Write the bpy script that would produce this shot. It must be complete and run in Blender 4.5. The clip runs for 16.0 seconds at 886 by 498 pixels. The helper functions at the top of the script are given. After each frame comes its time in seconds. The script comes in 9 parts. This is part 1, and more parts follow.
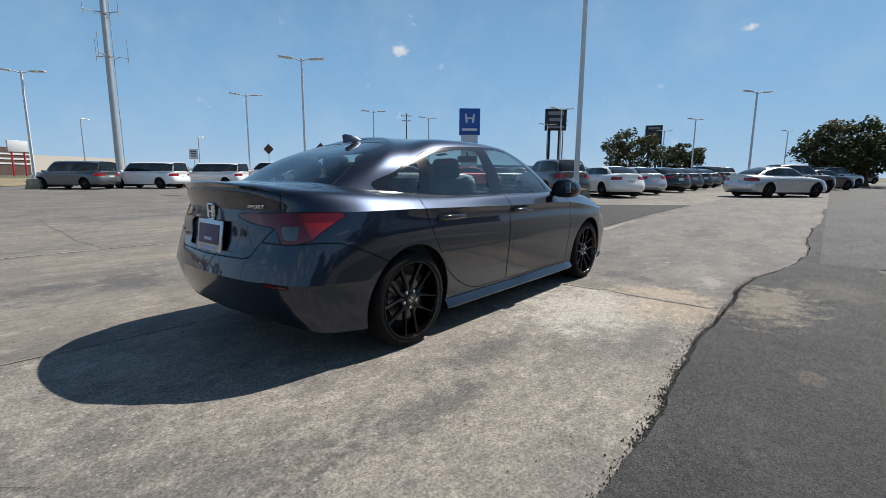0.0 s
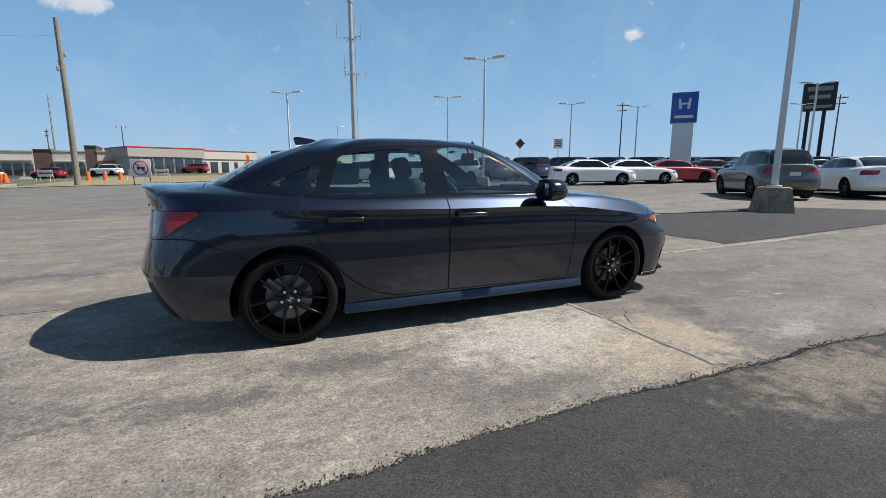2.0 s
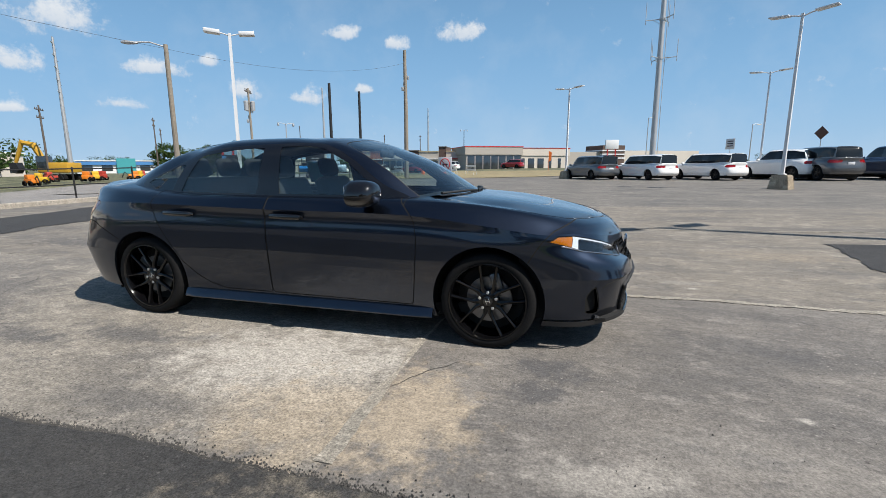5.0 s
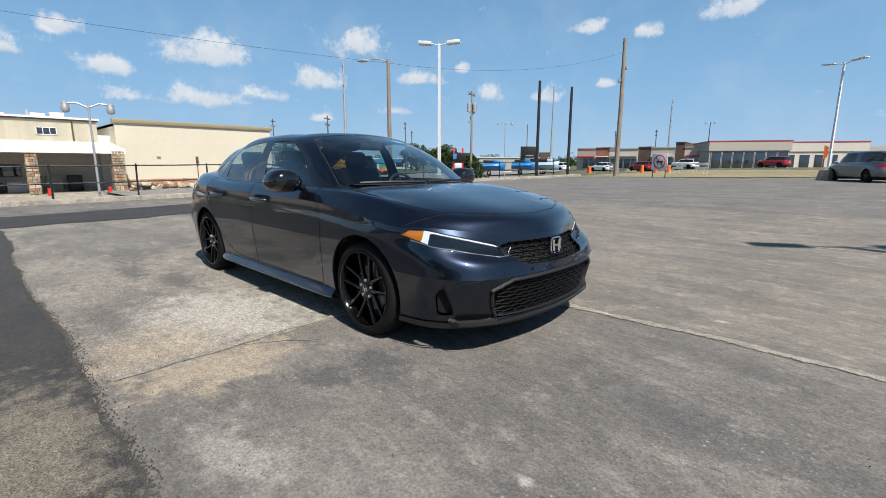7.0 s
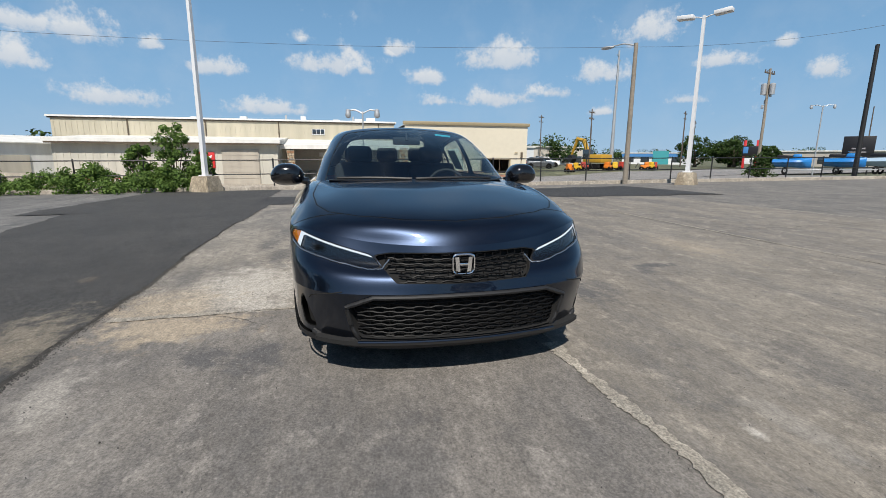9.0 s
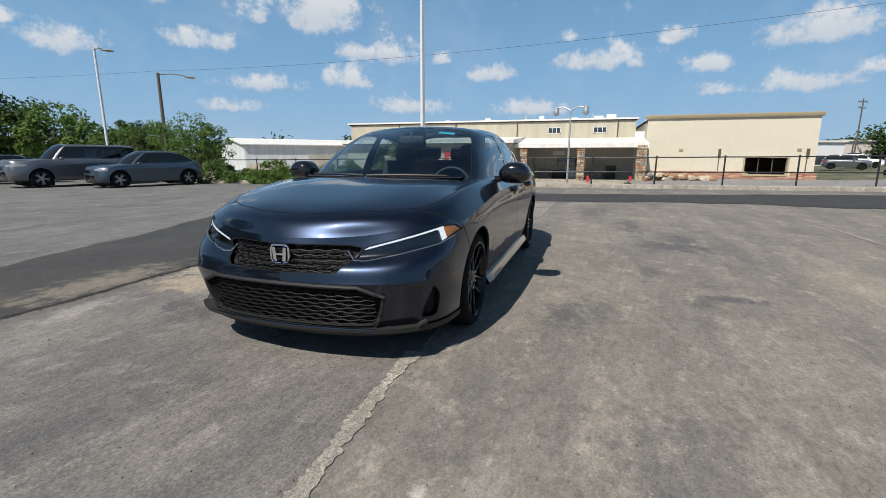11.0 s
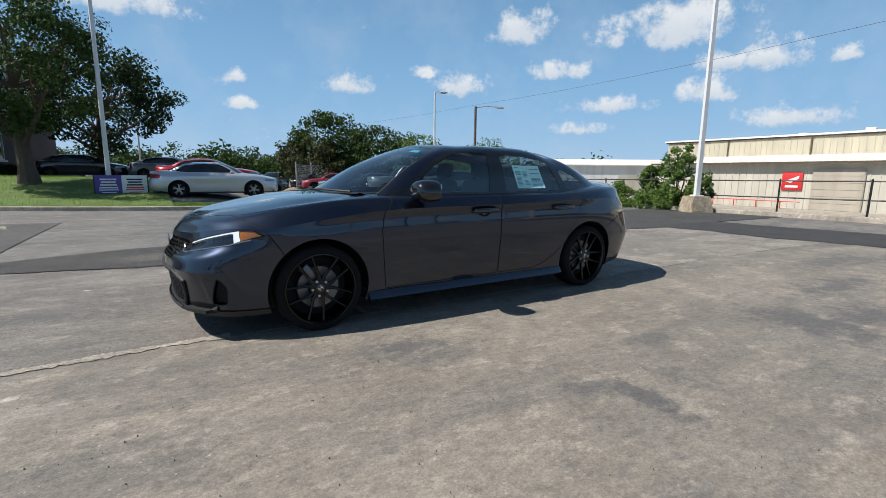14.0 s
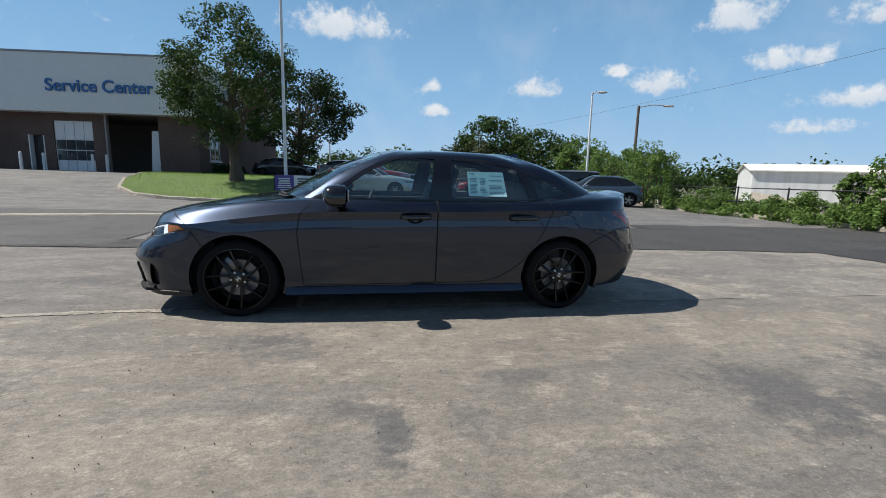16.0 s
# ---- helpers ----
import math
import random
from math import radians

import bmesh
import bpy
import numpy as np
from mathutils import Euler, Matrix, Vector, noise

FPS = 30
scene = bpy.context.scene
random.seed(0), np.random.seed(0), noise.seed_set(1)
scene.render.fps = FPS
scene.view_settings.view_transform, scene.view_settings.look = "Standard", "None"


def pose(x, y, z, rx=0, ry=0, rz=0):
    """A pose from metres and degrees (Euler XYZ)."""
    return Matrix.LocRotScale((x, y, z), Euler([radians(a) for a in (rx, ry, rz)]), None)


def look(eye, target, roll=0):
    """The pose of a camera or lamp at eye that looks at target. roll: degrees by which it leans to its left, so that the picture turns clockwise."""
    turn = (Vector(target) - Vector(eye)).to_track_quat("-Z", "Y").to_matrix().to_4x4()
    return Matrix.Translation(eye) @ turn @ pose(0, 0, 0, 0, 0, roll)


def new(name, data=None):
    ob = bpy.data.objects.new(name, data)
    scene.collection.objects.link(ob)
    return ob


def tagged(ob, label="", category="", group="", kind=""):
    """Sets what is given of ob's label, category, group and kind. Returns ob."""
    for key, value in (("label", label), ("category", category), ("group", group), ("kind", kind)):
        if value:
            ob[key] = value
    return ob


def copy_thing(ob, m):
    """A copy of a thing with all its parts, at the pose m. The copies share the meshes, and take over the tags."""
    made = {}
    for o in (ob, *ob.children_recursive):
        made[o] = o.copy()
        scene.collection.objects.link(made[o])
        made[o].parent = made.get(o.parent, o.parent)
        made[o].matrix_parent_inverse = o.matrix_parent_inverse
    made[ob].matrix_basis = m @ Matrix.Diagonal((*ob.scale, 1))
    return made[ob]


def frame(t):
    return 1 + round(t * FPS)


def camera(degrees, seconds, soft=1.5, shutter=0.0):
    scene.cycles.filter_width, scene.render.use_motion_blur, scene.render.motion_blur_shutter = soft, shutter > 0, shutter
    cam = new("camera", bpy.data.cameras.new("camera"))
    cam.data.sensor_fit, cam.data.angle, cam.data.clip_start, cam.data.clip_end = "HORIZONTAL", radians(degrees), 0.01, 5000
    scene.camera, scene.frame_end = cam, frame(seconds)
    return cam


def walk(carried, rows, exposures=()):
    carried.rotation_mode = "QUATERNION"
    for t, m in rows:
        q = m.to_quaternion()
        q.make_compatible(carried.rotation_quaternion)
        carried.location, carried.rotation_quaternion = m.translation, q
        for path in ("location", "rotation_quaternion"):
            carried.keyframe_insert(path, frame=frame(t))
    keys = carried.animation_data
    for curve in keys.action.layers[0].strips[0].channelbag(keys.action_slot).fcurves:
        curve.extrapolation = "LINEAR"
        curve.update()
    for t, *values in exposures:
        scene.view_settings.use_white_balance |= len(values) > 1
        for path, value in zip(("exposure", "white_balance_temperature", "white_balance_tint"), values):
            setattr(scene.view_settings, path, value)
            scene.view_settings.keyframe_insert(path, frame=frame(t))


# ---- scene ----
cam = camera(88.6, 16.0, soft=0.6)
PATH = [
    (0, (-3.411, -2.854, 1.098), (-1.902, -1.58, 0.783), 0.4),
    (0.5, (-3.05, -3.201, 1.101), (-1.721, -1.742, 0.782), 0.2),
    (1, (-2.624, -3.552, 1.122), (-1.473, -1.95, 0.792), 0.0),
    (1.5, (-2.124, -3.747, 1.122), (-1.159, -2.027, 0.792), -0.1),
    (2, (-1.575, -3.901, 1.146), (-0.802, -2.088, 0.805), 0.0),
    (2.5, (-1.012, -4.005, 1.143), (-0.444, -2.12, 0.787), -0.1),
    (3, (-0.436, -4.055, 1.15), (-0.091, -2.119, 0.785), -0.4),
    (3.5, (0.132, -4.087, 1.159), (0.251, -2.125, 0.794), -0.8),
    (4, (0.721, -3.985, 1.172), (0.616, -2.023, 0.802), -0.7),
    (6.5, (3.357, -2.911, 1.143), (2.188, -1.327, 0.791), 0.3),
    (7, (3.748, -2.573, 1.122), (2.378, -1.162, 0.754), 0.1),
    (7.5, (4.045, -2.113, 1.119), (2.484, -0.92, 0.746), 0.0),
    (8, (4.315, -1.64, 1.146), (2.597, -0.686, 0.773), -0.0),
    (10.5, (4.42, 1.052, 1.109), (2.496, 0.699, 0.69), 0.3),
    (11, (4.266, 1.576, 1.133), (2.403, 0.971, 0.73), 0.1),
    (11.5, (4.095, 2.108, 1.158), (2.319, 1.266, 0.785), -0.1),
    (12, (3.791, 2.585, 1.157), (2.135, 1.521, 0.807), -0.0),
    (12.5, (3.5, 3.046, 1.176), (1.983, 1.789, 0.833), 0.3),
    (13, (3.109, 3.39, 1.151), (1.741, 1.972, 0.811), 0.6),
    (13.5, (2.714, 3.737, 1.161), (1.508, 2.179, 0.821), 0.8),
    (14, (2.294, 3.994, 1.131), (1.252, 2.319, 0.804), 0.6),
    (14.5, (1.836, 4.238, 1.149), (0.976, 2.461, 0.827), 0.5),
    (15, (1.348, 4.46, 1.178), (0.674, 2.606, 0.849), 0.7),
    (15.5, (0.844, 4.541, 1.18), (0.354, 2.631, 0.848), 1.0),
    (16, (0.367, 4.636, 1.189), (0.026, 2.693, 0.863), 1.5),
]
walk(cam, [(t, look(eye, target, roll)) for t, eye, target, roll in PATH], [(0, 0.34), (3, 0.43), (6.5, 0.46), (8, 0.36), (10.5, 0.24), (12.5, 0.36), (16, 0.45)])

# ---- world, sun and exposure ----
SUN_WAY = Vector((0.745, -0.225, 0.98)).normalized()      # towards the sun
sun = new("sun", bpy.data.lights.new("sun", "SUN"))
sun.data.energy, sun.data.angle, sun.data.color = 5.0, radians(0.53), (1.0, 0.94, 0.86)
sun.matrix_world = look(SUN_WAY * 200, (0, 0, 0))
SUN_UP = math.asin(SUN_WAY.z)
SUN_ROUND = math.atan2(SUN_WAY.x, SUN_WAY.y)


def shader(tree, kind, **given):
    """A node with its inputs and properties set."""
    node = tree.nodes.new(kind)
    for key, value in given.items():
        name = key.replace("_", " ")
        if name in node.inputs:
            node.inputs[name].default_value = value
    return node


# clouds: compass angle from +x, height above the horizon, half width, half height, in degrees
CLOUDS_WEST = [(-172.5, 5.4, 3.6, 1.0), (-158.0, 5.6, 4.2, 1.1), (-152.0, 11.5, 2.6, 1.0), (-137.5, 5.2, 2.6, 0.8), (-176.7, 13.1, 1.3, 0.9), (-167.1, 9.3, 2.4, 1.1), (-162.0, 10.9, 1.0, 0.8), (-156.0, 11.4, 2.4, 1.6), (-150.7, 8.4, 2.0, 1.3), (-147.1, 15.0, 5.7, 2.3),
               (-141.5, 14.4, 1.2, 1.0), (-141.3, 7.7, 3.8, 1.0), (-135.2, 11.6, 2.7, 1.3), (-131.0, 16.1, 2.7, 1.8), (-123.9, 10.1, 2.9, 1.4), (-119.3, 11.6, 1.6, 0.7)]
CLOUDS_SOUTH = [(-110.5, 9.9, 2.3, 1.3), (-98.6, 7.3, 1.5, 0.7), (-98.2, 10.1, 0.8, 0.7), (-86.8, 16.0, 5.5, 1.7), (7.8, 14.6, 0.9, 0.5), (45.2, 14.3, 0.9, 0.7)]
CLOUDS_NORTH = [(154.5, 7.6, 2.4, 1.0), (172.5, 12.2, 1.6, 0.9), (140.5, 6.2, 1.8, 0.7), (103.6, 15.1, 2.0, 1.3), (111.9, 13.9, 1.5, 0.8), (115.2, 8.9, 1.0, 0.6), (117.9, 14.7, 1.8, 0.8), (121.8, 7.7, 1.5, 1.0), (128.3, 8.2, 1.3, 1.0), (132.1, 10.9, 1.2, 0.8),
                (137.2, 9.8, 2.1, 0.9), (144.4, 13.1, 3.2, 1.9), (148.6, 5.2, 1.2, 0.5), (149.5, 9.3, 2.6, 1.3), (160.3, 11.4, 3.9, 1.7), (160.4, 6.9, 3.1, 1.2), (167.8, 6.6, 2.0, 0.8),
                (169.2, 9.2, 2.0, 1.0), (176.2, 9.8, 1.4, 0.7), (179.8, 10.4, 4.1, 1.6)]


def build_world():
    world = bpy.data.worlds.new("sky")
    scene.world = world
    world.use_nodes = True
    tree = world.node_tree
    tree.nodes.clear()
    link = tree.links.new
    sky = tree.nodes.new("ShaderNodeTexSky")
    sky.sky_type, sky.sun_disc = "NISHITA", False
    sky.sun_elevation, sky.sun_rotation = SUN_UP, SUN_ROUND
    sky.air_density, sky.dust_density, sky.ozone_density = 1.0, 0.45, 2.2
    out = tree.nodes.new("ShaderNodeOutputWorld")
    back = shader(tree, "ShaderNodeBackground", Strength=SKY_STRENGTH)
    co = tree.nodes.new("ShaderNodeTexCoord")
    way = tree.nodes.new("ShaderNodeVectorMath")
    way.operation = "NORMALIZE"
    link(co.outputs["Generated"], way.inputs[0])

    def calc(op, a, b=None, c=None):
        n = tree.nodes.new("ShaderNodeMath")
        n.operation = op
        for i, v in enumerate((a, b, c)):
            if v is None:
                continue
            if isinstance(v, (int, float)):
                n.inputs[i].default_value = v
            else:
                link(v, n.inputs[i])
        return n.outputs[0]

    def dot(v):
        n = tree.nodes.new("ShaderNodeVectorMath")
        n.operation = "DOT_PRODUCT"
        link(way.outputs[0], n.inputs[0])
        n.inputs[1].default_value = v
        return n.outputs["Value"]

    near, shade = None, None
    for az, el, a, b in CLOUDS_WEST + CLOUDS_SOUTH + CLOUDS_NORTH:
        p, q = radians(az), radians(el)
        c = Vector((math.cos(p) * math.cos(q), math.sin(p) * math.cos(q), math.sin(q)))
        right = Vector((-math.sin(p), math.cos(p), 0))
        up = c.cross(right) * -1
        up = up if up.z > 0 else -up
        u = calc("MULTIPLY", dot(right / math.sin(radians(a * 1.45))), 1.0)
        v = calc("ADD", dot(up / math.sin(radians(b * 1.5))), -c.dot(up))
        v2 = calc("MAXIMUM", v, calc("MULTIPLY", v, -1.9))          # flatter below
        ahead = calc("GREATER_THAN", dot(c), 0.5)
        e = calc("MULTIPLY", calc("SUBTRACT", 1.3, calc("SQRT", calc("ADD", calc("MULTIPLY", u, u), calc("MULTIPLY", v2, v2)))), ahead)
        near = e if near is None else calc("MAXIMUM", near, e)
        low = calc("MULTIPLY", calc("GREATER_THAN", e, 0.0), v)
        shade = low if shade is None else calc("ADD", shade, low)
    puff = shader(tree, "ShaderNodeTexNoise", Scale=20.0, Detail=10.0, Roughness=0.68)
    link(way.outputs[0], puff.inputs["Vector"])
    broad = shader(tree, "ShaderNodeTexNoise", Scale=7.0, Detail=6.0, Roughness=0.6)
    link(way.outputs[0], broad.inputs["Vector"])
    mask = calc("ADD", calc("MULTIPLY", calc("MAXIMUM", near, 0.0), 0.66), calc("MULTIPLY_ADD", puff.outputs[0], 2.0, -1.25))
    soft = tree.nodes.new("ShaderNodeMapRange")
    soft.interpolation_type = "SMOOTHSTEP"
    for i, v in ((1, -0.03), (2, 0.46), (3, 0.0), (4, 0.92)):
        soft.inputs[i].default_value = v
    link(mask, soft.inputs[0])
    wisps = tree.nodes.new("ShaderNodeMapRange")
    for i, v in ((1, 0.48), (2, 0.75), (3, 0.0), (4, 0.16)):
        wisps.inputs[i].default_value = v
    link(broad.outputs[0], wisps.inputs[0])
    cover = calc("MAXIMUM", soft.outputs[0], wisps.outputs[0])
    tone = tree.nodes.new("ShaderNodeMapRange")
    for i, v in ((1, -0.9), (2, 0.6), (3, 0.0), (4, 1.0)):
        tone.inputs[i].default_value = v
    link(calc("MULTIPLY_ADD", puff.outputs[0], 1.2, calc("ADD", shade, -0.6)), tone.inputs[0])
    cloud = tree.nodes.new("ShaderNodeMix")
    cloud.data_type = "RGBA"
    cloud.inputs["A"].default_value = tuple(v / SKY_STRENGTH for v in (0.38, 0.45, 0.54)) + (1,)
    cloud.inputs["B"].default_value = tuple(v / SKY_STRENGTH for v in (0.60, 0.62, 0.64)) + (1,)
    link(tone.outputs[0], cloud.inputs["Factor"])
    blue = tree.nodes.new("ShaderNodeVectorMath")
    blue.operation = "MULTIPLY"
    blue.inputs[1].default_value = SKY_TINT
    link(sky.outputs[0], blue.inputs[0])
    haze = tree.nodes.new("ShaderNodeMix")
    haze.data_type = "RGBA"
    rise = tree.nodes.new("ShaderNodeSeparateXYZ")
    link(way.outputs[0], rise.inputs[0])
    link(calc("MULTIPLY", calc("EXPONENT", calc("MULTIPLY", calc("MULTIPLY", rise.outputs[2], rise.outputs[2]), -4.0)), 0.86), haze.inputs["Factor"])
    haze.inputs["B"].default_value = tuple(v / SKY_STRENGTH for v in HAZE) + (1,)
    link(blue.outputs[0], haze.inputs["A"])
    low_air = tree.nodes.new("ShaderNodeMix")
    low_air.data_type = "RGBA"
    low_air.inputs["B"].default_value = tuple(v / SKY_STRENGTH for v in (0.36, 0.48, 0.60)) + (1,)
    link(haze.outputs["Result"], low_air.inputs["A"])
    link(calc("MULTIPLY", calc("EXPONENT", calc("MULTIPLY", calc("MAXIMUM", rise.outputs[2], 0.0), -9.0)), 0.75), low_air.inputs["Factor"])
    mix = tree.nodes.new("ShaderNodeMix")
    mix.data_type = "RGBA"
    link(cover, mix.inputs["Factor"])
    link(low_air.outputs["Result"], mix.inputs["A"])
    link(cloud.outputs["Result"], mix.inputs["B"])
    link(mix.outputs["Result"], back.inputs[0])
    link(back.outputs[0], out.inputs[0])


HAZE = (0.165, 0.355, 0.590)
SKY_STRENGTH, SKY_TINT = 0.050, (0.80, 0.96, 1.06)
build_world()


# ---- materials ----
MATS = {}


def base(name):
    m = bpy.data.materials.new(name)
    m.use_nodes = True
    tree = m.node_tree
    tree.nodes.clear()
    out = tree.nodes.new("ShaderNodeOutputMaterial")
    MATS[name] = m
    return m, tree, out


def plain(name, color, rough=0.5, metal=0.0, coat=0.0, grain=0.0, size=40.0, bump=0.0, spec=0.5, dirt=0.0):
    """Painted, plastic or metal surface with a fine grain and a broad, faint unevenness."""
    m, tree, out = base(name)
    link = tree.links.new
    color = tuple(c * (0.84 if metal < .5 else 1.0) for c in color)
    p = tree.nodes.new("ShaderNodeBsdfPrincipled")
    p.inputs["Base Color"].default_value = (*color, 1)
    p.inputs["Roughness"].default_value = rough
    p.inputs["Metallic"].default_value = metal
    p.inputs["Coat Weight"].default_value = coat
    p.inputs["Coat Roughness"].default_value = 0.04
    p.inputs["Specular IOR Level"].default_value = spec
    if grain or bump or dirt:
        co = tree.nodes.new("ShaderNodeTexCoord")
        fine = shader(tree, "ShaderNodeTexNoise", Scale=size, Detail=6.0, Roughness=0.6)
        broad = shader(tree, "ShaderNodeTexNoise", Scale=size * 0.06, Detail=4.0)
        link(co.outputs["Object"], fine.inputs["Vector"])
        link(co.outputs["Object"], broad.inputs["Vector"])
        both = tree.nodes.new("ShaderNodeMath")
        both.operation = "ADD"
        link(fine.outputs[0], both.inputs[0])
        link(broad.outputs[0], both.inputs[1])
        ramp = tree.nodes.new("ShaderNodeMapRange")
        for i, v in ((1, 0.6), (2, 1.4), (3, 1 - grain - dirt), (4, 1 + grain)):
            ramp.inputs[i].default_value = v
        link(both.outputs[0], ramp.inputs[0])
        mul = tree.nodes.new("ShaderNodeVectorMath")
        mul.operation = "SCALE"
        mul.inputs[0].default_value = color
        link(ramp.outputs[0], mul.inputs["Scale"])
        link(mul.outputs[0], p.inputs["Base Color"])
        if bump:
            b = shader(tree, "ShaderNodeBump", Strength=bump, Distance=0.01)
            link(fine.outputs[0], b.inputs["Height"])
            link(b.outputs[0], p.inputs["Normal"])
    link(p.outputs[0], out.inputs[0])
    return m


def paint(name, color, metal=0.0, rough=0.35):
    """Clear-coated car paint with fine metal flake."""
    m, tree, out = base(name)
    link = tree.links.new
    p = tree.nodes.new("ShaderNodeBsdfPrincipled")
    co = tree.nodes.new("ShaderNodeTexCoord")
    flake = shader(tree, "ShaderNodeTexVoronoi", Scale=900.0)
    link(co.outputs["Object"], flake.inputs["Vector"])
    mix = tree.nodes.new("ShaderNodeMix")
    mix.data_type = "RGBA"
    mix.inputs["A"].default_value = (*[c * 0.85 for c in color], 1)
    mix.inputs["B"].default_value = (*[min(1, c * 1.2) for c in color], 1)
    link(flake.outputs["Color"], mix.inputs["Factor"])
    link(mix.outputs["Result"], p.inputs["Base Color"])
    p.inputs["Metallic"].default_value = metal
    p.inputs["Roughness"].default_value = rough
    p.inputs["Coat Weight"].default_value = 1.0
    p.inputs["Coat IOR"].default_value = 1.52
    p.inputs["Coat Roughness"].default_value = 0.03
    dust = shader(tree, "ShaderNodeTexNoise", Scale=3.0, Detail=5.0)
    link(co.outputs["Object"], dust.inputs["Vector"])
    r = tree.nodes.new("ShaderNodeMapRange")
    for i, v in ((1, 0.4), (2, 0.8), (3, 0.01), (4, 0.05)):
        r.inputs[i].default_value = v
    link(dust.outputs[0], r.inputs[0])
    link(r.outputs[0], p.inputs["Coat Roughness"])
    link(p.outputs[0], out.inputs[0])
    return m


def glass(name, tint, gloss=1.0):
    """Thin tinted pane: lets light through, mirrors by Fresnel."""
    m, tree, out = base(name)
    link = tree.links.new
    clear = tree.nodes.new("ShaderNodeBsdfTransparent")
    clear.inputs[0].default_value = (*tint, 1)
    shine = tree.nodes.new("ShaderNodeBsdfGlossy")
    shine.inputs["Roughness"].default_value = 0.01
    shine.inputs[0].default_value = (gloss, gloss, gloss, 1)
    facing = shader(tree, "ShaderNodeLayerWeight", Blend=0.5)
    steep = tree.nodes.new("ShaderNodeMath")
    steep.operation, steep.inputs[1].default_value = "POWER", 4.5
    link(facing.outputs["Facing"], steep.inputs[0])
    fres = tree.nodes.new("ShaderNodeMath")
    fres.operation, fres.inputs[1].default_value, fres.inputs[2].default_value = "MULTIPLY_ADD", 0.89, 0.11
    link(steep.outputs[0], fres.inputs[0])
    mix = tree.nodes.new("ShaderNodeMixShader")
    link(fres.outputs[0], mix.inputs[0])
    link(clear.outputs[0], mix.inputs[1])
    link(shine.outputs[0], mix.inputs[2])
    link(mix.outputs[0], out.inputs[0])
    return m


def glow(name, color, strength):
    m, tree, out = base(name)
    e = tree.nodes.new("ShaderNodeEmission")
    e.inputs[0].default_value = (*color, 1)
    e.inputs[1].default_value = strength
    tree.links.new(e.outputs[0], out.inputs[0])
    return m


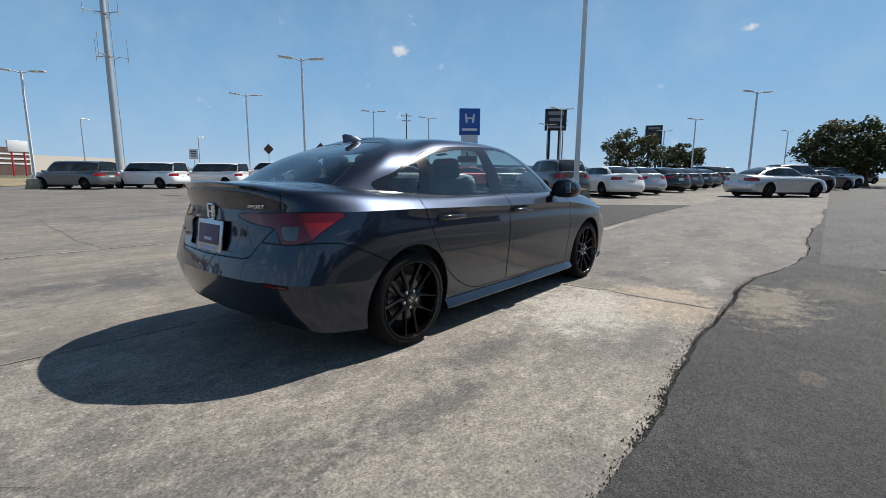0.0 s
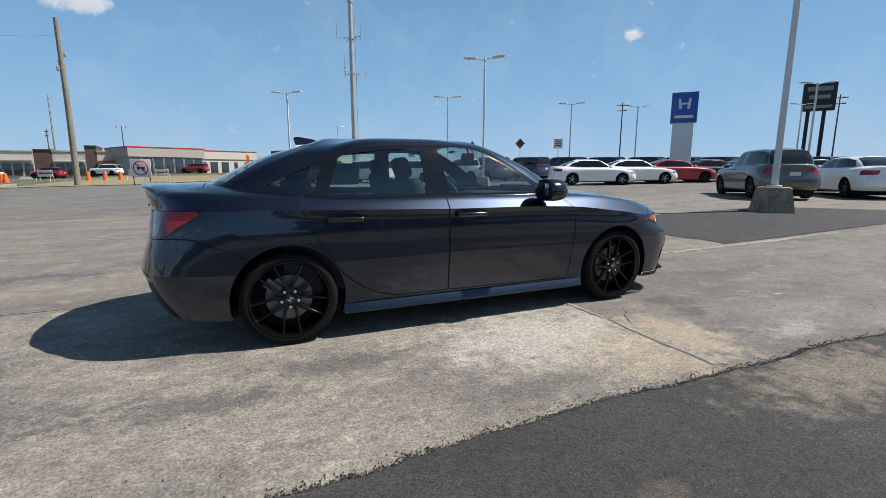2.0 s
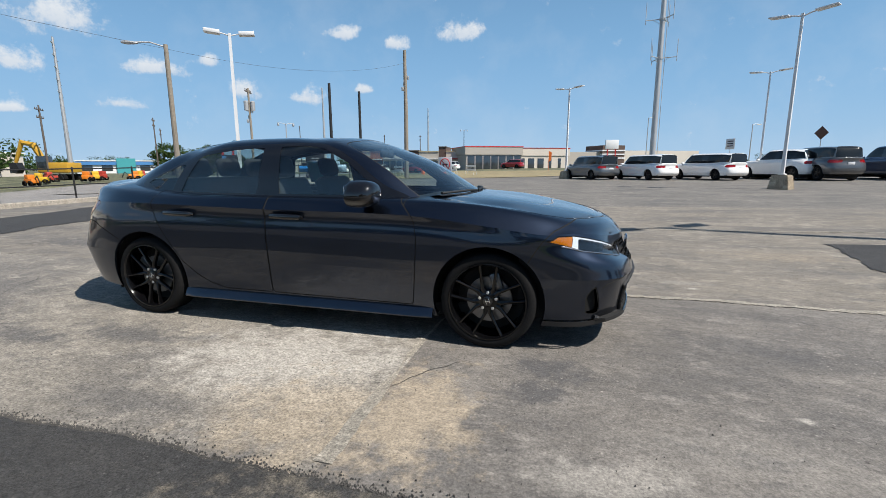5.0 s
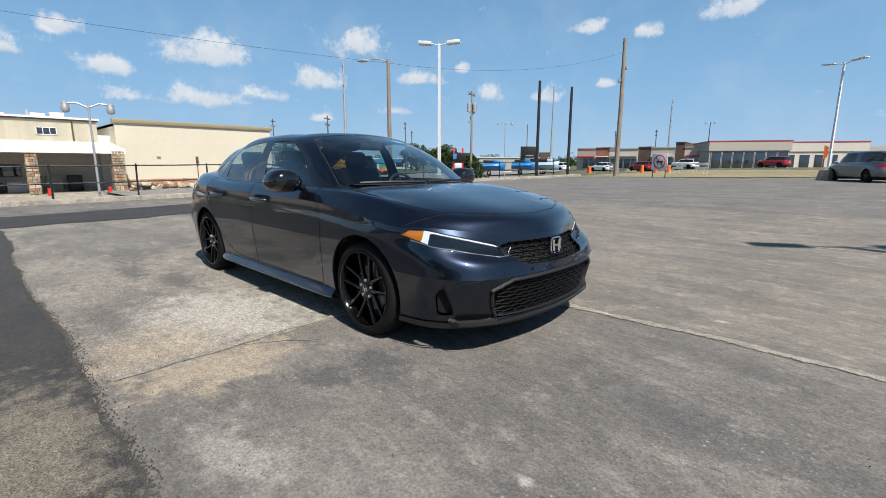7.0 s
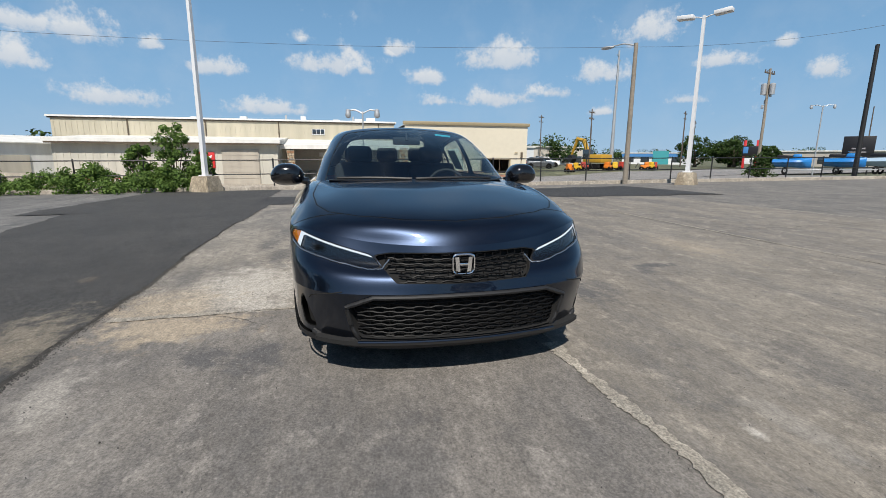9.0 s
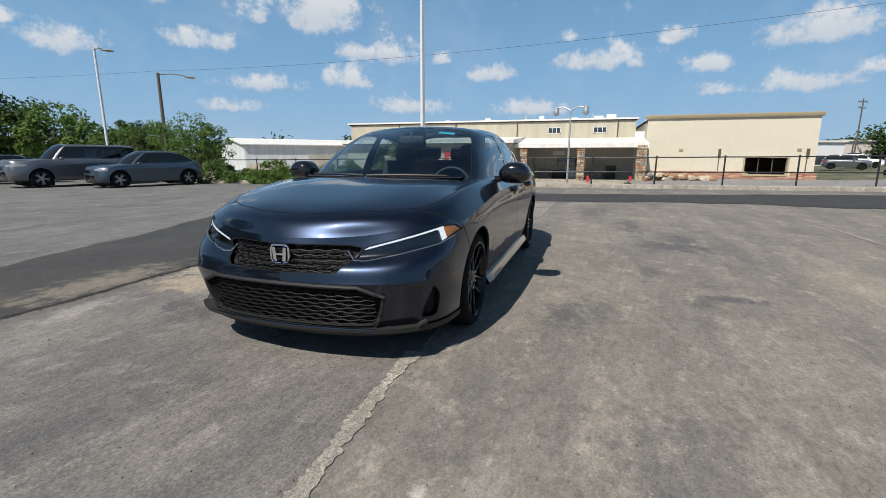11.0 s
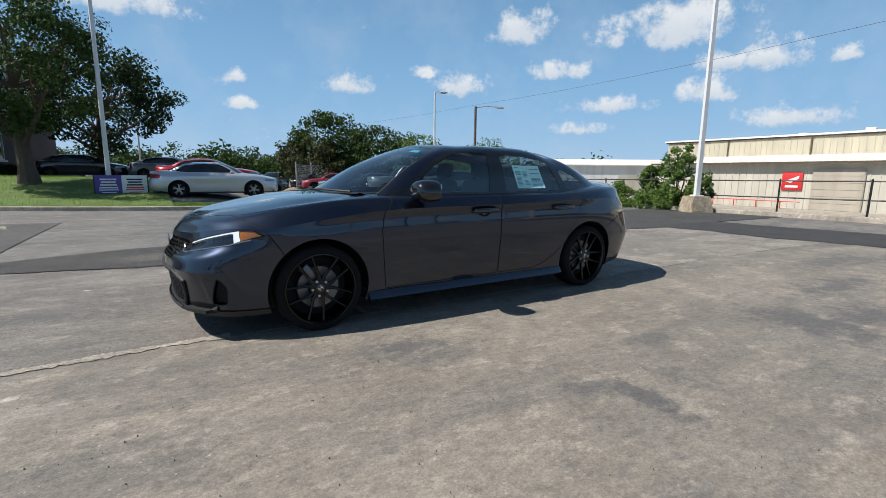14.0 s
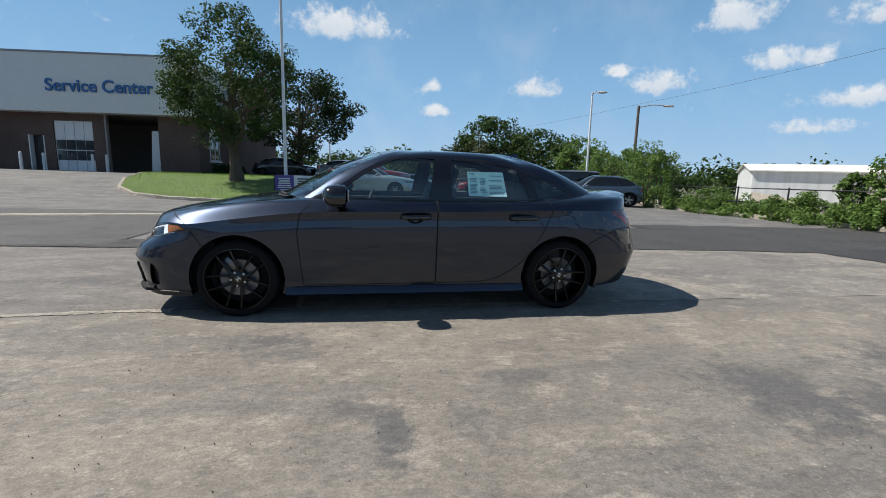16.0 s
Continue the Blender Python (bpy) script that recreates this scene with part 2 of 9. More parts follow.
def ground_mat(name, low, high, stain, scale, bump, pits=0.0, rough=0.85, stains=(0.46, 0.62), wet=0.0, marks=(), grit_share=1.0, streak=(1.0, 2.2, 1.0), scuff=1.0):
    """Concrete or asphalt: aggregate grain, blotches, dark stains, fine cracks."""
    m, tree, out = base(name)
    link = tree.links.new
    p = tree.nodes.new("ShaderNodeBsdfPrincipled")
    geo = tree.nodes.new("ShaderNodeNewGeometry")
    pos = geo.outputs["Position"]

    def noise_at(s, detail=6.0, stretch=None, rough_=0.6):
        n = shader(tree, "ShaderNodeTexNoise", Scale=s, Detail=detail, Roughness=rough_)
        if stretch:
            mp = tree.nodes.new("ShaderNodeMapping")
            mp.inputs["Scale"].default_value = stretch
            mp.inputs["Rotation"].default_value = (0, 0, 0.3)
            link(pos, mp.inputs[0])
            link(mp.outputs[0], n.inputs["Vector"])
        else:
            link(pos, n.inputs["Vector"])
        return n.outputs[0]

    def span(x, a, b, c, d):
        r = tree.nodes.new("ShaderNodeMapRange")
        for i, v in ((1, a), (2, b), (3, c), (4, d)):
            r.inputs[i].default_value = v
        link(x, r.inputs[0])
        return r.outputs[0]

    def blend(f, a, b):
        x = tree.nodes.new("ShaderNodeMix")
        x.data_type = "RGBA"
        link(f, x.inputs["Factor"])
        for k, v in (("A", a), ("B", b)):
            if isinstance(v, tuple):
                x.inputs[k].default_value = (*v, 1)
            else:
                link(v, x.inputs[k])
        return x.outputs["Result"]

    low, high, stain = (tuple(c * 0.80 for c in t) for t in (low, high, stain))
    broad = noise_at(0.9, 8.0, None, 0.65)
    col = blend(span(broad, 0.3, 0.7, 0, 1), low, high)
    col = blend(span(noise_at(0.55, 9.0, streak, 0.7), stains[0], stains[1], 0, 0.75), col, stain)
    fine = noise_at(scale, 5.0, None, 0.7)
    mid = noise_at(5.5, 8.0, None, 0.72)
    drag = noise_at(3.0, 9.0, (1.0, 1.6, 1.0), 0.74)
    col = blend(span(mid, 0.36, 0.62, 0.42, 0.0), col, tuple(c * 0.62 for c in low))
    col = blend(span(drag, 0.54, 0.66, 0.0, 0.7 * scuff), col, tuple(min(1, c * 1.22) for c in high))
    col = blend(span(drag, 0.34, 0.45, 0.6 * scuff, 0.0), col, stain)
    spots = noise_at(1.6, 9.0, (1.0, 1.9, 1.0), 0.7)
    col = blend(span(spots, 0.585, 0.66, 0.0, 0.62), col, stain)
    for mx, my, rx, ry, tone, share in marks:
        off = tree.nodes.new("ShaderNodeVectorMath")
        off.operation = "SUBTRACT"
        link(pos, off.inputs[0])
        off.inputs[1].default_value = (mx, my, 0)
        fit_ = tree.nodes.new("ShaderNodeVectorMath")
        fit_.operation = "MULTIPLY"
        link(off.outputs[0], fit_.inputs[0])
        fit_.inputs[1].default_value = (1 / rx, 1 / ry, 0)
        far = tree.nodes.new("ShaderNodeVectorMath")
        far.operation = "LENGTH"
        link(fit_.outputs[0], far.inputs[0])
        edge_ = tree.nodes.new("ShaderNodeMath")
        edge_.operation = "MULTIPLY_ADD"
        link(mid, edge_.inputs[0])
        edge_.inputs[1].default_value = 4.2
        link(far.outputs["Value"], edge_.inputs[2])
        col = blend(span(edge_.outputs[0], 2.55, 3.3, share, 0.0), col, tuple(c * 0.80 for c in tone))

    def dots(size, share, tone, at, where=None, lo=.12, hi=.30):
        """Small round spots in a share of the cells of a pattern, thicker where a broad noise is high."""
        v = shader(tree, "ShaderNodeTexVoronoi", Scale=size)
        link(pos, v.inputs["Vector"])
        pick = tree.nodes.new("ShaderNodeSeparateColor")
        link(v.outputs["Color"], pick.inputs[0])
        here = tree.nodes.new("ShaderNodeMath")
        here.operation = "MULTIPLY"
        link(span(pick.outputs[0], 1 - share, 1 - share * .8, 0, at), here.inputs[0])
        link(span(v.outputs["Distance"], lo, hi, 1, 0), here.inputs[1])
        f = here.outputs[0]
        if where is not None:
            more = tree.nodes.new("ShaderNodeMath")
            more.operation = "MULTIPLY"
            link(f, more.inputs[0])
            link(where, more.inputs[1])
            f = more.outputs[0]
        return f, blend(f, col, tone)

    pale = tuple(min(1, c * 1.5) for c in high)
    worn = span(noise_at(0.8, 7.0, None, 0.65), .44, .60, 0.08, 1.0)
    f1, col = dots(60.0, .30, pale, .8 * grit_share, worn)
    f2, col = dots(75.0, .35, tuple(c * .35 for c in low), .9 * grit_share, worn)
    f3, col = dots(34.0, .07, pale, .8, worn)
    f4, col = dots(24.0, .05, tuple(c * .35 for c in low), .85, worn)
    f5, col = dots(12.0, .035, tuple(c * .5 for c in low), .7, worn, .05, .22)
    speck = noise_at(scale * 3.0, 3.0, None, 0.7)
    crumb = noise_at(scale * 0.5, 7.0, (1.0, 1.7, 1.0), 0.78)
    tone_ = tree.nodes.new("ShaderNodeMath")
    tone_.operation = "MULTIPLY"
    link(span(speck, .3, .7, max(.2, 1 - .55 * grit_share), 1 + .5 * grit_share), tone_.inputs[0])
    link(span(crumb, .32, .68, .72, 1.28), tone_.inputs[1])
    scaled = tree.nodes.new("ShaderNodeVectorMath")
    scaled.operation = "SCALE"
    link(col, scaled.inputs[0])
    link(tone_.outputs[0], scaled.inputs["Scale"])
    col = scaled.outputs[0]
    link(col, p.inputs["Base Color"])
    p.inputs["Roughness"].default_value = rough
    if wet:
        link(span(noise_at(0.5, 4.0), 0.55, 0.7, rough, rough - wet), p.inputs["Roughness"])
    b = shader(tree, "ShaderNodeBump", Strength=bump, Distance=0.01)
    link(fine, b.inputs["Height"])
    b3 = shader(tree, "ShaderNodeBump", Strength=min(1.0, bump * 1.6), Distance=0.02 + 0.03 * pits)
    link(drag, b3.inputs["Height"])
    link(b.outputs[0], b3.inputs["Normal"])
    b = b3
    b2 = shader(tree, "ShaderNodeBump", Strength=bump * 0.7, Distance=0.03)
    link(broad, b2.inputs["Height"])
    link(b.outputs[0], b2.inputs["Normal"])
    link(b2.outputs[0], p.inputs["Normal"])
    link(p.outputs[0], out.inputs[0])
    return m


PALE, DARK, SAND = (0.50, 0.47, 0.42), (0.105, 0.102, 0.102), (0.42, 0.35, 0.26)
CONCRETE = ground_mat("concrete_paving", (0.242, 0.221, 0.190), (0.37, 0.337, 0.287), (0.125, 0.12, 0.117), 26.0, 0.35, 0.35,
                      marks=((0.25, -1.35, .85, .55, PALE, .8), (0.7, -1.9, .5, .4, SAND, .7), (-1.1, -1.25, .55, .16, DARK, .75), (-1.95, -1.5, .5, .14, DARK, .7), (-0.2, -2.0, .5, .12, DARK, .5), (-2.9, -1.3, .6, .2, DARK, .6), (-3.6, -.6, .7, .3, DARK, .5), (-4.6, -1.0, 1.6, 1.3, (.17, .16, .148), .6)))
CONCRETE_SMOOTH = ground_mat("concrete_slab", (0.180, 0.165, 0.148), (0.258, 0.238, 0.214), (0.115, 0.110, 0.107), 30.0, 0.25, 0.15, grit_share=.75, streak=(.7, 2.4, 1),
                             marks=((1.77, -1.08, .24, .13, DARK, 1.0), (1.75, -1.38, .17, .13, DARK, .9), (3.19, -.51, .16, .12, DARK, .6), (2.05, -2.0, .3, .12, PALE, .4), (2.95, -1.33, .035, .03, PALE, .9), (1.15, -1.75, .32, .5, SAND, .8), (2.9, -.35, .35, .15, DARK, .5), (3.4, -1.3, .5, .25, DARK, .35), (2.6, -1.7, .5, .2, PALE, .15), (6.5, -1.0, .9, .3, DARK, .5)))
ASPHALT = ground_mat("asphalt", (0.050, 0.049, 0.048), (0.086, 0.083, 0.079), (0.038, 0.038, 0.039), 42.0, 0.9, 0.55, stains=(0.5, 0.7), grit_share=1.5, scuff=.15,
                     marks=((1.45, -2.55, .75, .30, (0.30, 0.26, 0.20), .75), (2.4, -3.0, .5, .3, (0.2, 0.18, 0.15), .35), (-.3, -2.9, .10, .07, (.2, .16, .12), .4)))
ASPHALT_DARK = ground_mat("asphalt_patch", (0.040, 0.040, 0.042), (0.058, 0.057, 0.056), (0.032, 0.032, 0.034), 70.0, 0.6, 0.4, stains=(0.5, 0.7), grit_share=1.3, scuff=.2)
ASPHALT_WORN = ground_mat("asphalt_worn", (0.15, 0.147, 0.14), (0.25, 0.24, 0.225), (0.10, 0.10, 0.10), 40.0, 0.5, 0.3)
JOINT = ground_mat("joint_filler", (0.33, 0.30, 0.25), (0.52, 0.475, 0.40), (0.3, 0.28, 0.24), 30.0, 0.6, 0.4)
KERB = ground_mat("kerb_concrete", (0.38, 0.34, 0.28), (0.52, 0.47, 0.40), (0.26, 0.23, 0.19), 18.0, 0.5, 0.3)
DRY_GRASS = ground_mat("dry_ground", (0.30, 0.24, 0.14), (0.44, 0.36, 0.20), (0.20, 0.19, 0.08), 14.0, 0.8)
FAR_LAND = ground_mat("far_land", (0.10, 0.11, 0.06), (0.20, 0.19, 0.11), (0.07, 0.09, 0.04), 0.3, 0.1)
LAWN = ground_mat("lawn", (0.10, 0.17, 0.03), (0.16, 0.25, 0.05), (0.13, 0.17, 0.05), 60.0, 1.0, 0.5)


# ---- mesh helpers ----
def mesh_of(name, bm, mats, smooth=0.6):
    """Turns a bmesh into mesh data; smooth: the angle below which edges are shaded round (0: flat)."""
    me = bpy.data.meshes.new(name)
    bmesh.ops.recalc_face_normals(bm, faces=bm.faces)
    if smooth:
        for f in bm.faces:
            f.smooth = True
        for e in bm.edges:
            if len(e.link_faces) == 2 and e.calc_face_angle(0) > smooth:
                e.smooth = False
    bm.to_mesh(me)
    bm.free()
    for m in mats if isinstance(mats, (list, tuple)) else [mats]:
        me.materials.append(m)
    return me


def part(name, bm, mats, parent, label="", smooth=0.6):
    """Links a bmesh as one mesh object under a thing or a part."""
    ob = new(name, mesh_of(name, bm, mats, smooth))
    ob.parent = parent
    if label:
        ob["label"] = label
    return ob


def thing(name, label, category, m=None, group="", kind=""):
    """An Empty at the base of a thing that has parts."""
    ob = new(name)
    ob.empty_display_size = 0.2
    if m is not None:
        ob.matrix_world = m
    return tagged(ob, label, category, group, kind)


def solid(name, bm, mats, label, category="", group="", kind="", m=None, smooth=0.6):
    """A thing that is one mesh."""
    ob = new(name, mesh_of(name, bm, mats, smooth))
    if m is not None:
        ob.matrix_world = m
    return tagged(ob, label, category, group, kind)


def box(bm, c, s, bevel=0.0, mat=0, rot=None, segs=2):
    """A box of size s at the centre c, its edges rounded."""
    made = bmesh.ops.create_cube(bm, size=1.0)["verts"]
    m = Matrix.Translation(c) @ (rot.to_4x4() if rot is not None else Matrix()) @ Matrix.Diagonal((*s, 1))
    bmesh.ops.transform(bm, matrix=m, verts=made)
    faces = list({f for v in made for f in v.link_faces})
    if bevel:
        edges = list({e for v in made for e in v.link_edges})
        out = bmesh.ops.bevel(bm, geom=edges, offset=bevel, segments=segs, profile=0.5, affect="EDGES", clamp_overlap=True)
        faces = list({f for v in out["verts"] for f in v.link_faces} | {f for f in faces if f.is_valid})
    for f in faces:
        f.material_index = mat
    return made


def tube(bm, pts, r, sides=10, mat=0, cap=True):
    """A round bar along points; r: one radius, or one a point."""
    pts = [Vector(p) for p in pts]
    rs = r if isinstance(r, (list, tuple)) else [r] * len(pts)
    rings = []
    ref = Vector((0, 0, 1))
    for i, p in enumerate(pts):
        d = (pts[min(i + 1, len(pts) - 1)] - pts[max(i - 1, 0)]).normalized()
        a = d.cross(ref if abs(d.dot(ref)) < 0.95 else Vector((1, 0, 0))).normalized()
        b = d.cross(a)
        rings.append([bm.verts.new(p + rs[i] * (math.cos(t) * a + math.sin(t) * b)) for t in (2 * math.pi * k / sides for k in range(sides))])
    for lo, hi in zip(rings, rings[1:]):
        for k in range(sides):
            bm.faces.new((lo[k], lo[(k + 1) % sides], hi[(k + 1) % sides], hi[k])).material_index = mat
    if cap:
        bm.faces.new(rings[0][::-1]).material_index = mat
        bm.faces.new(rings[-1]).material_index = mat


def lathe(bm, prof, sides=32, axis="y", c=(0, 0, 0), mat=0):
    """A surface of revolution: prof is a list of (along the axis, radius)."""
    rings = []
    for a, r in prof:
        ring = []
        for k in range(sides):
            t = 2 * math.pi * k / sides
            u, v = r * math.cos(t), r * math.sin(t)
            p = {"y": (u, a, v), "x": (a, u, v), "z": (u, v, a)}[axis]
            ring.append(bm.verts.new((p[0] + c[0], p[1] + c[1], p[2] + c[2])))
        rings.append(ring)
    for lo, hi in zip(rings, rings[1:]):
        for k in range(sides):
            bm.faces.new((lo[k], lo[(k + 1) % sides], hi[(k + 1) % sides], hi[k])).material_index = mat
    return rings


def prism(bm, poly, axis, lo, hi, mat=0):
    """A flat outline pushed along an axis from lo to hi; poly in the two other coordinates."""
    def at(p, d):
        return {"x": (d, p[0], p[1]), "y": (p[0], d, p[1]), "z": (p[0], p[1], d)}[axis]
    a = [bm.verts.new(at(p, lo)) for p in poly]
    b = [bm.verts.new(at(p, hi)) for p in poly]
    n = len(poly)
    fs = [bm.faces.new(a), bm.faces.new(b[::-1])]
    fs += [bm.faces.new((a[i], a[(i + 1) % n], b[(i + 1) % n], b[i])) for i in range(n)]
    for f in fs:
        f.material_index = mat


def ease(t):
    t = min(max(t, 0.0), 1.0)
    return t * t * (3 - 2 * t)


def lay(x, y):
    """The height of the ground: level round the car, rising to the east and north, a lawn bank to the south-east, lower ground past the fence."""
    z = ease((math.hypot(x, y) - 4) / 6) * min(max(0.010 * x + 0.009 * y, -0.30), 0.9)
    z += 0.85 * ease((-y - 13) / 9) * ease((x + 3) / 5)
    if x < -15.6:
        z = z + (-1.15 + 0.35 * ease((y - 2) / 6) + 0.55 * ease((y - 20) / 12) - z) * ease((-15.6 - x) / 20)
    return z


# ---- car bodies ----
def rounded(keys, steps, ends):
    """A smooth curve through rows of keys (n, 3), steps[i] pieces between key i and i + 1; ends: mirrored in y (loops) or plain."""
    k = np.asarray(keys, float)
    if ends == "mirror":
        flip = np.array([1, -1, 1.0])
        k = np.concatenate([[k[1] * flip], k, [k[-2] * flip]])
    else:
        k = np.concatenate([[2 * k[0] - k[1]], k, [2 * k[-1] - k[-2]]])
    out = []
    for i, n in enumerate(steps):
        p0, p1, p2, p3 = k[i:i + 4]
        d0, d1, d2 = (max(np.linalg.norm(b - a), 1e-4) ** 0.5 for a, b in ((p0, p1), (p1, p2), (p2, p3)))
        m1 = d1 * ((p1 - p0) / d0 - (p2 - p0) / (d0 + d1) + (p2 - p1) / d1)
        m2 = d1 * ((p2 - p1) / d1 - (p3 - p1) / (d1 + d2) + (p3 - p2) / d2)
        for t in np.arange(n) / n:
            out.append((2 * t**3 - 3 * t**2 + 1) * p1 + (t**3 - 2 * t**2 + t) * m1 + (3 * t**2 - 2 * t**3) * p2 + (t**3 - t**2) * m2)
    out.append(k[-2])
    return np.array(out)


def patch(loops, usteps, vsteps):
    """A grid (v, u, 3) through loops that each run from the rear's middle round the side to the front's middle."""
    rows = np.array([rounded(l, usteps, "mirror") for l in loops])
    return np.stack([rounded(rows[:, i], vsteps, "plain") for i in range(rows.shape[1])], 1)


class Skin:
    """Half a car's skin as polygons that can be cut along curves; normals are kept through the cuts."""

    def __init__(self):
        self.p, self.n, self.cuts = [], [], {}

    def add(self, grid):
        du, dv = np.gradient(grid, axis=1), np.gradient(grid, axis=0)
        n = np.cross(du, dv)
        n /= np.linalg.norm(n, axis=2, keepdims=True) + 1e-9
        mid = grid.reshape(-1, 3).mean(0) * (1, 0, 1)
        if ((grid - mid) * n).sum() < 0:
            n = -n
        n[:, 0, 1] = n[:, -1, 1] = 0
        first, (a, b) = len(self.p), grid.shape[:2]
        self.p += [tuple(v) for v in grid.reshape(-1, 3)]
        self.n += [tuple(v) for v in n.reshape(-1, 3)]
        at = lambda i, j: first + i * b + j  # noqa: E731
        return [(at(i, j), at(i, j + 1), at(i + 1, j + 1), at(i + 1, j)) for i in range(a - 1) for j in range(b - 1)]

    def split(self, faces, phi):
        """The pieces where phi < 0, and the rest. phi: of an array of places (n, 3)."""
        if not faces:
            return [], []
        used = sorted({i for f in faces for i in f})
        val = dict(zip(used, phi(np.array([self.p[i] for i in used]))))
        cut, ins, out = {}, [], []
        for f in faces:
            s = [val[i] < 0 for i in f]
            if all(s):
                ins.append(f)
                continue
            if not any(s):
                out.append(f)
                continue
            a, b = [], []
            for i, j in zip(f, f[1:] + f[:1]):
                (a if val[i] < 0 else b).append(i)
                if (val[i] < 0) != (val[j] < 0):
                    key = (min(i, j), max(i, j))
                    if key not in cut:
                        t = val[key[0]] / (val[key[0]] - val[key[1]])
                        t = min(max(t, 0.001), 0.999)
                        cut[key] = len(self.p)
                        self.p.append(tuple((1 - t) * np.array(self.p[key[0]]) + t * np.array(self.p[key[1]])))
                        self.n.append(tuple((1 - t) * np.array(self.n[key[0]]) + t * np.array(self.n[key[1]])))
                    a.append(cut[key])
                    b.append(cut[key])
            if len(a) > 2:
                ins.append(tuple(a))
            if len(b) > 2:
                out.append(tuple(b))
        return ins, out

    def seam(self, faces, phi, w=0.0025):
        """Inside, a thin seam along the edge, and the rest."""
        ins, rest = self.split(faces, lambda q: phi(q) + w)
        seam, out = self.split(rest, lambda q: phi(q) - w)
        return ins, seam, out

    def rim(self, faces, phi, eps=0.004):
        """The open edges of faces that lie along phi = 0."""
        count = {}
        for f in faces:
            for i, j in zip(f, f[1:] + f[:1]):
                count.setdefault((min(i, j), max(i, j)), []).append((i, j))
        edges = [v[0] for v in count.values() if len(v) == 1]
        ids = sorted({i for e in edges for i in e})
        if not ids:
            return []
        ok = dict(zip(ids, np.abs(phi(np.array([self.p[i] for i in ids]))) < eps))
        return [e for e in edges if ok[e[0]] and ok[e[1]]]

    def mesh(self, name, faces, mat, sides=(1, -1), sink=0.0, thick=0.0):
        """Mesh data of the faces on one side or both. sink: pushed in along the normal."""
        if not faces:
            return None
        ids = sorted({i for f in faces for i in f})
        at = {i: k for k, i in enumerate(ids)}
        p, n = np.array([self.p[i] for i in ids]), np.array([self.n[i] for i in ids])
        n /= np.linalg.norm(n, axis=1, keepdims=True) + 1e-9
        p = p - sink * n
        vs, ns, fs = [], [], []
        for s in sides:
            o = len(vs)
            q, m = p * (1, s, 1), n * (1, s, 1)
            vs += q.tolist()
            ns += m.tolist()
            for f in faces:
                g = [at[i] + o for i in f]
                a, b, c = (np.array(vs[g[k]]) for k in range(3))
                if np.dot(np.cross(b - a, c - a), ns[g[1]]) < 0:
                    g = g[::-1]
                fs.append(g)
        if thick:
            k, back = len(vs), []
            vs += (np.array(vs) - thick * np.array(ns)).tolist()
            ns += (-np.array(ns)).tolist()
            back = [[i + k for i in f[::-1]] for f in fs]
            fs = fs + back
        me = bpy.data.meshes.new(name)
        me.from_pydata(vs, [], fs)
        me.update()
        me.polygons.foreach_set("use_smooth", [True] * len(me.polygons))
        me.normals_split_custom_set_from_vertices(ns)
        me.materials.append(mat)
        return me


def outline(pts, a, b, close=True):
    """Signed distance (inside < 0) to a closed outline in two of the coordinates (numbers a and b; |y| is taken for y)."""
    q = np.array(pts, float)
    nxt = np.roll(q, -1, axis=0)

    def phi(p):
        v = np.stack([np.abs(p[:, a]) if a == 1 else p[:, a], np.abs(p[:, b]) if b == 1 else p[:, b]], 1)
        d = np.full(len(v), 1e9)
        odd = np.zeros(len(v), bool)
        for s, e in zip(q, nxt):
            se = e - s
            t = np.clip(((v - s) @ se) / (se @ se + 1e-12), 0, 1)
            d = np.minimum(d, np.linalg.norm(v - s - t[:, None] * se, axis=1))
            hit = ((s[1] > v[:, 1]) != (e[1] > v[:, 1])) & (v[:, 0] < (e[0] - s[0]) * (v[:, 1] - s[1]) / (e[1] - s[1] + 1e-12) + s[0])
            odd ^= hit
        return np.where(odd, -d, d)
    return phi


def soft_outline(pts, a, b, n=5):
    """The same for a rounded outline through the points."""
    k = np.array(pts, float)
    m = len(k)
    out = []
    for i in range(m):
        p0, p1, p2, p3 = k[i - 1], k[i], k[(i + 1) % m], k[(i + 2) % m]
        for t in np.arange(n) / n:
            out.append(0.5 * (2 * p1 + (p2 - p0) * t + (2 * p0 - 5 * p1 + 4 * p2 - p3) * t * t + (3 * p1 - p0 - 3 * p2 + p3) * t**3))
    return outline(out, a, b)


SEDAN = dict(xf=2.27, xr=-2.31, fa=1.3675, ra=-1.3675, w=0.90, zc=0.185, zn=0.60, zl=0.725, zh=0.785, zf=0.90, zb=0.945, zd=1.03, deck=-2.175, tuck=.125,
             cowl=1.12, zcowl=0.975, rf=0.20, zr=1.413, rr=-1.10, zrr=1.358, gx=-1.83, gz=1.066, roofw=0.575, wheel=0.325, hood=0.020)


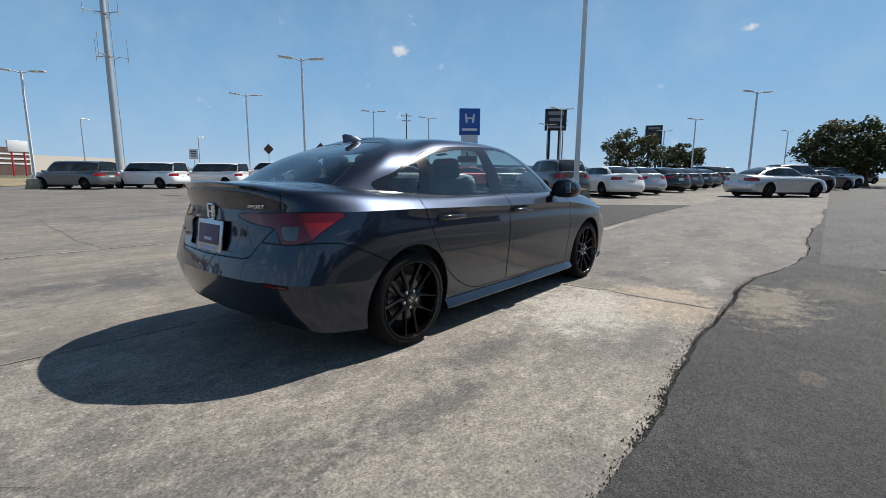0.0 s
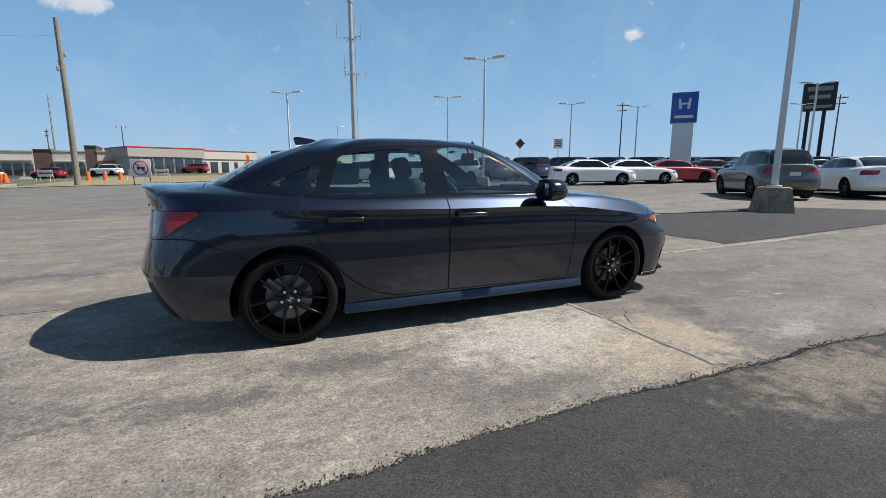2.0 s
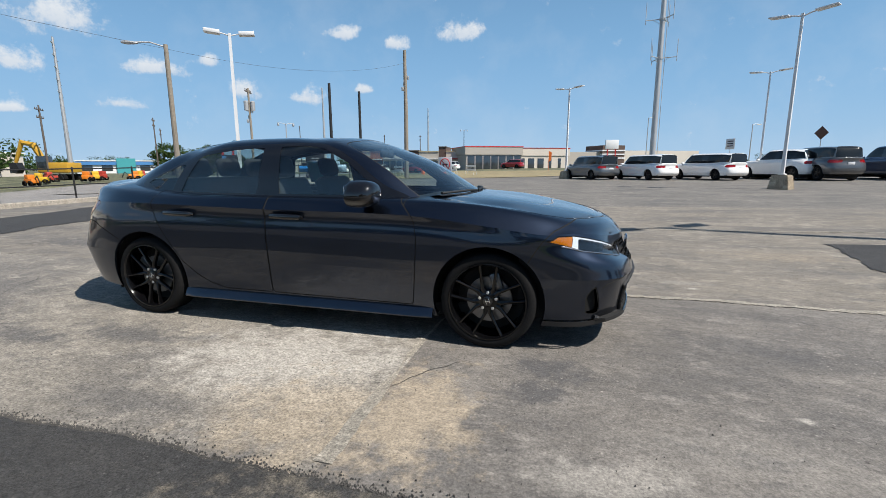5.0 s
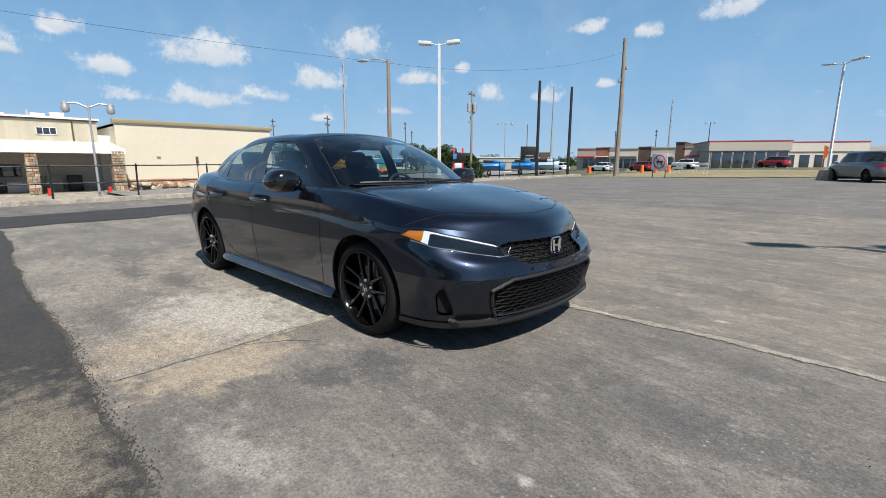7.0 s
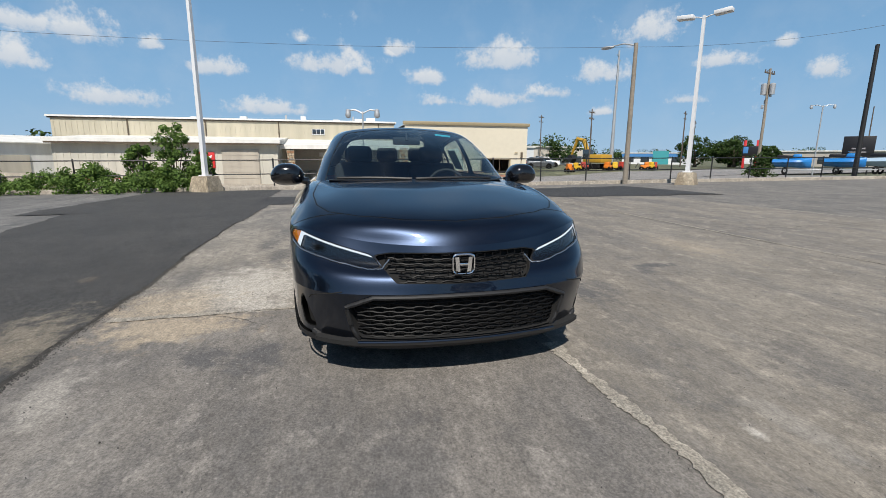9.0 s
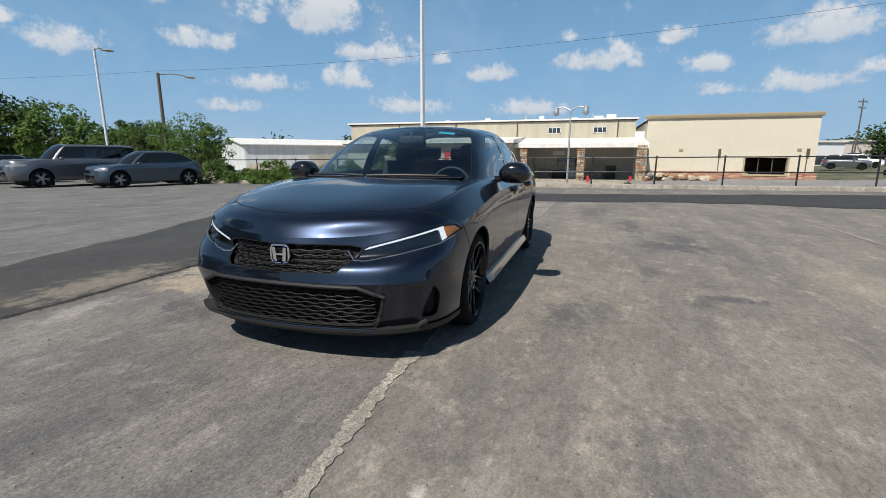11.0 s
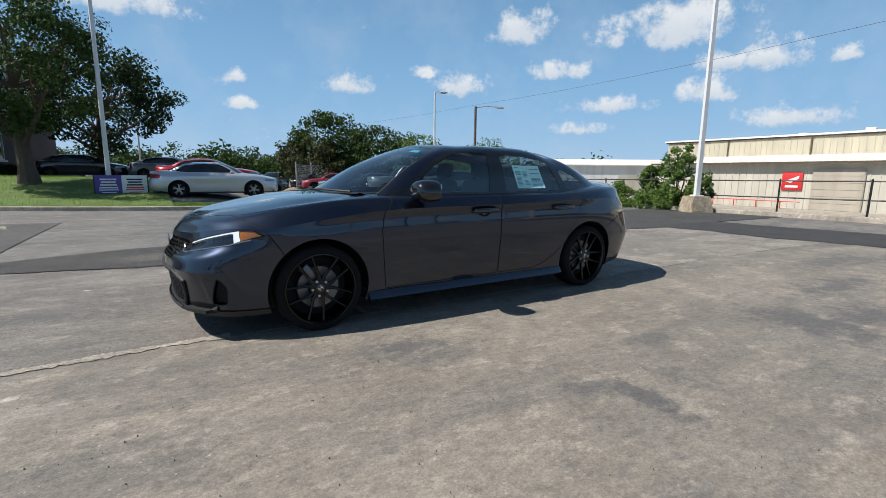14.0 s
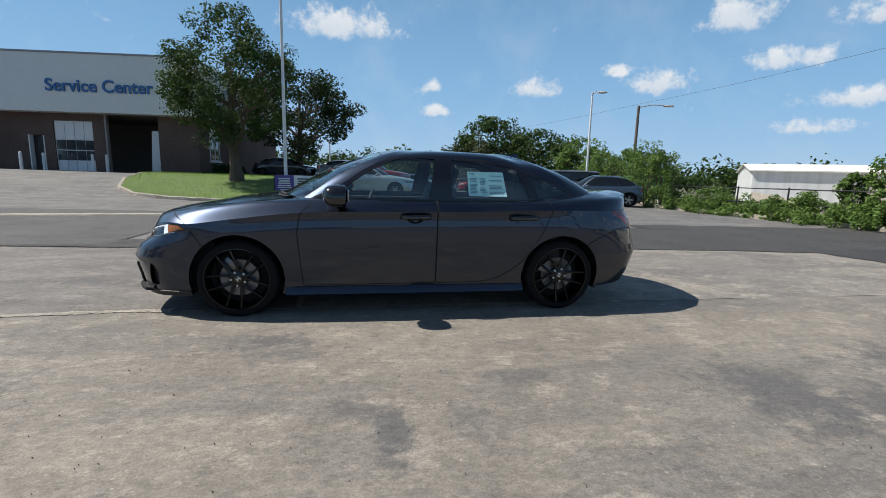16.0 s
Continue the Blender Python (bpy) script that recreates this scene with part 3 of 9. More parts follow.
def loops(s):
    """The lines of a car's skin from the sill up to the roof's middle, by its main sizes."""
    w, xf, xr, fa, ra = s["w"], s["xf"], s["xr"], s["fa"], s["ra"]
    zc, zb, zd, zf, zh, zl, zn = s["zc"], s["zb"], s["zd"], s["zf"], s["zh"], s["zl"], s["zn"]
    mid = 0.5 * (fa + ra)
    tall = zb - zc

    def line(x, y, z):
        return np.stack([x, np.array(y) * w, z], 1)

    A = line([xr + .14, xr + .15, xr + .25, xr + .50, ra, ra + .42, mid - .25, fa - .52, fa, fa + .42, xf - .26, xf - .11, xf - .07],
             [0, .45, .80, .935, .945, .935, .935, .935, .945, .925, .79, .45, 0],
             zc + np.array([.07, .07, .07, .075, .02, 0, 0, 0, .0, .015, .015, .01, .01]))
    B = line([xr + .01, xr + .035, xr + .135, xr + .36, ra, ra + .42, mid - .25, fa - .52, fa, fa + .48, xf - .17, xf - .045, xf],
             [0, .44, .80, .955, .985, .965, .965, .965, .98, .955, .82, .46, 0],
             zc + tall * np.array([.26, .26, .26, .25, .24, .22, .22, .22, .24, .24, .22, .21, .21]))
    tuck = s.get("tuck", .07)
    low_c = .56 if tuck < .1 else .46
    C = line([xr, xr + .03, xr + .135, xr + .36, ra, ra + .42, mid - .25, fa - .52, fa, fa + .46, xf - .21, xf - .06, xf - .01],
             [0, .44, .81, .97, 1.01, .978, .976, .978, 1.005, .965, .81, .46, 0],
             np.r_[zc + tall * np.array([low_c, low_c, low_c, (low_c + .55) / 2, .55, .52, .52, .52, .54, .54]), [zn - .02, zn - .01, zn - .01]])
    D = line([xr + tuck, xr + tuck + .025, xr + tuck + .125, xr + .46, ra, ra + .42, mid - .25, fa - .52, fa, fa + .38, xf - .25, xf - .085, xf - .03],
             [0, .44, .76, .945, .995, .993, .993, .988, .985, .93, .76, .42, 0],
             np.r_[zc + tall * np.array([.86, .86, .855, .86, .865, .865, .865, .875]), [zf - .055, zf - .09, zl, zl - .005, zl - .005]])
    E = line([s["deck"], s["deck"] + .02, s["deck"] + .13, xr + .45, ra - .08, ra + .42, mid - .25, fa - .60, fa - .05, fa + .32, xf - .30, xf - .14, xf - .10],
             [0, .40, .66, .83, .915, .925, .93, .918, .90, .85, .68, .37, 0],
             [zd, zd - .006, zd - .045, zb + .03, zb + .01, zb, zb, zb - .01, zf, zf - .045, zh + .005, zh - .005, zh - .005])
    g, gz, c, zk = s["gx"], s["gz"], s["cowl"], s["zcowl"]
    F = line([g, g + .01, g + .05, g + .18, ra + .02, ra + .42, mid - .25, c - .42, c - .27, c - .19, c - .10, c - .03, c],
             [0, .32, .58, .73, .81, .855, .87, .845, .78, .69, .50, .27, 0],
             [gz, gz - .002, gz - .012, gz - .035, zb + .05, zb + .022, zb + .018, zb + .015, zk - .012, zk - .006, zk - .002, zk, zk])
    M = (E + F) / 2
    M[:, 2] += np.array([.004, .004, .004, .006, .004, .003, .003, .004, .010, s["hood"], s["hood"] + .006, s["hood"] + .008, s["hood"] + .008])
    rw, rr, rf, zr, zq = s["roofw"] / w, s["rr"], s["rf"], s["zr"], s["zrr"]
    G = line([rr, rr - .01, rr - .05, rr - .12, rr + .03, rr + .28, -.25 + mid, rf - .15, rf - .07, rf - .04, rf - .01, rf + .01, rf + .02],
             np.array([0, .48, .80, .90, .95, .98, 1.0, .965, .87, .73, .52, .28, 0]) * rw,
             [zq, zq - .004, zq - .030, zq - .065, zq - .06, zr - .068, zr - .055, zr - .062, zr - .052, zr - .042, zr - .032, zr - .026, zr - .025])
    N = (F + G) / 2
    N += np.array([(-.02, 0, .025), (-.02, .0, .025), (-.02, .01, .025), (-.01, .02, .02), (0, .025, .012), (0, .03, .01), (0, .03, .01), (.01, .025, .015),
                   (.03, .02, .025), (.035, .01, .025), (.04, 0, .028), (.045, 0, .028), (.045, 0, .03)])
    H = np.stack([np.interp(np.linspace(0, 1, 13), [0, 0.25, 0.6, 1], [rr + .15, rr + .35, mid - .2, rf - .25]), np.zeros(13), np.full(13, zr)], 1)
    H[:, 2] = zr - 0.010 * ((H[:, 0] - (rr + rf) / 2 - .1) / ((rf - rr) / 2)) ** 2
    O = (G + H) / 2
    O[:, 2] = H[:, 2] - 0.25 * (H[:, 2] - G[:, 2])
    return [A, B, C, D, E, M, F], [F, N, G, O, H]


def hull(s, fine):
    """The two skins of a half car as grids: body up to the windows' foot, and from there to the roof."""
    low, high = loops(s)
    us = [max(2, round(n * fine)) for n in (5, 6, 8, 10, 10, 12, 14, 12, 12, 9, 7, 6, 5)][:12]
    skin = Skin()
    lower = skin.add(patch(low[:4], us, [max(1, round(n * fine)) for n in (4, 6, 8)]))
    body = lower + skin.add(patch(low[3:], us, [max(1, round(n * fine)) for n in (4, 6, 6)]))
    top = skin.add(patch(high, us, [max(1, round(n * fine)) for n in (8, 8, 4, 4)]))
    return skin, body, top


def hero_lines():
    """The lines of the grey sedan's skin: each from the rear's middle round the side to the front's middle, sill to roof.
    rear and front: five keys (x, y, z) each; side: the width and height at the axles, the doors and between them."""
    xs = np.array([-1.3675, -.90, -.25, .85, 1.3675])

    def line(rear, side_y, side_z, front, side_x=xs):
        return np.concatenate([np.array(rear), np.stack([side_x, side_y, side_z], 1), np.array(front)])

    L0 = line([(-2.195, 0, .285), (-2.165, .45, .283), (-2.095, .68, .268), (-1.995, .780, .235), (-1.742, .838, .205)],
              [.845, .845, .845, .845, .845], [.19, .185, .185, .185, .185],
              [(1.72, .845, .185), (1.935, .795, .182), (2.10, .640, .182), (2.208, .400, .182), (2.246, 0, .182)])
    L1 = line([(-2.230, 0, .345), (-2.200, .45, .345), (-2.125, .70, .338), (-2.035, .785, .322), (-1.762, .855, .31)],
              [.870, .862, .860, .862, .870], [.31, .30, .295, .29, .285],
              [(1.735, .860, .275), (1.965, .797, .258), (2.115, .648, .248), (2.228, .420, .243), (2.268, 0, .243)])
    L2 = line([(-2.285, 0, .525), (-2.253, .45, .525), (-2.173, .72, .525), (-2.080, .812, .52), (-1.772, .884, .51)],
              [.894, .884, .882, .884, .892], [.50, .50, .50, .49, .49],
              [(1.735, .874, .49), (1.985, .825, .485), (2.165, .690, .482), (2.265, .420, .478), (2.305, 0, .478)])
    L3 = line([(-2.263, 0, .612), (-2.231, .45, .615), (-2.153, .71, .62), (-2.060, .802, .625), (-1.772, .888, .63)],
              [.904, .893, .892, .894, .902], [.63, .62, .62, .61, .61],
              [(1.725, .877, .62), (1.965, .820, .59), (2.135, .680, .568), (2.230, .420, .555), (2.290, 0, .550)])
    L4 = line([(-2.227, 0, .715), (-2.195, .44, .72), (-2.127, .69, .735), (-2.040, .786, .745), (-1.772, .882, .75)],
              [.904, .893, .892, .894, .902], [.755, .745, .74, .73, .70],
              [(1.72, .872, .695), (1.930, .800, .665), (2.065, .660, .632), (2.165, .400, .603), (2.255, 0, .603)])
    L5 = line([(-2.213, 0, .82), (-2.181, .42, .82), (-2.107, .665, .825), (-2.023, .766, .83), (-1.772, .866, .835)],
              [.892, .886, .885, .886, .893], [.84, .833, .822, .805, .755],
              [(1.72, .870, .73), (1.900, .802, .714), (2.04, .660, .692), (2.142, .400, .657), (2.240, 0, .655)])
    L6 = line([(-2.203, 0, .905), (-2.167, .40, .905), (-2.085, .635, .902), (-2.000, .740, .900), (-1.772, .848, .90)],
              [.890, .897, .899, .898, .890], [.898, .888, .874, .857, .802],
              [(1.72, .862, .757), (1.870, .802, .764), (2.01, .655, .745), (2.125, .400, .708), (2.222, 0, .697)])
    E = line([(-2.230, 0, 1.040), (-2.187, .38, 1.032), (-2.093, .590, 1.005), (-1.985, .690, .996), (-1.742, .772, .986)],
             [.822, .833, .838, .826, .806], [.962, .948, .946, .935, .902],
             [(1.70, .765, .848), (1.870, .680, .824), (1.99, .550, .808), (2.085, .350, .795), (2.135, 0, .790)], [-1.40, -.95, -.25, .77, 1.32])
    F = line([(-1.83, 0, 1.066), (-1.82, .30, 1.064), (-1.79, .50, 1.055), (-1.74, .595, 1.042), (-1.62, .672, 1.022)],
             [.735, .770, .784, .760, .700], [.998, .970, .964, .962, .966],
             [(.930, .620, .972), (1.015, .450, .978), (1.070, .300, .981), (1.105, .150, .982), (1.12, 0, .982)], [-1.35, -.95, -.25, .70, .85])
    M = (E + F) / 2
    M[:, 2] += np.array([.004, .004, .004, .005, .006, .005, .003, .003, .006, .012, .016, .030, .034, .032, .028])
    G = line([(-1.10, 0, 1.358), (-1.11, .276, 1.354), (-1.13, .40, 1.338), (-1.155, .470, 1.316), (-1.20, .515, 1.294)],
             [.546, .5635, .575, .555, .500], [1.298, 1.345, 1.358, 1.351, 1.361],
             [(.155, .430, 1.369), (.170, .360, 1.375), (.185, .250, 1.382), (.205, .120, 1.387), (.220, 0, 1.388)], [-1.07, -.82, -.25, .05, .13])
    N = (F + G) / 2
    N += np.array([(-.02, 0, .025), (-.02, 0, .025), (-.02, .008, .025), (-.015, .012, .022), (-.01, .02, .02), (0, .025, .012), (0, .03, .01), (0, .03, .01),
                   (.01, .025, .015), (.03, .02, .025), (.035, .01, .025), (.038, .005, .026), (.04, 0, .028), (.045, 0, .029), (.045, 0, .03)])
    t = np.linspace(0, 1, 15)
    H = np.stack([np.interp(t, [0, .25, .6, 1], [-.95, -.75, -.20, -.05]), np.zeros(15), np.zeros(15)], 1)
    H[:, 2] = 1.413 - 0.010 * ((H[:, 0] + .35) / .65) ** 2
    O = (G + H) / 2
    O[:, 2] = H[:, 2] - 0.25 * (H[:, 2] - G[:, 2])
    return [[L0, L1, L2], [L2, L3, L4, L5, L6], [L6, E, M, F]], [F, N, G, O, H]


def hero_hull():
    """The grey sedan's half skin: creases run along the bumper's nose line and the shoulder line."""
    us = [8, 8, 8, 10, 14, 16, 20, 26, 20, 14, 10, 9, 9, 9]
    low, high = hero_lines()
    skin = Skin()
    body = []
    for lines, vs in zip(low, ([7, 10], [7, 7, 6, 6], [7, 10, 10])):
        body += skin.add(patch(lines, us, vs))
    return skin, body, skin.add(patch(high, us, [13, 13, 7, 7]))


def arch(x, z, r):
    return lambda q: np.where((np.abs(q[:, 1]) > 0.55) & (q[:, 2] < z + r + 0.2), np.hypot(q[:, 0] - x, q[:, 2] - z) - r, 9.0)


def both(*phis):
    return lambda q: np.max([f(q) for f in phis], axis=0)


def beyond(axis, v, sign=1):
    """phi < 0 where sign * (coordinate - v) > 0."""
    return lambda q: sign * (v - (np.abs(q[:, axis]) if axis == 1 else q[:, axis]))


def link_part(name, me, parent, label=""):
    if me is None:
        return None
    ob = new(name, me)
    ob.parent = parent
    if label:
        ob["label"] = label
    return ob


TYRE = plain("tyre_rubber", (0.012, 0.012, 0.0125), 0.85, grain=0.35, size=60, bump=0.3, spec=.12)
GLOSS_BLACK = plain("gloss_black", (0.006, 0.006, 0.007), 0.12, coat=0.6)
TRIM_BLACK = plain("trim_black", (0.014, 0.014, 0.015), 0.55, grain=0.2, size=90)
DARK_LINER = plain("dark_liner", (0.008, 0.008, 0.008), 0.9, grain=0.2)
GAP_BLACK = plain("gap_black", (0.004, 0.004, 0.004), 0.9)
SILVER = plain("alloy_silver", (0.55, 0.56, 0.58), 0.28, 0.85)
CHROME = plain("chrome", (0.80, 0.81, 0.83), 0.10, 1.0)
STEEL = plain("brake_steel", (0.15, 0.155, 0.165), 0.35, 0.9, grain=0.2, size=80)
RED_LENS = plain("red_lens", (0.34, 0.006, 0.008), 0.2, coat=0.6)
DARK_RED = plain("dark_red_lens", (0.13, 0.004, 0.007), 0.15, coat=0.5)
CLEAR_LENS = plain("pale_lens", (0.34, 0.35, 0.37), 0.10, coat=1.0, metal=0.3)
REVERSE_LENS = plain("smoked_clear_lens", (0.10, 0.10, 0.105), 0.15, coat=1.0, metal=0.5, grain=.5, size=160)
AMBER = plain("amber_lens", (0.80, 0.24, 0.006), 0.2, coat=.6)
WHITE_LENS = glow("white_light_bar", (0.86, 0.93, 1.0), 0.95)
NET_BLACK = plain("grille_net_black", (0.004, 0.004, 0.0045), 0.5, spec=.18)
TRIM_SILVER = plain("lamp_trim_silver", (0.32, 0.33, 0.35), 0.25, 0.9)
CAR_GLASS = glass("car_glass", (0.70, 0.80, 0.80))
CAR_GLASS_DARK = glass("privacy_glass", (0.35, 0.38, 0.38))
LAMP_GLASS = glass("lamp_lens", (0.85, 0.87, 0.9), 0.35)
SEAT = plain("seat_cloth", (0.035, 0.035, 0.038), 0.9, grain=0.25, size=120, bump=0.2)
CABIN = plain("cabin_plastic", (0.028, 0.028, 0.030), 0.65, grain=0.2, size=120)
PLATE_WHITE = plain("plate_white", (0.75, 0.76, 0.78), 0.4)


# ---- the grey sedan in the middle of the lot ----
HERO = paint("grey_blue_metallic", (0.020, 0.028, 0.047), 1.0, 0.36)
HANDLE_BLACK = plain("handle_black", (0.005, 0.005, 0.0055), 0.16, coat=.8)
WHEEL_BLACK = plain("wheel_gloss_black", (0.003, 0.003, 0.0035), 0.14, coat=0.3, spec=.25)


def unrolled(pts, x0, k):
    """An outline on an end of the car that wraps round its corner: |y| plus a share of the way round, and z."""
    f = outline(pts, 0, 1)

    def phi(q):
        return f(np.stack([np.abs(q[:, 1]) + k * (q[:, 0] - x0), q[:, 2], q[:, 2]], 1))
    return phi


def spoke_wheel(parent, x, y, side, spin, z=0.314):
    """An 18-inch black alloy wheel with five pairs of thin spokes; the axle is the wheel's y."""
    w = new("wheel")
    w.parent = parent
    w.location = (x, y, z)
    w.rotation_euler = (0, spin, 0 if side > 0 else math.pi)
    bm = bmesh.new()
    lathe(bm, [(-0.112, 0.246), (-0.118, 0.254), (-0.120, 0.281), (-0.108, 0.303), (-0.085, 0.311), (-0.04, 0.314), (0.04, 0.314), (0.085, 0.311),
               (0.100, 0.307), (0.110, 0.300), (0.117, 0.288), (0.120, 0.274), (0.118, 0.254), (0.112, 0.246)], 64)
    part("tyre", bm, TYRE, w, "low black rubber tyre")
    bm = bmesh.new()
    lathe(bm, [(0.114, 0.250), (0.121, 0.253), (0.122, 0.245), (0.112, 0.239), (0.06, 0.231), (-0.02, 0.218), (-0.10, 0.21)], 64)
    for i in range(5):
        a0 = 2 * math.pi * i / 5
        for lean in (-1, 1):
            d0, t = Vector((math.cos(a0), 0, math.sin(a0))), Vector((-math.sin(a0), 0, math.cos(a0)))
            ring = []
            for r, off, y_top, half, deep in ((0.030, .010, 0.084, 0.016, 0.03), (0.085, .017, 0.090, 0.0125, 0.028), (0.155, .056, 0.097, 0.0095, 0.028), (0.224, .094, 0.106, 0.012, 0.04)):
                c = d0 * r + t * lean * off
                ring.append([bm.verts.new(c + t * half + Vector((0, y_top - 0.006, 0))), bm.verts.new(c + t * half * 0.35 + Vector((0, y_top, 0))),
                             bm.verts.new(c - t * half * 0.35 + Vector((0, y_top, 0))), bm.verts.new(c - t * half + Vector((0, y_top - 0.006, 0))),
                             bm.verts.new(c - t * half + Vector((0, y_top - deep, 0))), bm.verts.new(c + t * half + Vector((0, y_top - deep, 0)))])
            for lo, hi in zip(ring, ring[1:]):
                for k in range(6):
                    bm.faces.new((lo[k], lo[(k + 1) % 6], hi[(k + 1) % 6], hi[k]))
    lathe(bm, [(0.05, 0.075), (0.078, 0.070), (0.088, 0.055), (0.090, 0.036), (0.086, 0.034)], 32)
    rim = part("rim", bm, WHEEL_BLACK, w, "gloss black alloy rim with paired spokes")
    bm = bmesh.new()
    lathe(bm, [(0.084, 0.034), (0.091, 0.033), (0.0925, 0.030), (0.0925, 0.0001)], 24)
    part("hub_cap", bm, GLOSS_BLACK, w)
    bm = bmesh.new()
    for dx in (-0.012, 0.012):
        box(bm, (dx, 0.0935, 0), (0.005, 0.003, 0.034), 0.001)
    box(bm, (0, 0.0935, 0), (0.022, 0.003, 0.006), 0.001)
    part("emblem", bm, CHROME, w, "small silver emblem")
    for i in range(5):
        a = 2 * math.pi * (i + 0.5) / 5
        bm = bmesh.new()
        lathe(bm, [(0.07, 0.0105), (0.092, 0.0105), (0.094, 0.008), (0.094, 0.0001)], 6, c=(0.056 * math.cos(a), 0, 0.056 * math.sin(a)))
        part("wheel_nut", bm, SILVER, w)
    bm = bmesh.new()
    lathe(bm, [(0.02, 0.06), (0.035, 0.07), (0.035, 0.150), (0.015, 0.150), (0.015, 0.06)], 40)
    part("brake_disc", bm, STEEL, w)
    bm = bmesh.new()
    a = math.pi - spin if side > 0 else spin
    box(bm, (0.125 * math.cos(2.6 - spin), 0.03, 0.125 * math.sin(2.6 - spin)), (0.07, 0.05, 0.13), 0.012)
    part("brake_caliper", bm, STEEL, w)
    bm = bmesh.new()
    lathe(bm, [(-0.1, 0.218), (-0.02, 0.218), (-0.015, 0.0001)], 32)
    part("inner_barrel", bm, DARK_LINER, w)
    return w


def build_hero():
    s = SEDAN
    car = thing("sedan_car", "dark grey-blue metallic four-door sedan with black wheels parked on concrete", "car")
    skin, body, top = hero_hull()
    R, hub = 0.362, 0.314
    for x in (s["fa"], s["ra"]):
        hole = arch(x, hub, R)
        cutout, body = skin.split(body, hole)
        edges = skin.rim(body, hole)
        for sd in (1, -1):
            bm = bmesh.new()
            for i, j in edges:
                p, q = (Vector(skin.p[k]) * 1 for k in (i, j))
                vs = []
                for v in (p, q):
                    out = Vector((v.x - x, 0, v.z - hub)).normalized()
                    vs.append((v, v - out * 0.004 - Vector((0, 0.012, 0)), v + out * 0.012 - Vector((0, 0.05, 0))))
                for k in (0, 1):
                    bm.faces.new([bm.verts.new((u.x, u.y * sd, u.z)) for u in (vs[0][k], vs[1][k], vs[1][k + 1], vs[0][k + 1])])
            bmesh.ops.remove_doubles(bm, verts=bm.verts, dist=0.0005)
            part("wheel_arch_lip", bm, HERO, car)
            bm = bmesh.new()
            arc = [(x + 0.380 * math.cos(a), hub + 0.380 * math.sin(a)) for a in np.linspace(-0.35, math.pi + 0.35, 28)]
            rows = [[bm.verts.new((px, sd * y, pz)) for px, pz in arc] for y in (0.84, 0.58)]
            for k in range(len(arc) - 1):
                bm.faces.new((rows[0][k], rows[0][k + 1], rows[1][k + 1], rows[1][k]))
            bm.faces.new([bm.verts.new((px, sd * 0.58, pz)) for px, pz in arc])
            part("wheel_arch_liner", bm, DARK_LINER, car)
    seams = []

    def take(phi, w=0.0034):
        nonlocal body
        ins, line, body = skin.seam(body, phi, w)
        seams.extend(line)
        return ins

    def pair(name, faces, mat, label="", sink=0.0, parent=None):
        return [link_part(name, skin.mesh(name, faces, mat, (sd,), sink), parent or car, label) for sd in (1, -1)]

    ahead, astern = beyond(0, 1.5), beyond(0, -1.6, -1)
    lamp = both(outline([(.400, .590), (.445, .650), (.62, .698), (.72, .726), (.80, .750), (.845, .750), (.870, .716), (.80, .662), (.62, .618), (.47, .588)], 1, 2), beyond(0, 1.66))
    head = take(lamp, 0.002)
    grille = take(both(outline([(-.1, .668), (.36, .662), (.437, .648), (.388, .586), (.335, .530), (-.1, .522)], 1, 2), ahead), 0.002)
    intake_phi = both(outline([(-.1, .458), (.45, .456), (.575, .405), (.55, .30), (.52, .238), (-.1, .232)], 1, 2), ahead)
    intake = take(intake_phi, 0.004)
    bm = bmesh.new()
    for i, j in skin.rim(intake, lambda q: intake_phi(q) + .004, .003):
        p, q, np_, nq = (Vector(v) for v in (skin.p[i], skin.p[j], skin.n[i], skin.n[j]))
        for sd in (1, -1):
            bm.faces.new([bm.verts.new((u.x, u.y * sd, u.z)) for u in (p + np_ * .004, q + nq * .004, q - nq * .06, p - np_ * .06)])
    bmesh.ops.remove_doubles(bm, verts=bm.verts, dist=.0005)
    part("grille_duct", bm, GAP_BLACK, car)
    vent = take(both(outline([(.800, .450), (.815, .38), (.795, .262), (.735, .258), (.742, .30), (.765, .36)], 1, 2), beyond(0, 1.72)), 0.002)
    lip = take(both(beyond(2, .222, -1), beyond(0, 1.66)), 0.003)
    lid_seam = both(outline([(-.1, 1.3), (.62, 1.3), (.60, 1.0), (.60, .905), (.60, .82), (.50, .72), (.44, .640), (-.1, .628)], 1, 2), beyond(0, -1.84, -1))
    tail_phi = both(unrolled([(1.150, .884), (1.115, .902), (.85, .902), (.62, .896), (.33, .887), (.29, .868), (.42, .836), (.655, .815), (.70, .730), (.82, .735), (.92, .752), (1.01, .81)], -2.195, 0.9), astern)
    tail = take(tail_phi, 0.002)
    recess_phi = both(outline([(-.1, .835), (.30, .832), (.34, .80), (.30, .665), (-.1, .660)], 1, 2), beyond(0, -1.9, -1))
    recess = take(recess_phi, 0.001)
    lid = take(lid_seam)
    bm = bmesh.new()
    for i, j in skin.rim(recess, lambda q: recess_phi(q) + .001, .003):
        p, q, np_, nq = (Vector(v) for v in (skin.p[i], skin.p[j], skin.n[i], skin.n[j]))
        for sd in (1, -1):
            bm.faces.new([bm.verts.new((u.x, u.y * sd, u.z)) for u in (p, q, q - nq * .016, p - np_ * .016)])
    bmesh.ops.remove_doubles(bm, verts=bm.verts, dist=.0005)
    part("plate_recess_edge", bm, HERO, car)
    link_part("plate_recess", skin.mesh("plate_recess", recess, HERO, sink=.016), car)
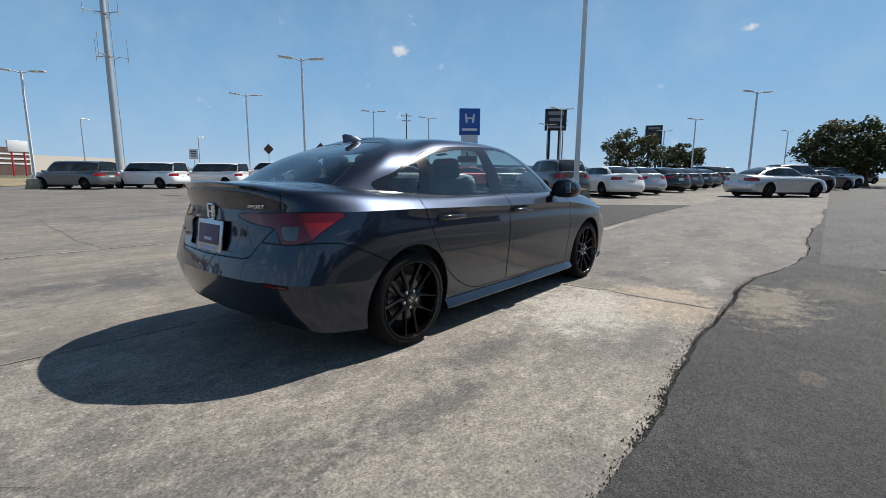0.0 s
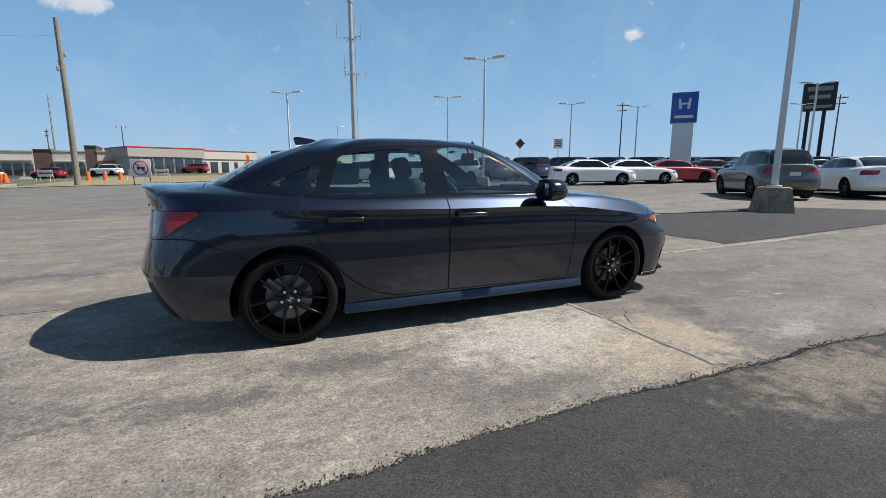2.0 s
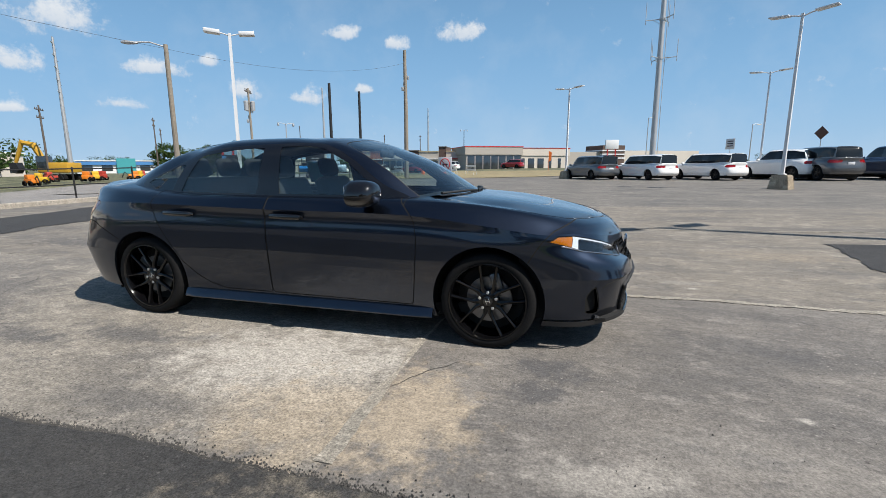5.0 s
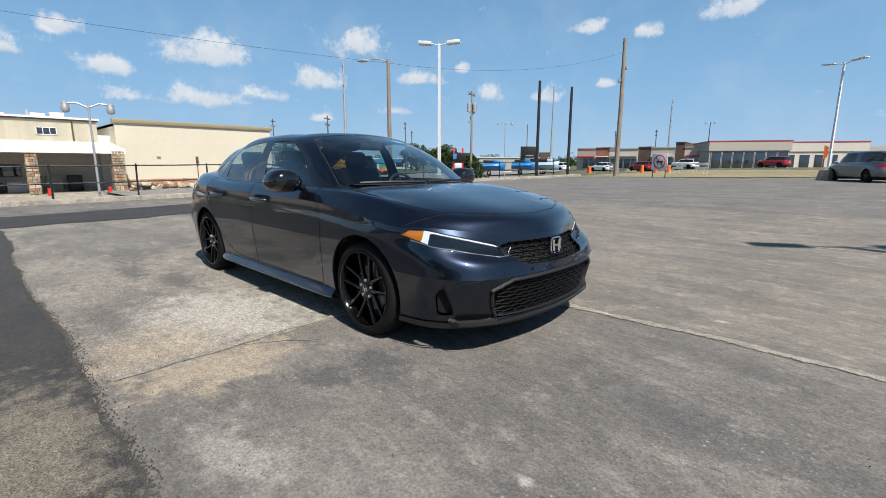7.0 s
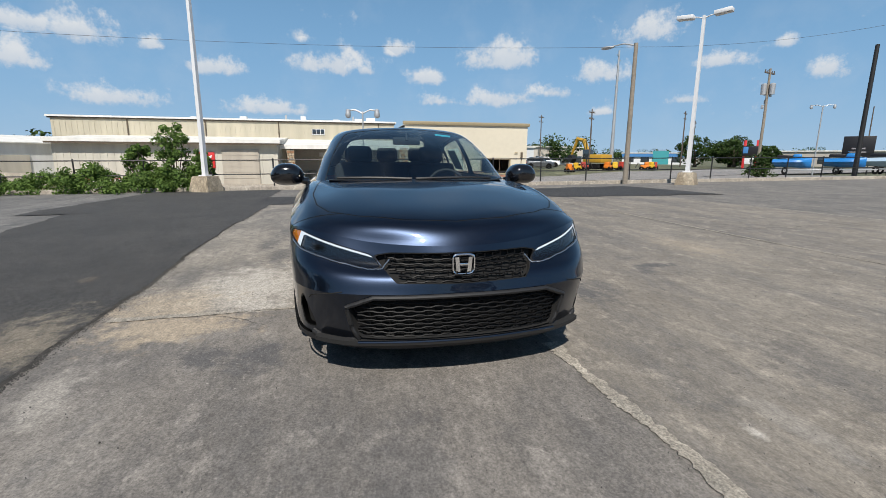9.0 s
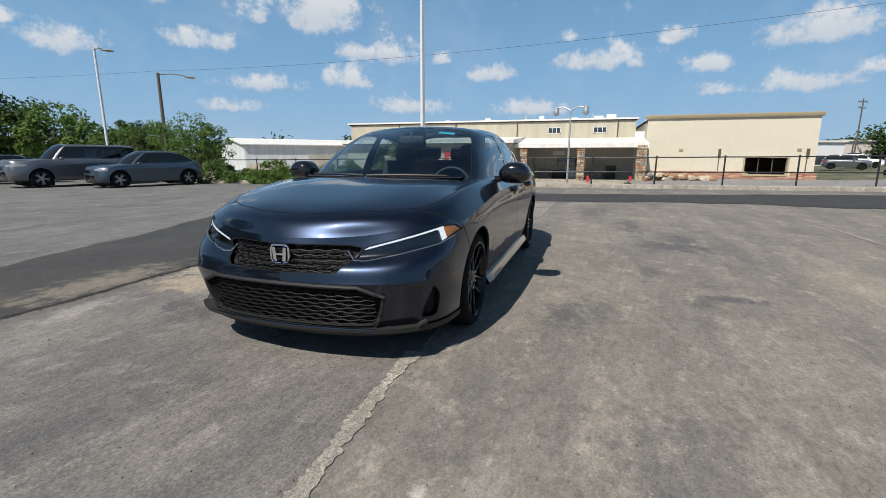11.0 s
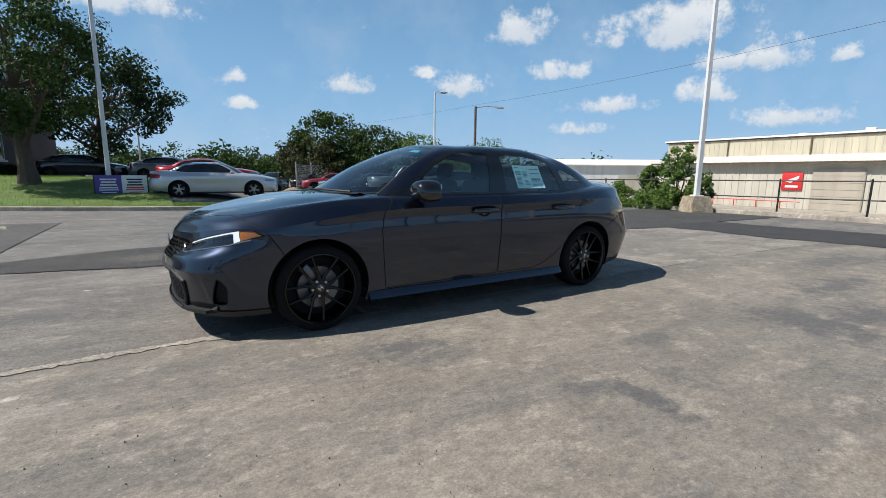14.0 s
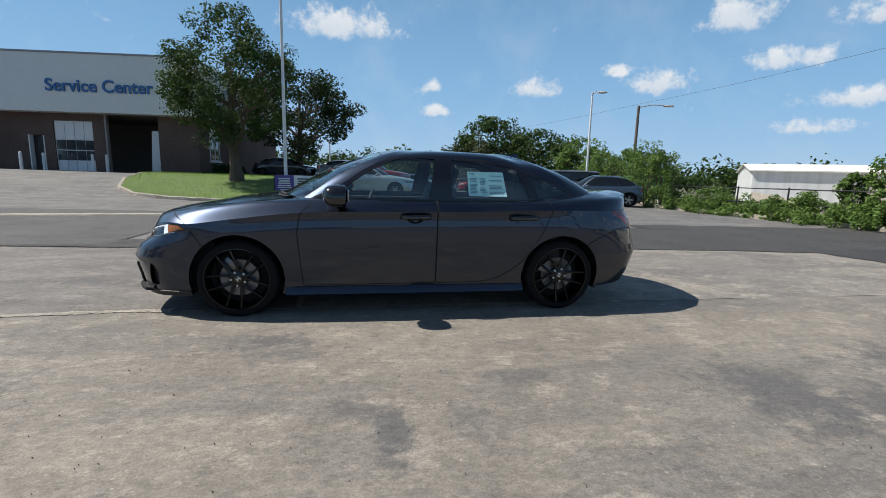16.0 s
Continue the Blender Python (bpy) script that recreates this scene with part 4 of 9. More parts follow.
    refl = take(both(outline([(.565, .530), (.735, .522), (.735, .502), (.58, .503)], 1, 2), beyond(0, -1.9, -1)), 0.002)
    diffuser = take(both(outline([(-.1, .318), (.45, .318), (.58, .304), (.66, .276), (.70, .1), (-.1, .1)], 1, 2), beyond(0, -1.9, -1)), 0.003)
    rear_bumper = take(both(outline([(-2.7, 0), (-1.60, 0), (-1.60, .60), (-1.70, .652), (-1.90, .735), (-1.99, .742), (-2.12, .735), (-2.7, .735)], 0, 2), beyond(2, .80, -1)))
    hood = take(both(outline([(.5, -.1), (.5, .72), (.90, .715), (1.1, .738), (1.45, .752), (1.70, .722), (1.84, .655), (1.96, .50), (2.06, .28), (2.10, 0), (2.10, -.1)], 0, 1), beyond(2, .75)))
    front_bumper = take(both(outline([(1.60, 0), (1.58, .52), (1.65, .64), (1.70, .715), (1.76, .775), (1.90, .84), (2.6, .84), (2.6, 0)], 0, 2), ahead))
    wide = beyond(1, .5)
    front_door = take(both(outline([(-.240, 1.05), (-.232, .262), (.862, .255), (.885, .5), (.900, .70), (.875, .845), (.78, .935), (.70, 1.05)], 0, 2), wide))
    rear_door = take(both(outline([(-.245, 1.05), (-.237, .262), (-.64, .263), (-.78, .298), (-.90, .362), (-1.02, .46), (-1.175, .705), (-1.255, .87), (-1.262, .93), (-1.225, 1.05)], 0, 2), wide))
    fender = take(both(beyond(0, .80), wide))
    link_part("body_shell", skin.mesh("body_shell", body, HERO), car)
    pair("panel_gap", seams, GAP_BLACK, "", 0.002)
    link_part("hood", skin.mesh("hood", hood, HERO), car)
    link_part("trunk_lid", skin.mesh("trunk_lid", lid, HERO), car)
    front = link_part("front_bumper", skin.mesh("front_bumper", front_bumper, HERO), car)
    rear = link_part("rear_bumper", skin.mesh("rear_bumper", rear_bumper, HERO), car)
    link_part("front_lip", skin.mesh("front_lip", lip, TRIM_BLACK, sink=-0.010), car, "black plastic front lip")
    link_part("diffuser", skin.mesh("diffuser", diffuser, TRIM_BLACK, sink=0.005), car, "black plastic rear diffuser")
    pair("rear_reflector", refl, DARK_RED, "dark red reflector")
    pair("fender", fender, HERO)
    front_doors, rear_doors = pair("front_door", front_door, HERO), pair("rear_door", rear_door, HERO)
    # lamps
    crest = lambda q: np.interp(np.abs(q[:, 1]), [.445, .62, .72, .80, .87], [.652, .700, .728, .752, .752])  # noqa: E731
    slant = lambda q: np.abs(q[:, 1]) + .35 * (q[:, 2] - .70)  # noqa: E731
    amber, head = skin.split(head, lambda q: .822 - slant(q))
    bar, head = skin.split(head, lambda q: np.minimum(np.maximum(crest(q) - q[:, 2] - .014, np.abs(q[:, 1]) - .80), np.abs(slant(q) - .810) - .011))
    for sd in (1, -1):
        h = link_part("headlight", skin.mesh("headlight", head, GLOSS_BLACK, (sd,), 0.012), car, "slim headlight with white light bar")
        link_part("turn_signal", skin.mesh("turn_signal", amber, AMBER, (sd,), 0.005), h, "amber turn signal")
        link_part("light_bar", skin.mesh("light_bar", bar, WHITE_LENS, (sd,), 0.004), h, "white light bar")
        link_part("lens", skin.mesh("lens", head + amber + bar, LAMP_GLASS, (sd,)), h, "clear lens")
        for k in range(4):
            bm = bmesh.new()
            yy, zz = 0.50 + 0.075 * k, 0.615 + 0.019 * k
            box(bm, (2.085 - 0.040 * k - 0.012 * k * k, sd * yy, zz), (0.03, 0.055, 0.022), 0.006)
            part("lamp_cell", bm, CLEAR_LENS, h)
        t = link_part("tail_light", skin.mesh("tail_light", tail, DARK_RED, (sd,)), car, "dark red tail light")
        bright, other = skin.split(tail, lambda q: np.maximum(0.90 - np.abs(q[:, 1]) - 0.9 * (q[:, 0] + 2.195) + 0.8 * (0.80 - q[:, 2]), q[:, 2] - .848))
        pale, other = skin.split(other, both(unrolled([(.70, .825), (.84, .83), (.82, .755), (.72, .755)], -2.195, 0.9), astern))
        link_part("brake_lens", skin.mesh("brake_lens", bright, RED_LENS, (sd,), -0.0015), t, "bright red lens")
        link_part("reverse_lens", skin.mesh("reverse_lens", pale, REVERSE_LENS, (sd,), -0.0015), t, "pale reversing lens")
    nose = np.array([p for p in skin.p if p[0] > 1.55 and p[2] < .80 and p[1] >= 0])

    def on_nose(y, z, out=0.0):
        """The place on the front skin at |y| and z."""
        d = (nose[:, 1] - abs(y)) ** 2 + (nose[:, 2] - z) ** 2
        k = np.argpartition(d, 6)[:6]
        w = 1 / (d[k] + 1e-5)
        return (float((nose[k, 0] * w).sum() / w.sum()) + out, y, z)

    # grilles: dark backing and a net of bars
    link_part("upper_grille", skin.mesh("upper_grille", grille, GAP_BLACK, sink=0.035), car, "black upper grille")
    low = link_part("lower_grille", skin.mesh("lower_grille", intake, GAP_BLACK, sink=0.045), car, "black honeycomb lower grille")
    pair("side_vent", vent, GAP_BLACK, "black side vent", 0.03)
    for name, z0, z1, rows, cell, xf in (("upper_grille_net", .532, .656, 5, .046, 2.262), ("lower_grille_net", .245, .450, 9, .048, 2.272)):
        bm = bmesh.new()
        dz = (z1 - z0) / rows
        for r in range(rows + 1):
            z = z0 + r * dz
            if name[0] == "u":
                half = 0.335 + (z - .53) * 0.78
            else:
                half = 0.525 + (z - .23) * .28 if z < .40 else 0.572 - (z - .40) * 2.2
            n = int(half / cell)
            x_at = lambda y, z=z: on_nose(y, z, -.014)[0]  # noqa: E731
            pts = []
            for k in range(-2 * n, 2 * n + 1):
                yy = k * cell / 2
                zz = z + (dz * 0.13 if ((k // 1 + 2 * (r % 2)) % 4 in (0, 1)) else -dz * 0.13)
                pts.append((x_at(yy), yy, zz))
            tube(bm, pts, 0.0048, 6)
            if r < rows:
                for k in range(-n, n + 1):
                    yy = k * cell + (cell / 2 if r % 2 else 0) - cell / 4
                    if abs(yy) < half - 0.02:
                        tube(bm, [(x_at(yy) - .002, yy, z + dz * 0.1), (x_at(yy) - .002, yy, z + dz * 0.9)], 0.0034, 5)
        part(name, bm, NET_BLACK, car, "black honeycomb net")
    bm = bmesh.new()
    tube(bm, [(2.281 - 0.215 * abs(y) ** 1.85, y, .222) for y in np.linspace(-.53, .53, 25)], 0.009, 8)
    part("grille_blade", bm, HERO, car)
    def run(pts, n=7):
        out = []
        for (a0, b0), (a1, b1) in zip(pts, pts[1:]):
            out += [(a0 + (a1 - a0) * t, b0 + (b1 - b0) * t) for t in np.arange(n) / n]
        return out + [pts[-1]]

    for sd in (1, -1):
        bm = bmesh.new()
        tube(bm, [on_nose(sd * y, z, .002) for y, z in run([(.85, .690), (.80, .659), (.62, .616), (.47, .586), (.40, .588), (.362, .630)])], 0.0045, 8)
        part("lamp_trim", bm, TRIM_SILVER, car, "bright silver trim line")
        bm = bmesh.new()
        tube(bm, [on_nose(sd * y, z, .004) for y, z in run([(0, .464), (.452, .462), (.583, .408), (.558, .30), (.525, .232)])], 0.012, 8)
        part("grille_surround", bm, TRIM_BLACK, car)
        bm = bmesh.new()
        tube(bm, [on_nose(sd * y, z, .003) for y, z in run([(.52, .222), (.60, .212), (.70, .208), (.75, .235)])], [.016] * 22, 8)
        part("corner_lip", bm, TRIM_BLACK, car)
        # thin black bar that draws the shade along the bumper's crease
        bm = bmesh.new()
        tube(bm, [on_nose(sd * y, z, .000) for y, z in run([(.60, .488), (.70, .470), (.752, .452), (.765, .43)])], [.003] * 22, 6)
        part("crease_line", bm, GAP_BLACK, car)
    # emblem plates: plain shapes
    for name, x, z, w, h, face in (("front_emblem", 2.262, .612, .090, .076, 1), ("rear_emblem", -2.215, .880, .074, .070, -1)):
        bm = bmesh.new()
        for dy in (-1, 1):
            prism(bm, [(dy * w * .42, -h / 2), (dy * w * .5, h / 2), (dy * w * .28, h / 2), (dy * w * .20, -h / 2)], "x", -.006, .006)
        box(bm, (0, 0, 0), (.012, w * .5, h * .16), .002)
        ring = [(w * .62 * math.copysign(abs(math.cos(a)) ** .45, math.cos(a)) * (1 + .06 * math.sin(a)), h * .66 * math.copysign(abs(math.sin(a)) ** .45, math.sin(a))) for a in np.linspace(0, 2 * math.pi, 41)]
        tube(bm, [(0, a, b) for a, b in ring], .0055, 6)
        ob = part(name, bm, CHROME, car, "chrome emblem")
        ob.location = (x, 0, z)
    # windows
    side = beyond(1, .44)
    screen, line, top = skin.seam(top, both(outline([(1.4, -.1), (1.4, .9), (.98, .715), (.75, .668), (.45, .592), (.235, .517), (.222, .46), (.228, .30), (.245, 0), (.245, -.1)], 0, 1), beyond(0, .1)), .003)
    back, line2, top = skin.seam(top, both(outline([(-1.135, -.1), (-1.135, 0), (-1.145, .26), (-1.165, .40), (-1.20, .435), (-1.45, .50), (-1.72, .575), (-2.1, .65), (-2.1, -.1)], 0, 1), beyond(0, -1.0, -1)), .003)
    dlo = both(soft_outline([(.80, .935), (.60, 1.055), (.35, 1.222), (.13, 1.325), (-.05, 1.343), (-.40, 1.337), (-.68, 1.322), (-.93, 1.288), (-1.12, 1.222), (-1.32, 1.130), (-1.535, 1.043), (-1.30, .940), (-.8, .925), (0, .925)], 0, 2), side)
    frame_faces, top = skin.split(top, dlo)
    panes = []
    for pts in ([(-.185, .978), (-.243, 1.316), (-.06, 1.322), (.105, 1.302), (.33, 1.192), (.53, 1.050), (.60, .985), (.58, .976)],
                [(-1.085, .984), (-.985, 1.232), (-.93, 1.258), (-.65, 1.296), (-.385, 1.310), (-.375, .976)],
                [(-1.465, 1.048), (-1.31, 1.118), (-1.165, 1.178), (-1.10, 1.190), (-1.175, .992), (-1.30, .992)]):
        pane, frame_faces = skin.split(frame_faces, both(outline(pts, 0, 2), side))
        panes.append(pane)
    link_part("roof", skin.mesh("roof", top, HERO), car)
    link_part("windshield", skin.mesh("windshield", screen, CAR_GLASS, sink=.002), car, "lightly tinted windshield")
    link_part("rear_window", skin.mesh("rear_window", back, CAR_GLASS, sink=.002), car, "lightly tinted rear window")
    link_part("windshield_seal", skin.mesh("windshield_seal", line, TRIM_BLACK, sink=.001), car)
    link_part("rear_window_seal", skin.mesh("rear_window_seal", line2, TRIM_BLACK, sink=.001), car)
    pair("window_frame", frame_faces, GLOSS_BLACK, "gloss black window frame")
    for door, pane in ((front_doors, panes[0]), (rear_doors, panes[1])):
        for d, sd in zip(door, (1, -1)):
            link_part("window", skin.mesh("window", pane, CAR_GLASS, (sd,), .004), d, "tinted door window")
    pair("quarter_window", panes[2], CAR_GLASS_DARK, "dark tinted quarter window", .003)
    # bright line along the windows' foot, handles, mirrors, sills
    for sd in (1, -1):
        for d, x in ((front_doors, -.053), (rear_doors, -.990)):
            door = d[0 if sd > 0 else 1]
            bm = bmesh.new()
            yy = .888
            lathe(bm, [(-.004, .0001), (.003, .058), (.007, .066), (.004, .074)], 28, c=(0, 0, 0))
            bmesh.ops.scale(bm, vec=(.98, 1, .66), verts=bm.verts)
            bmesh.ops.translate(bm, vec=(x - .0, sd * (yy - .004), .822), verts=bm.verts)
            part("handle_cup", bm, GAP_BLACK, door)
            bm = bmesh.new()
            tube(bm, [(x - .128, sd * (yy - .004), .828), (x - .118, sd * (yy + .018), .829), (x - .06, sd * (yy + .030), .829), (x + .04, sd * (yy + .031), .827), (x + .105, sd * (yy + .022), .825), (x + .118, sd * (yy - .002), .824)],
                 [.013, .019, .020, .020, .019, .013], 12)
            part("handle", bm, HANDLE_BLACK, door, "black door handle")
        bm = bmesh.new()
        made = bmesh.ops.create_icosphere(bm, subdivisions=4, radius=1.0)["verts"]
        for v in made:
            p = v.co.copy()
            k = lambda t, e: math.copysign(abs(t) ** e, t)  # noqa: E731
            v.co = Vector((k(p.x, .75) * .120, k(p.y, .7) * .128, k(p.z, .72) * .086))
            v.co.x += 0.035 * (v.co.y * -1) - 0.03 * max(0, -v.co.z)
            if v.co.x < -.055:
                v.co.x = -.055 + (v.co.x + .055) * .15
            v.co.y *= 1 - .25 * max(0, v.co.z / .078)
        bmesh.ops.transform(bm, matrix=Matrix.Diagonal((1, sd, 1, 1)), verts=bm.verts)
        mirror = part("wing_mirror", bm, GLOSS_BLACK, car, "gloss black door mirror")
        mirror.location = (.565, sd * .985, 1.000)
        bm = bmesh.new()
        box(bm, (-.056, 0, .004), (.006, .165, .095), .003, rot=Matrix.Rotation(radians(14 * sd), 3, "Z"))
        part("mirror_glass", bm, CHROME, mirror, "mirror glass")
        bm = bmesh.new()
        tube(bm, [(.03, -sd * .16, -.055), (.02, -sd * .09, -.045), (.0, -sd * .03, -.02)], [.028, .024, .03], 10)
        part("mirror_arm", bm, GLOSS_BLACK, mirror)
        bm = bmesh.new()
        rows = []
        for x in np.linspace(-1.02, 1.0, 24):
            e = 1 - .012 * (abs(x) > .95)
            rows.append([bm.verts.new((x, sd * y * e, z)) for y, z in ((.70, .175), (.855, .170), (.892, .178), (.896, .187), (.890, .202), (.866, .240), (.70, .250))])
        for lo, hi in zip(rows, rows[1:]):
            for k in range(6):
                bm.faces.new((lo[k], lo[k + 1], hi[k + 1], hi[k]))
        bm.faces.new(rows[0])
        bm.faces.new(rows[-1])
        part("side_sill", bm, HERO, car, smooth=.4)
    # underside, with unseen dark blocks added to stop light in nose and tail
    bm = bmesh.new()
    prism(bm, [(-1.95, -.55), (-1.75, -.74), (-1.0, -.78), (1.0, -.78), (1.8, -.74), (2.05, -.55), (2.05, .55), (1.8, .74), (1.0, .78), (-1.0, .78), (-1.75, .74), (-1.95, .55)], "z", .20, .26)
    prism(bm, [(1.55, -.78), (1.80, -.74), (2.02, -.60), (2.13, -.30), (2.15, 0), (2.13, .30), (2.02, .60), (1.80, .74), (1.55, .78)], "z", .20, .60)
    prism(bm, [(1.6, .76), (1.6, -.76)] + [(2.288 - .215 * abs(y) ** 1.85 - 1.2 * max(0, abs(y) - .5) ** 2, y) for y in np.linspace(-.74, .74, 21)], "z", .206, .228)
    prism(bm, [(1.55, -.70), (1.95, -.55), (2.02, 0), (1.95, .55), (1.55, .70)], "z", .59, .70)
    prism(bm, [(-1.75, -.74), (-1.75, .74), (-1.93, .68), (-2.05, .45), (-2.07, 0), (-2.05, -.45), (-1.93, -.68)], "z", .31, .84)
    part("underbody", bm, DARK_LINER, car)
    # shark fin, wipers
    bm = bmesh.new()
    rings = []
    for t in np.linspace(0, 1, 10):
        x = -1.00 - .20 * t
        h = .062 * (t ** .75) * (1 if t < .93 else .8)
        wd = .034 * (1 - .55 * t)
        rings.append([bm.verts.new((x - .3 * z * (t > .85), y, 1.352 + z + .024 * (1 - t))) for y, z in ((wd, -.006), (wd * .75, h * .5), (.006, h), (-.006, h), (-wd * .75, h * .5), (-wd, -.006))])
    for lo, hi in zip(rings, rings[1:]):
        for k in range(5):
            bm.faces.new((lo[k], lo[k + 1], hi[k + 1], hi[k]))
    bm.faces.new(rings[-1])
    part("roof_fin", bm, HERO, car)
    for y0, y1 in ((.55, -.05), (-.08, -.60)):
        bm = bmesh.new()
        x_at = lambda y: 1.135 - .40 * abs(y) ** 2  # noqa: E731
        tube(bm, [(x_at(y), y, .985 + .006 * math.sin(6 * t)) for t, y in zip(np.linspace(0, .5, 8), np.linspace(y0, y1, 8))], .010, 6)
        part("wiper", bm, TRIM_BLACK, car, "black windscreen wiper")
    bm = bmesh.new()
    rows = [[bm.verts.new((1.155 - .40 * abs(y) ** 2 + dx, y, z)) for dx, z in ((-.07, .966), (.0, .978), (.03, .972))] for y in np.linspace(-.66, .66, 22)]
    for lo, hi in zip(rows, rows[1:]):
        for k in range(2):
            bm.faces.new((lo[k], lo[k + 1], hi[k + 1], hi[k]))
    part("cowl_panel", bm, TRIM_BLACK, car)
    # rear spoiler lip
    bm = bmesh.new()
    rows = []
    for y in np.linspace(-.60, .60, 27):
        bend = .33 * abs(y) ** 2.0 + 1.3 * max(0, abs(y) - .38) ** 2
        fade = 1 if abs(y) < .46 else max(.1, 1 - (abs(y) - .46) / .15)
        rows.append([bm.verts.new((-2.213 + dx + bend, y, 1.035 - .12 * abs(y) ** 2.2 + dz * fade)) for dx, dz in ((.16, .003), (.05, .016), (-.035, .026), (-.045, .018), (-.02, -.012), (.02, -.02))])
    for lo, hi in zip(rows, rows[1:]):
        for k in range(5):
            bm.faces.new((lo[k], lo[k + 1], hi[k + 1], hi[k]))
    part("rear_spoiler", bm, GLOSS_BLACK, car, "gloss black lip spoiler", smooth=.9)
    # number plate in its frame
    bm = bmesh.new()
    box(bm, (0, 0, 0), (.012, .33, .19), .006)
    plate = part("plate_frame", bm, SILVER, car, "silver dealer plate frame")
    plate.location = (-2.231, 0, .738)
    plate.rotation_euler = (0, radians(8), 0)
    bm = bmesh.new()
    box(bm, (-.008, 0, .008), (.006, .27, .12), .003)
    part("plate", bm, plain("plate_purple", (.10, .07, .13), .5), plate, "purple paper plate")
    pale_mark = plain("plate_mark_pale", (.5, .55, .75), .5)
    for x, dz, wd, tall in ((-.0125, -.020, .10, .018), (-.008, -.075, .22, .020)):
        bm = bmesh.new()
        box(bm, (x, 0, dz), (.003, wd, tall), 0)
        part("plate_mark", bm, pale_mark, plate, "plain pale bar")
    cu = bpy.data.curves.new("lettering", "FONT")
    cu.body, cu.size, cu.extrude, cu.shear, cu.align_x = "SPORT", .028, .002, .25, "CENTER"
    ob = new("lettering", cu)
    me = bpy.data.meshes.new_from_object(ob)
    bpy.data.objects.remove(ob)
    me.materials.append(CHROME)
    ob = link_part("lettering", me, car, "small chrome letters")
    ob.matrix_local = pose(-2.169, -.455, .918, 90, 0, -76) @ Matrix.Diagonal((1.5, 1, 1, 1))
    # cabin
    cabin(car)
    # wheels
    for x, y, spin in ((s["fa"], .762, .77), (s["fa"], -.762, .314), (s["ra"], .765, 1.12), (s["ra"], -.765, .94)):
        spoke_wheel(car, x, y, 1 if y > 0 else -1, spin)
    # sticker on the rear window of one side, tag on the windshield
    bm = bmesh.new()
    y0 = lambda z: .792 - (z - .97) * .50  # noqa: E731
    corners = [(-.53, 1.215), (-.53, 1.005), (-.875, 1.005), (-.855, 1.215)]
    bm.faces.new([bm.verts.new((x, y0(z) - .012, z)) for x, z in corners])
    bm.faces.new([bm.verts.new((x, y0(z) - .0135, z)) for x, z in corners[::-1]])
    st = part("window_sticker", bm, plain("sticker_paper", (.52, .84, .90), .5, grain=.05), car, "pale blue printed price sticker", smooth=0)
    rnd = random.Random(4)
    bm = bmesh.new()
    for x0, x1, z0, z1 in ((-.545, -.60, 1.20, 1.19), (-.545, -.615, 1.16, 1.13), (-.545, -.615, 1.11, 1.03), (-.635, -.69, 1.16, 1.10), (-.635, -.70, 1.08, 1.03),
                           (-.72, -.845, 1.185, 1.17), (-.72, -.85, 1.145, 1.135), (-.72, -.85, 1.10, 1.06), (-.72, -.86, 1.045, 1.02)):
        rows = max(1, round((z0 - z1) / .012))
        for r in range(rows):
            z = z0 - r * .012
            e = x1 + rnd.random() * .02
            bm.faces.new([bm.verts.new((x, y0(zz) - .0100, zz)) for x, zz in ((x0, z), (x0, z - .006), (e, z - .006), (e, z))])
    tagged(part("print", bm, plain("sticker_print", (.13, .27, .33), .6), st, "unreadable printed lines", smooth=0), "unreadable printed lines", kind="stuff")
    bm = bmesh.new()
    z_at = lambda x: 1.372 - (x - .245) * .40  # noqa: E731
    vs = [(.30, .40), (.30, .26), (.345, .255), (.345, .40)]
    bm.faces.new([bm.verts.new((x, y, z_at(x) + .005 - .10 * (y - .15))) for x, y in vs])
    part("windshield_tag", bm, plain("tag_cyan", (.05, .55, .70), .5), car, "cyan tag at the windshield's top")
    return car


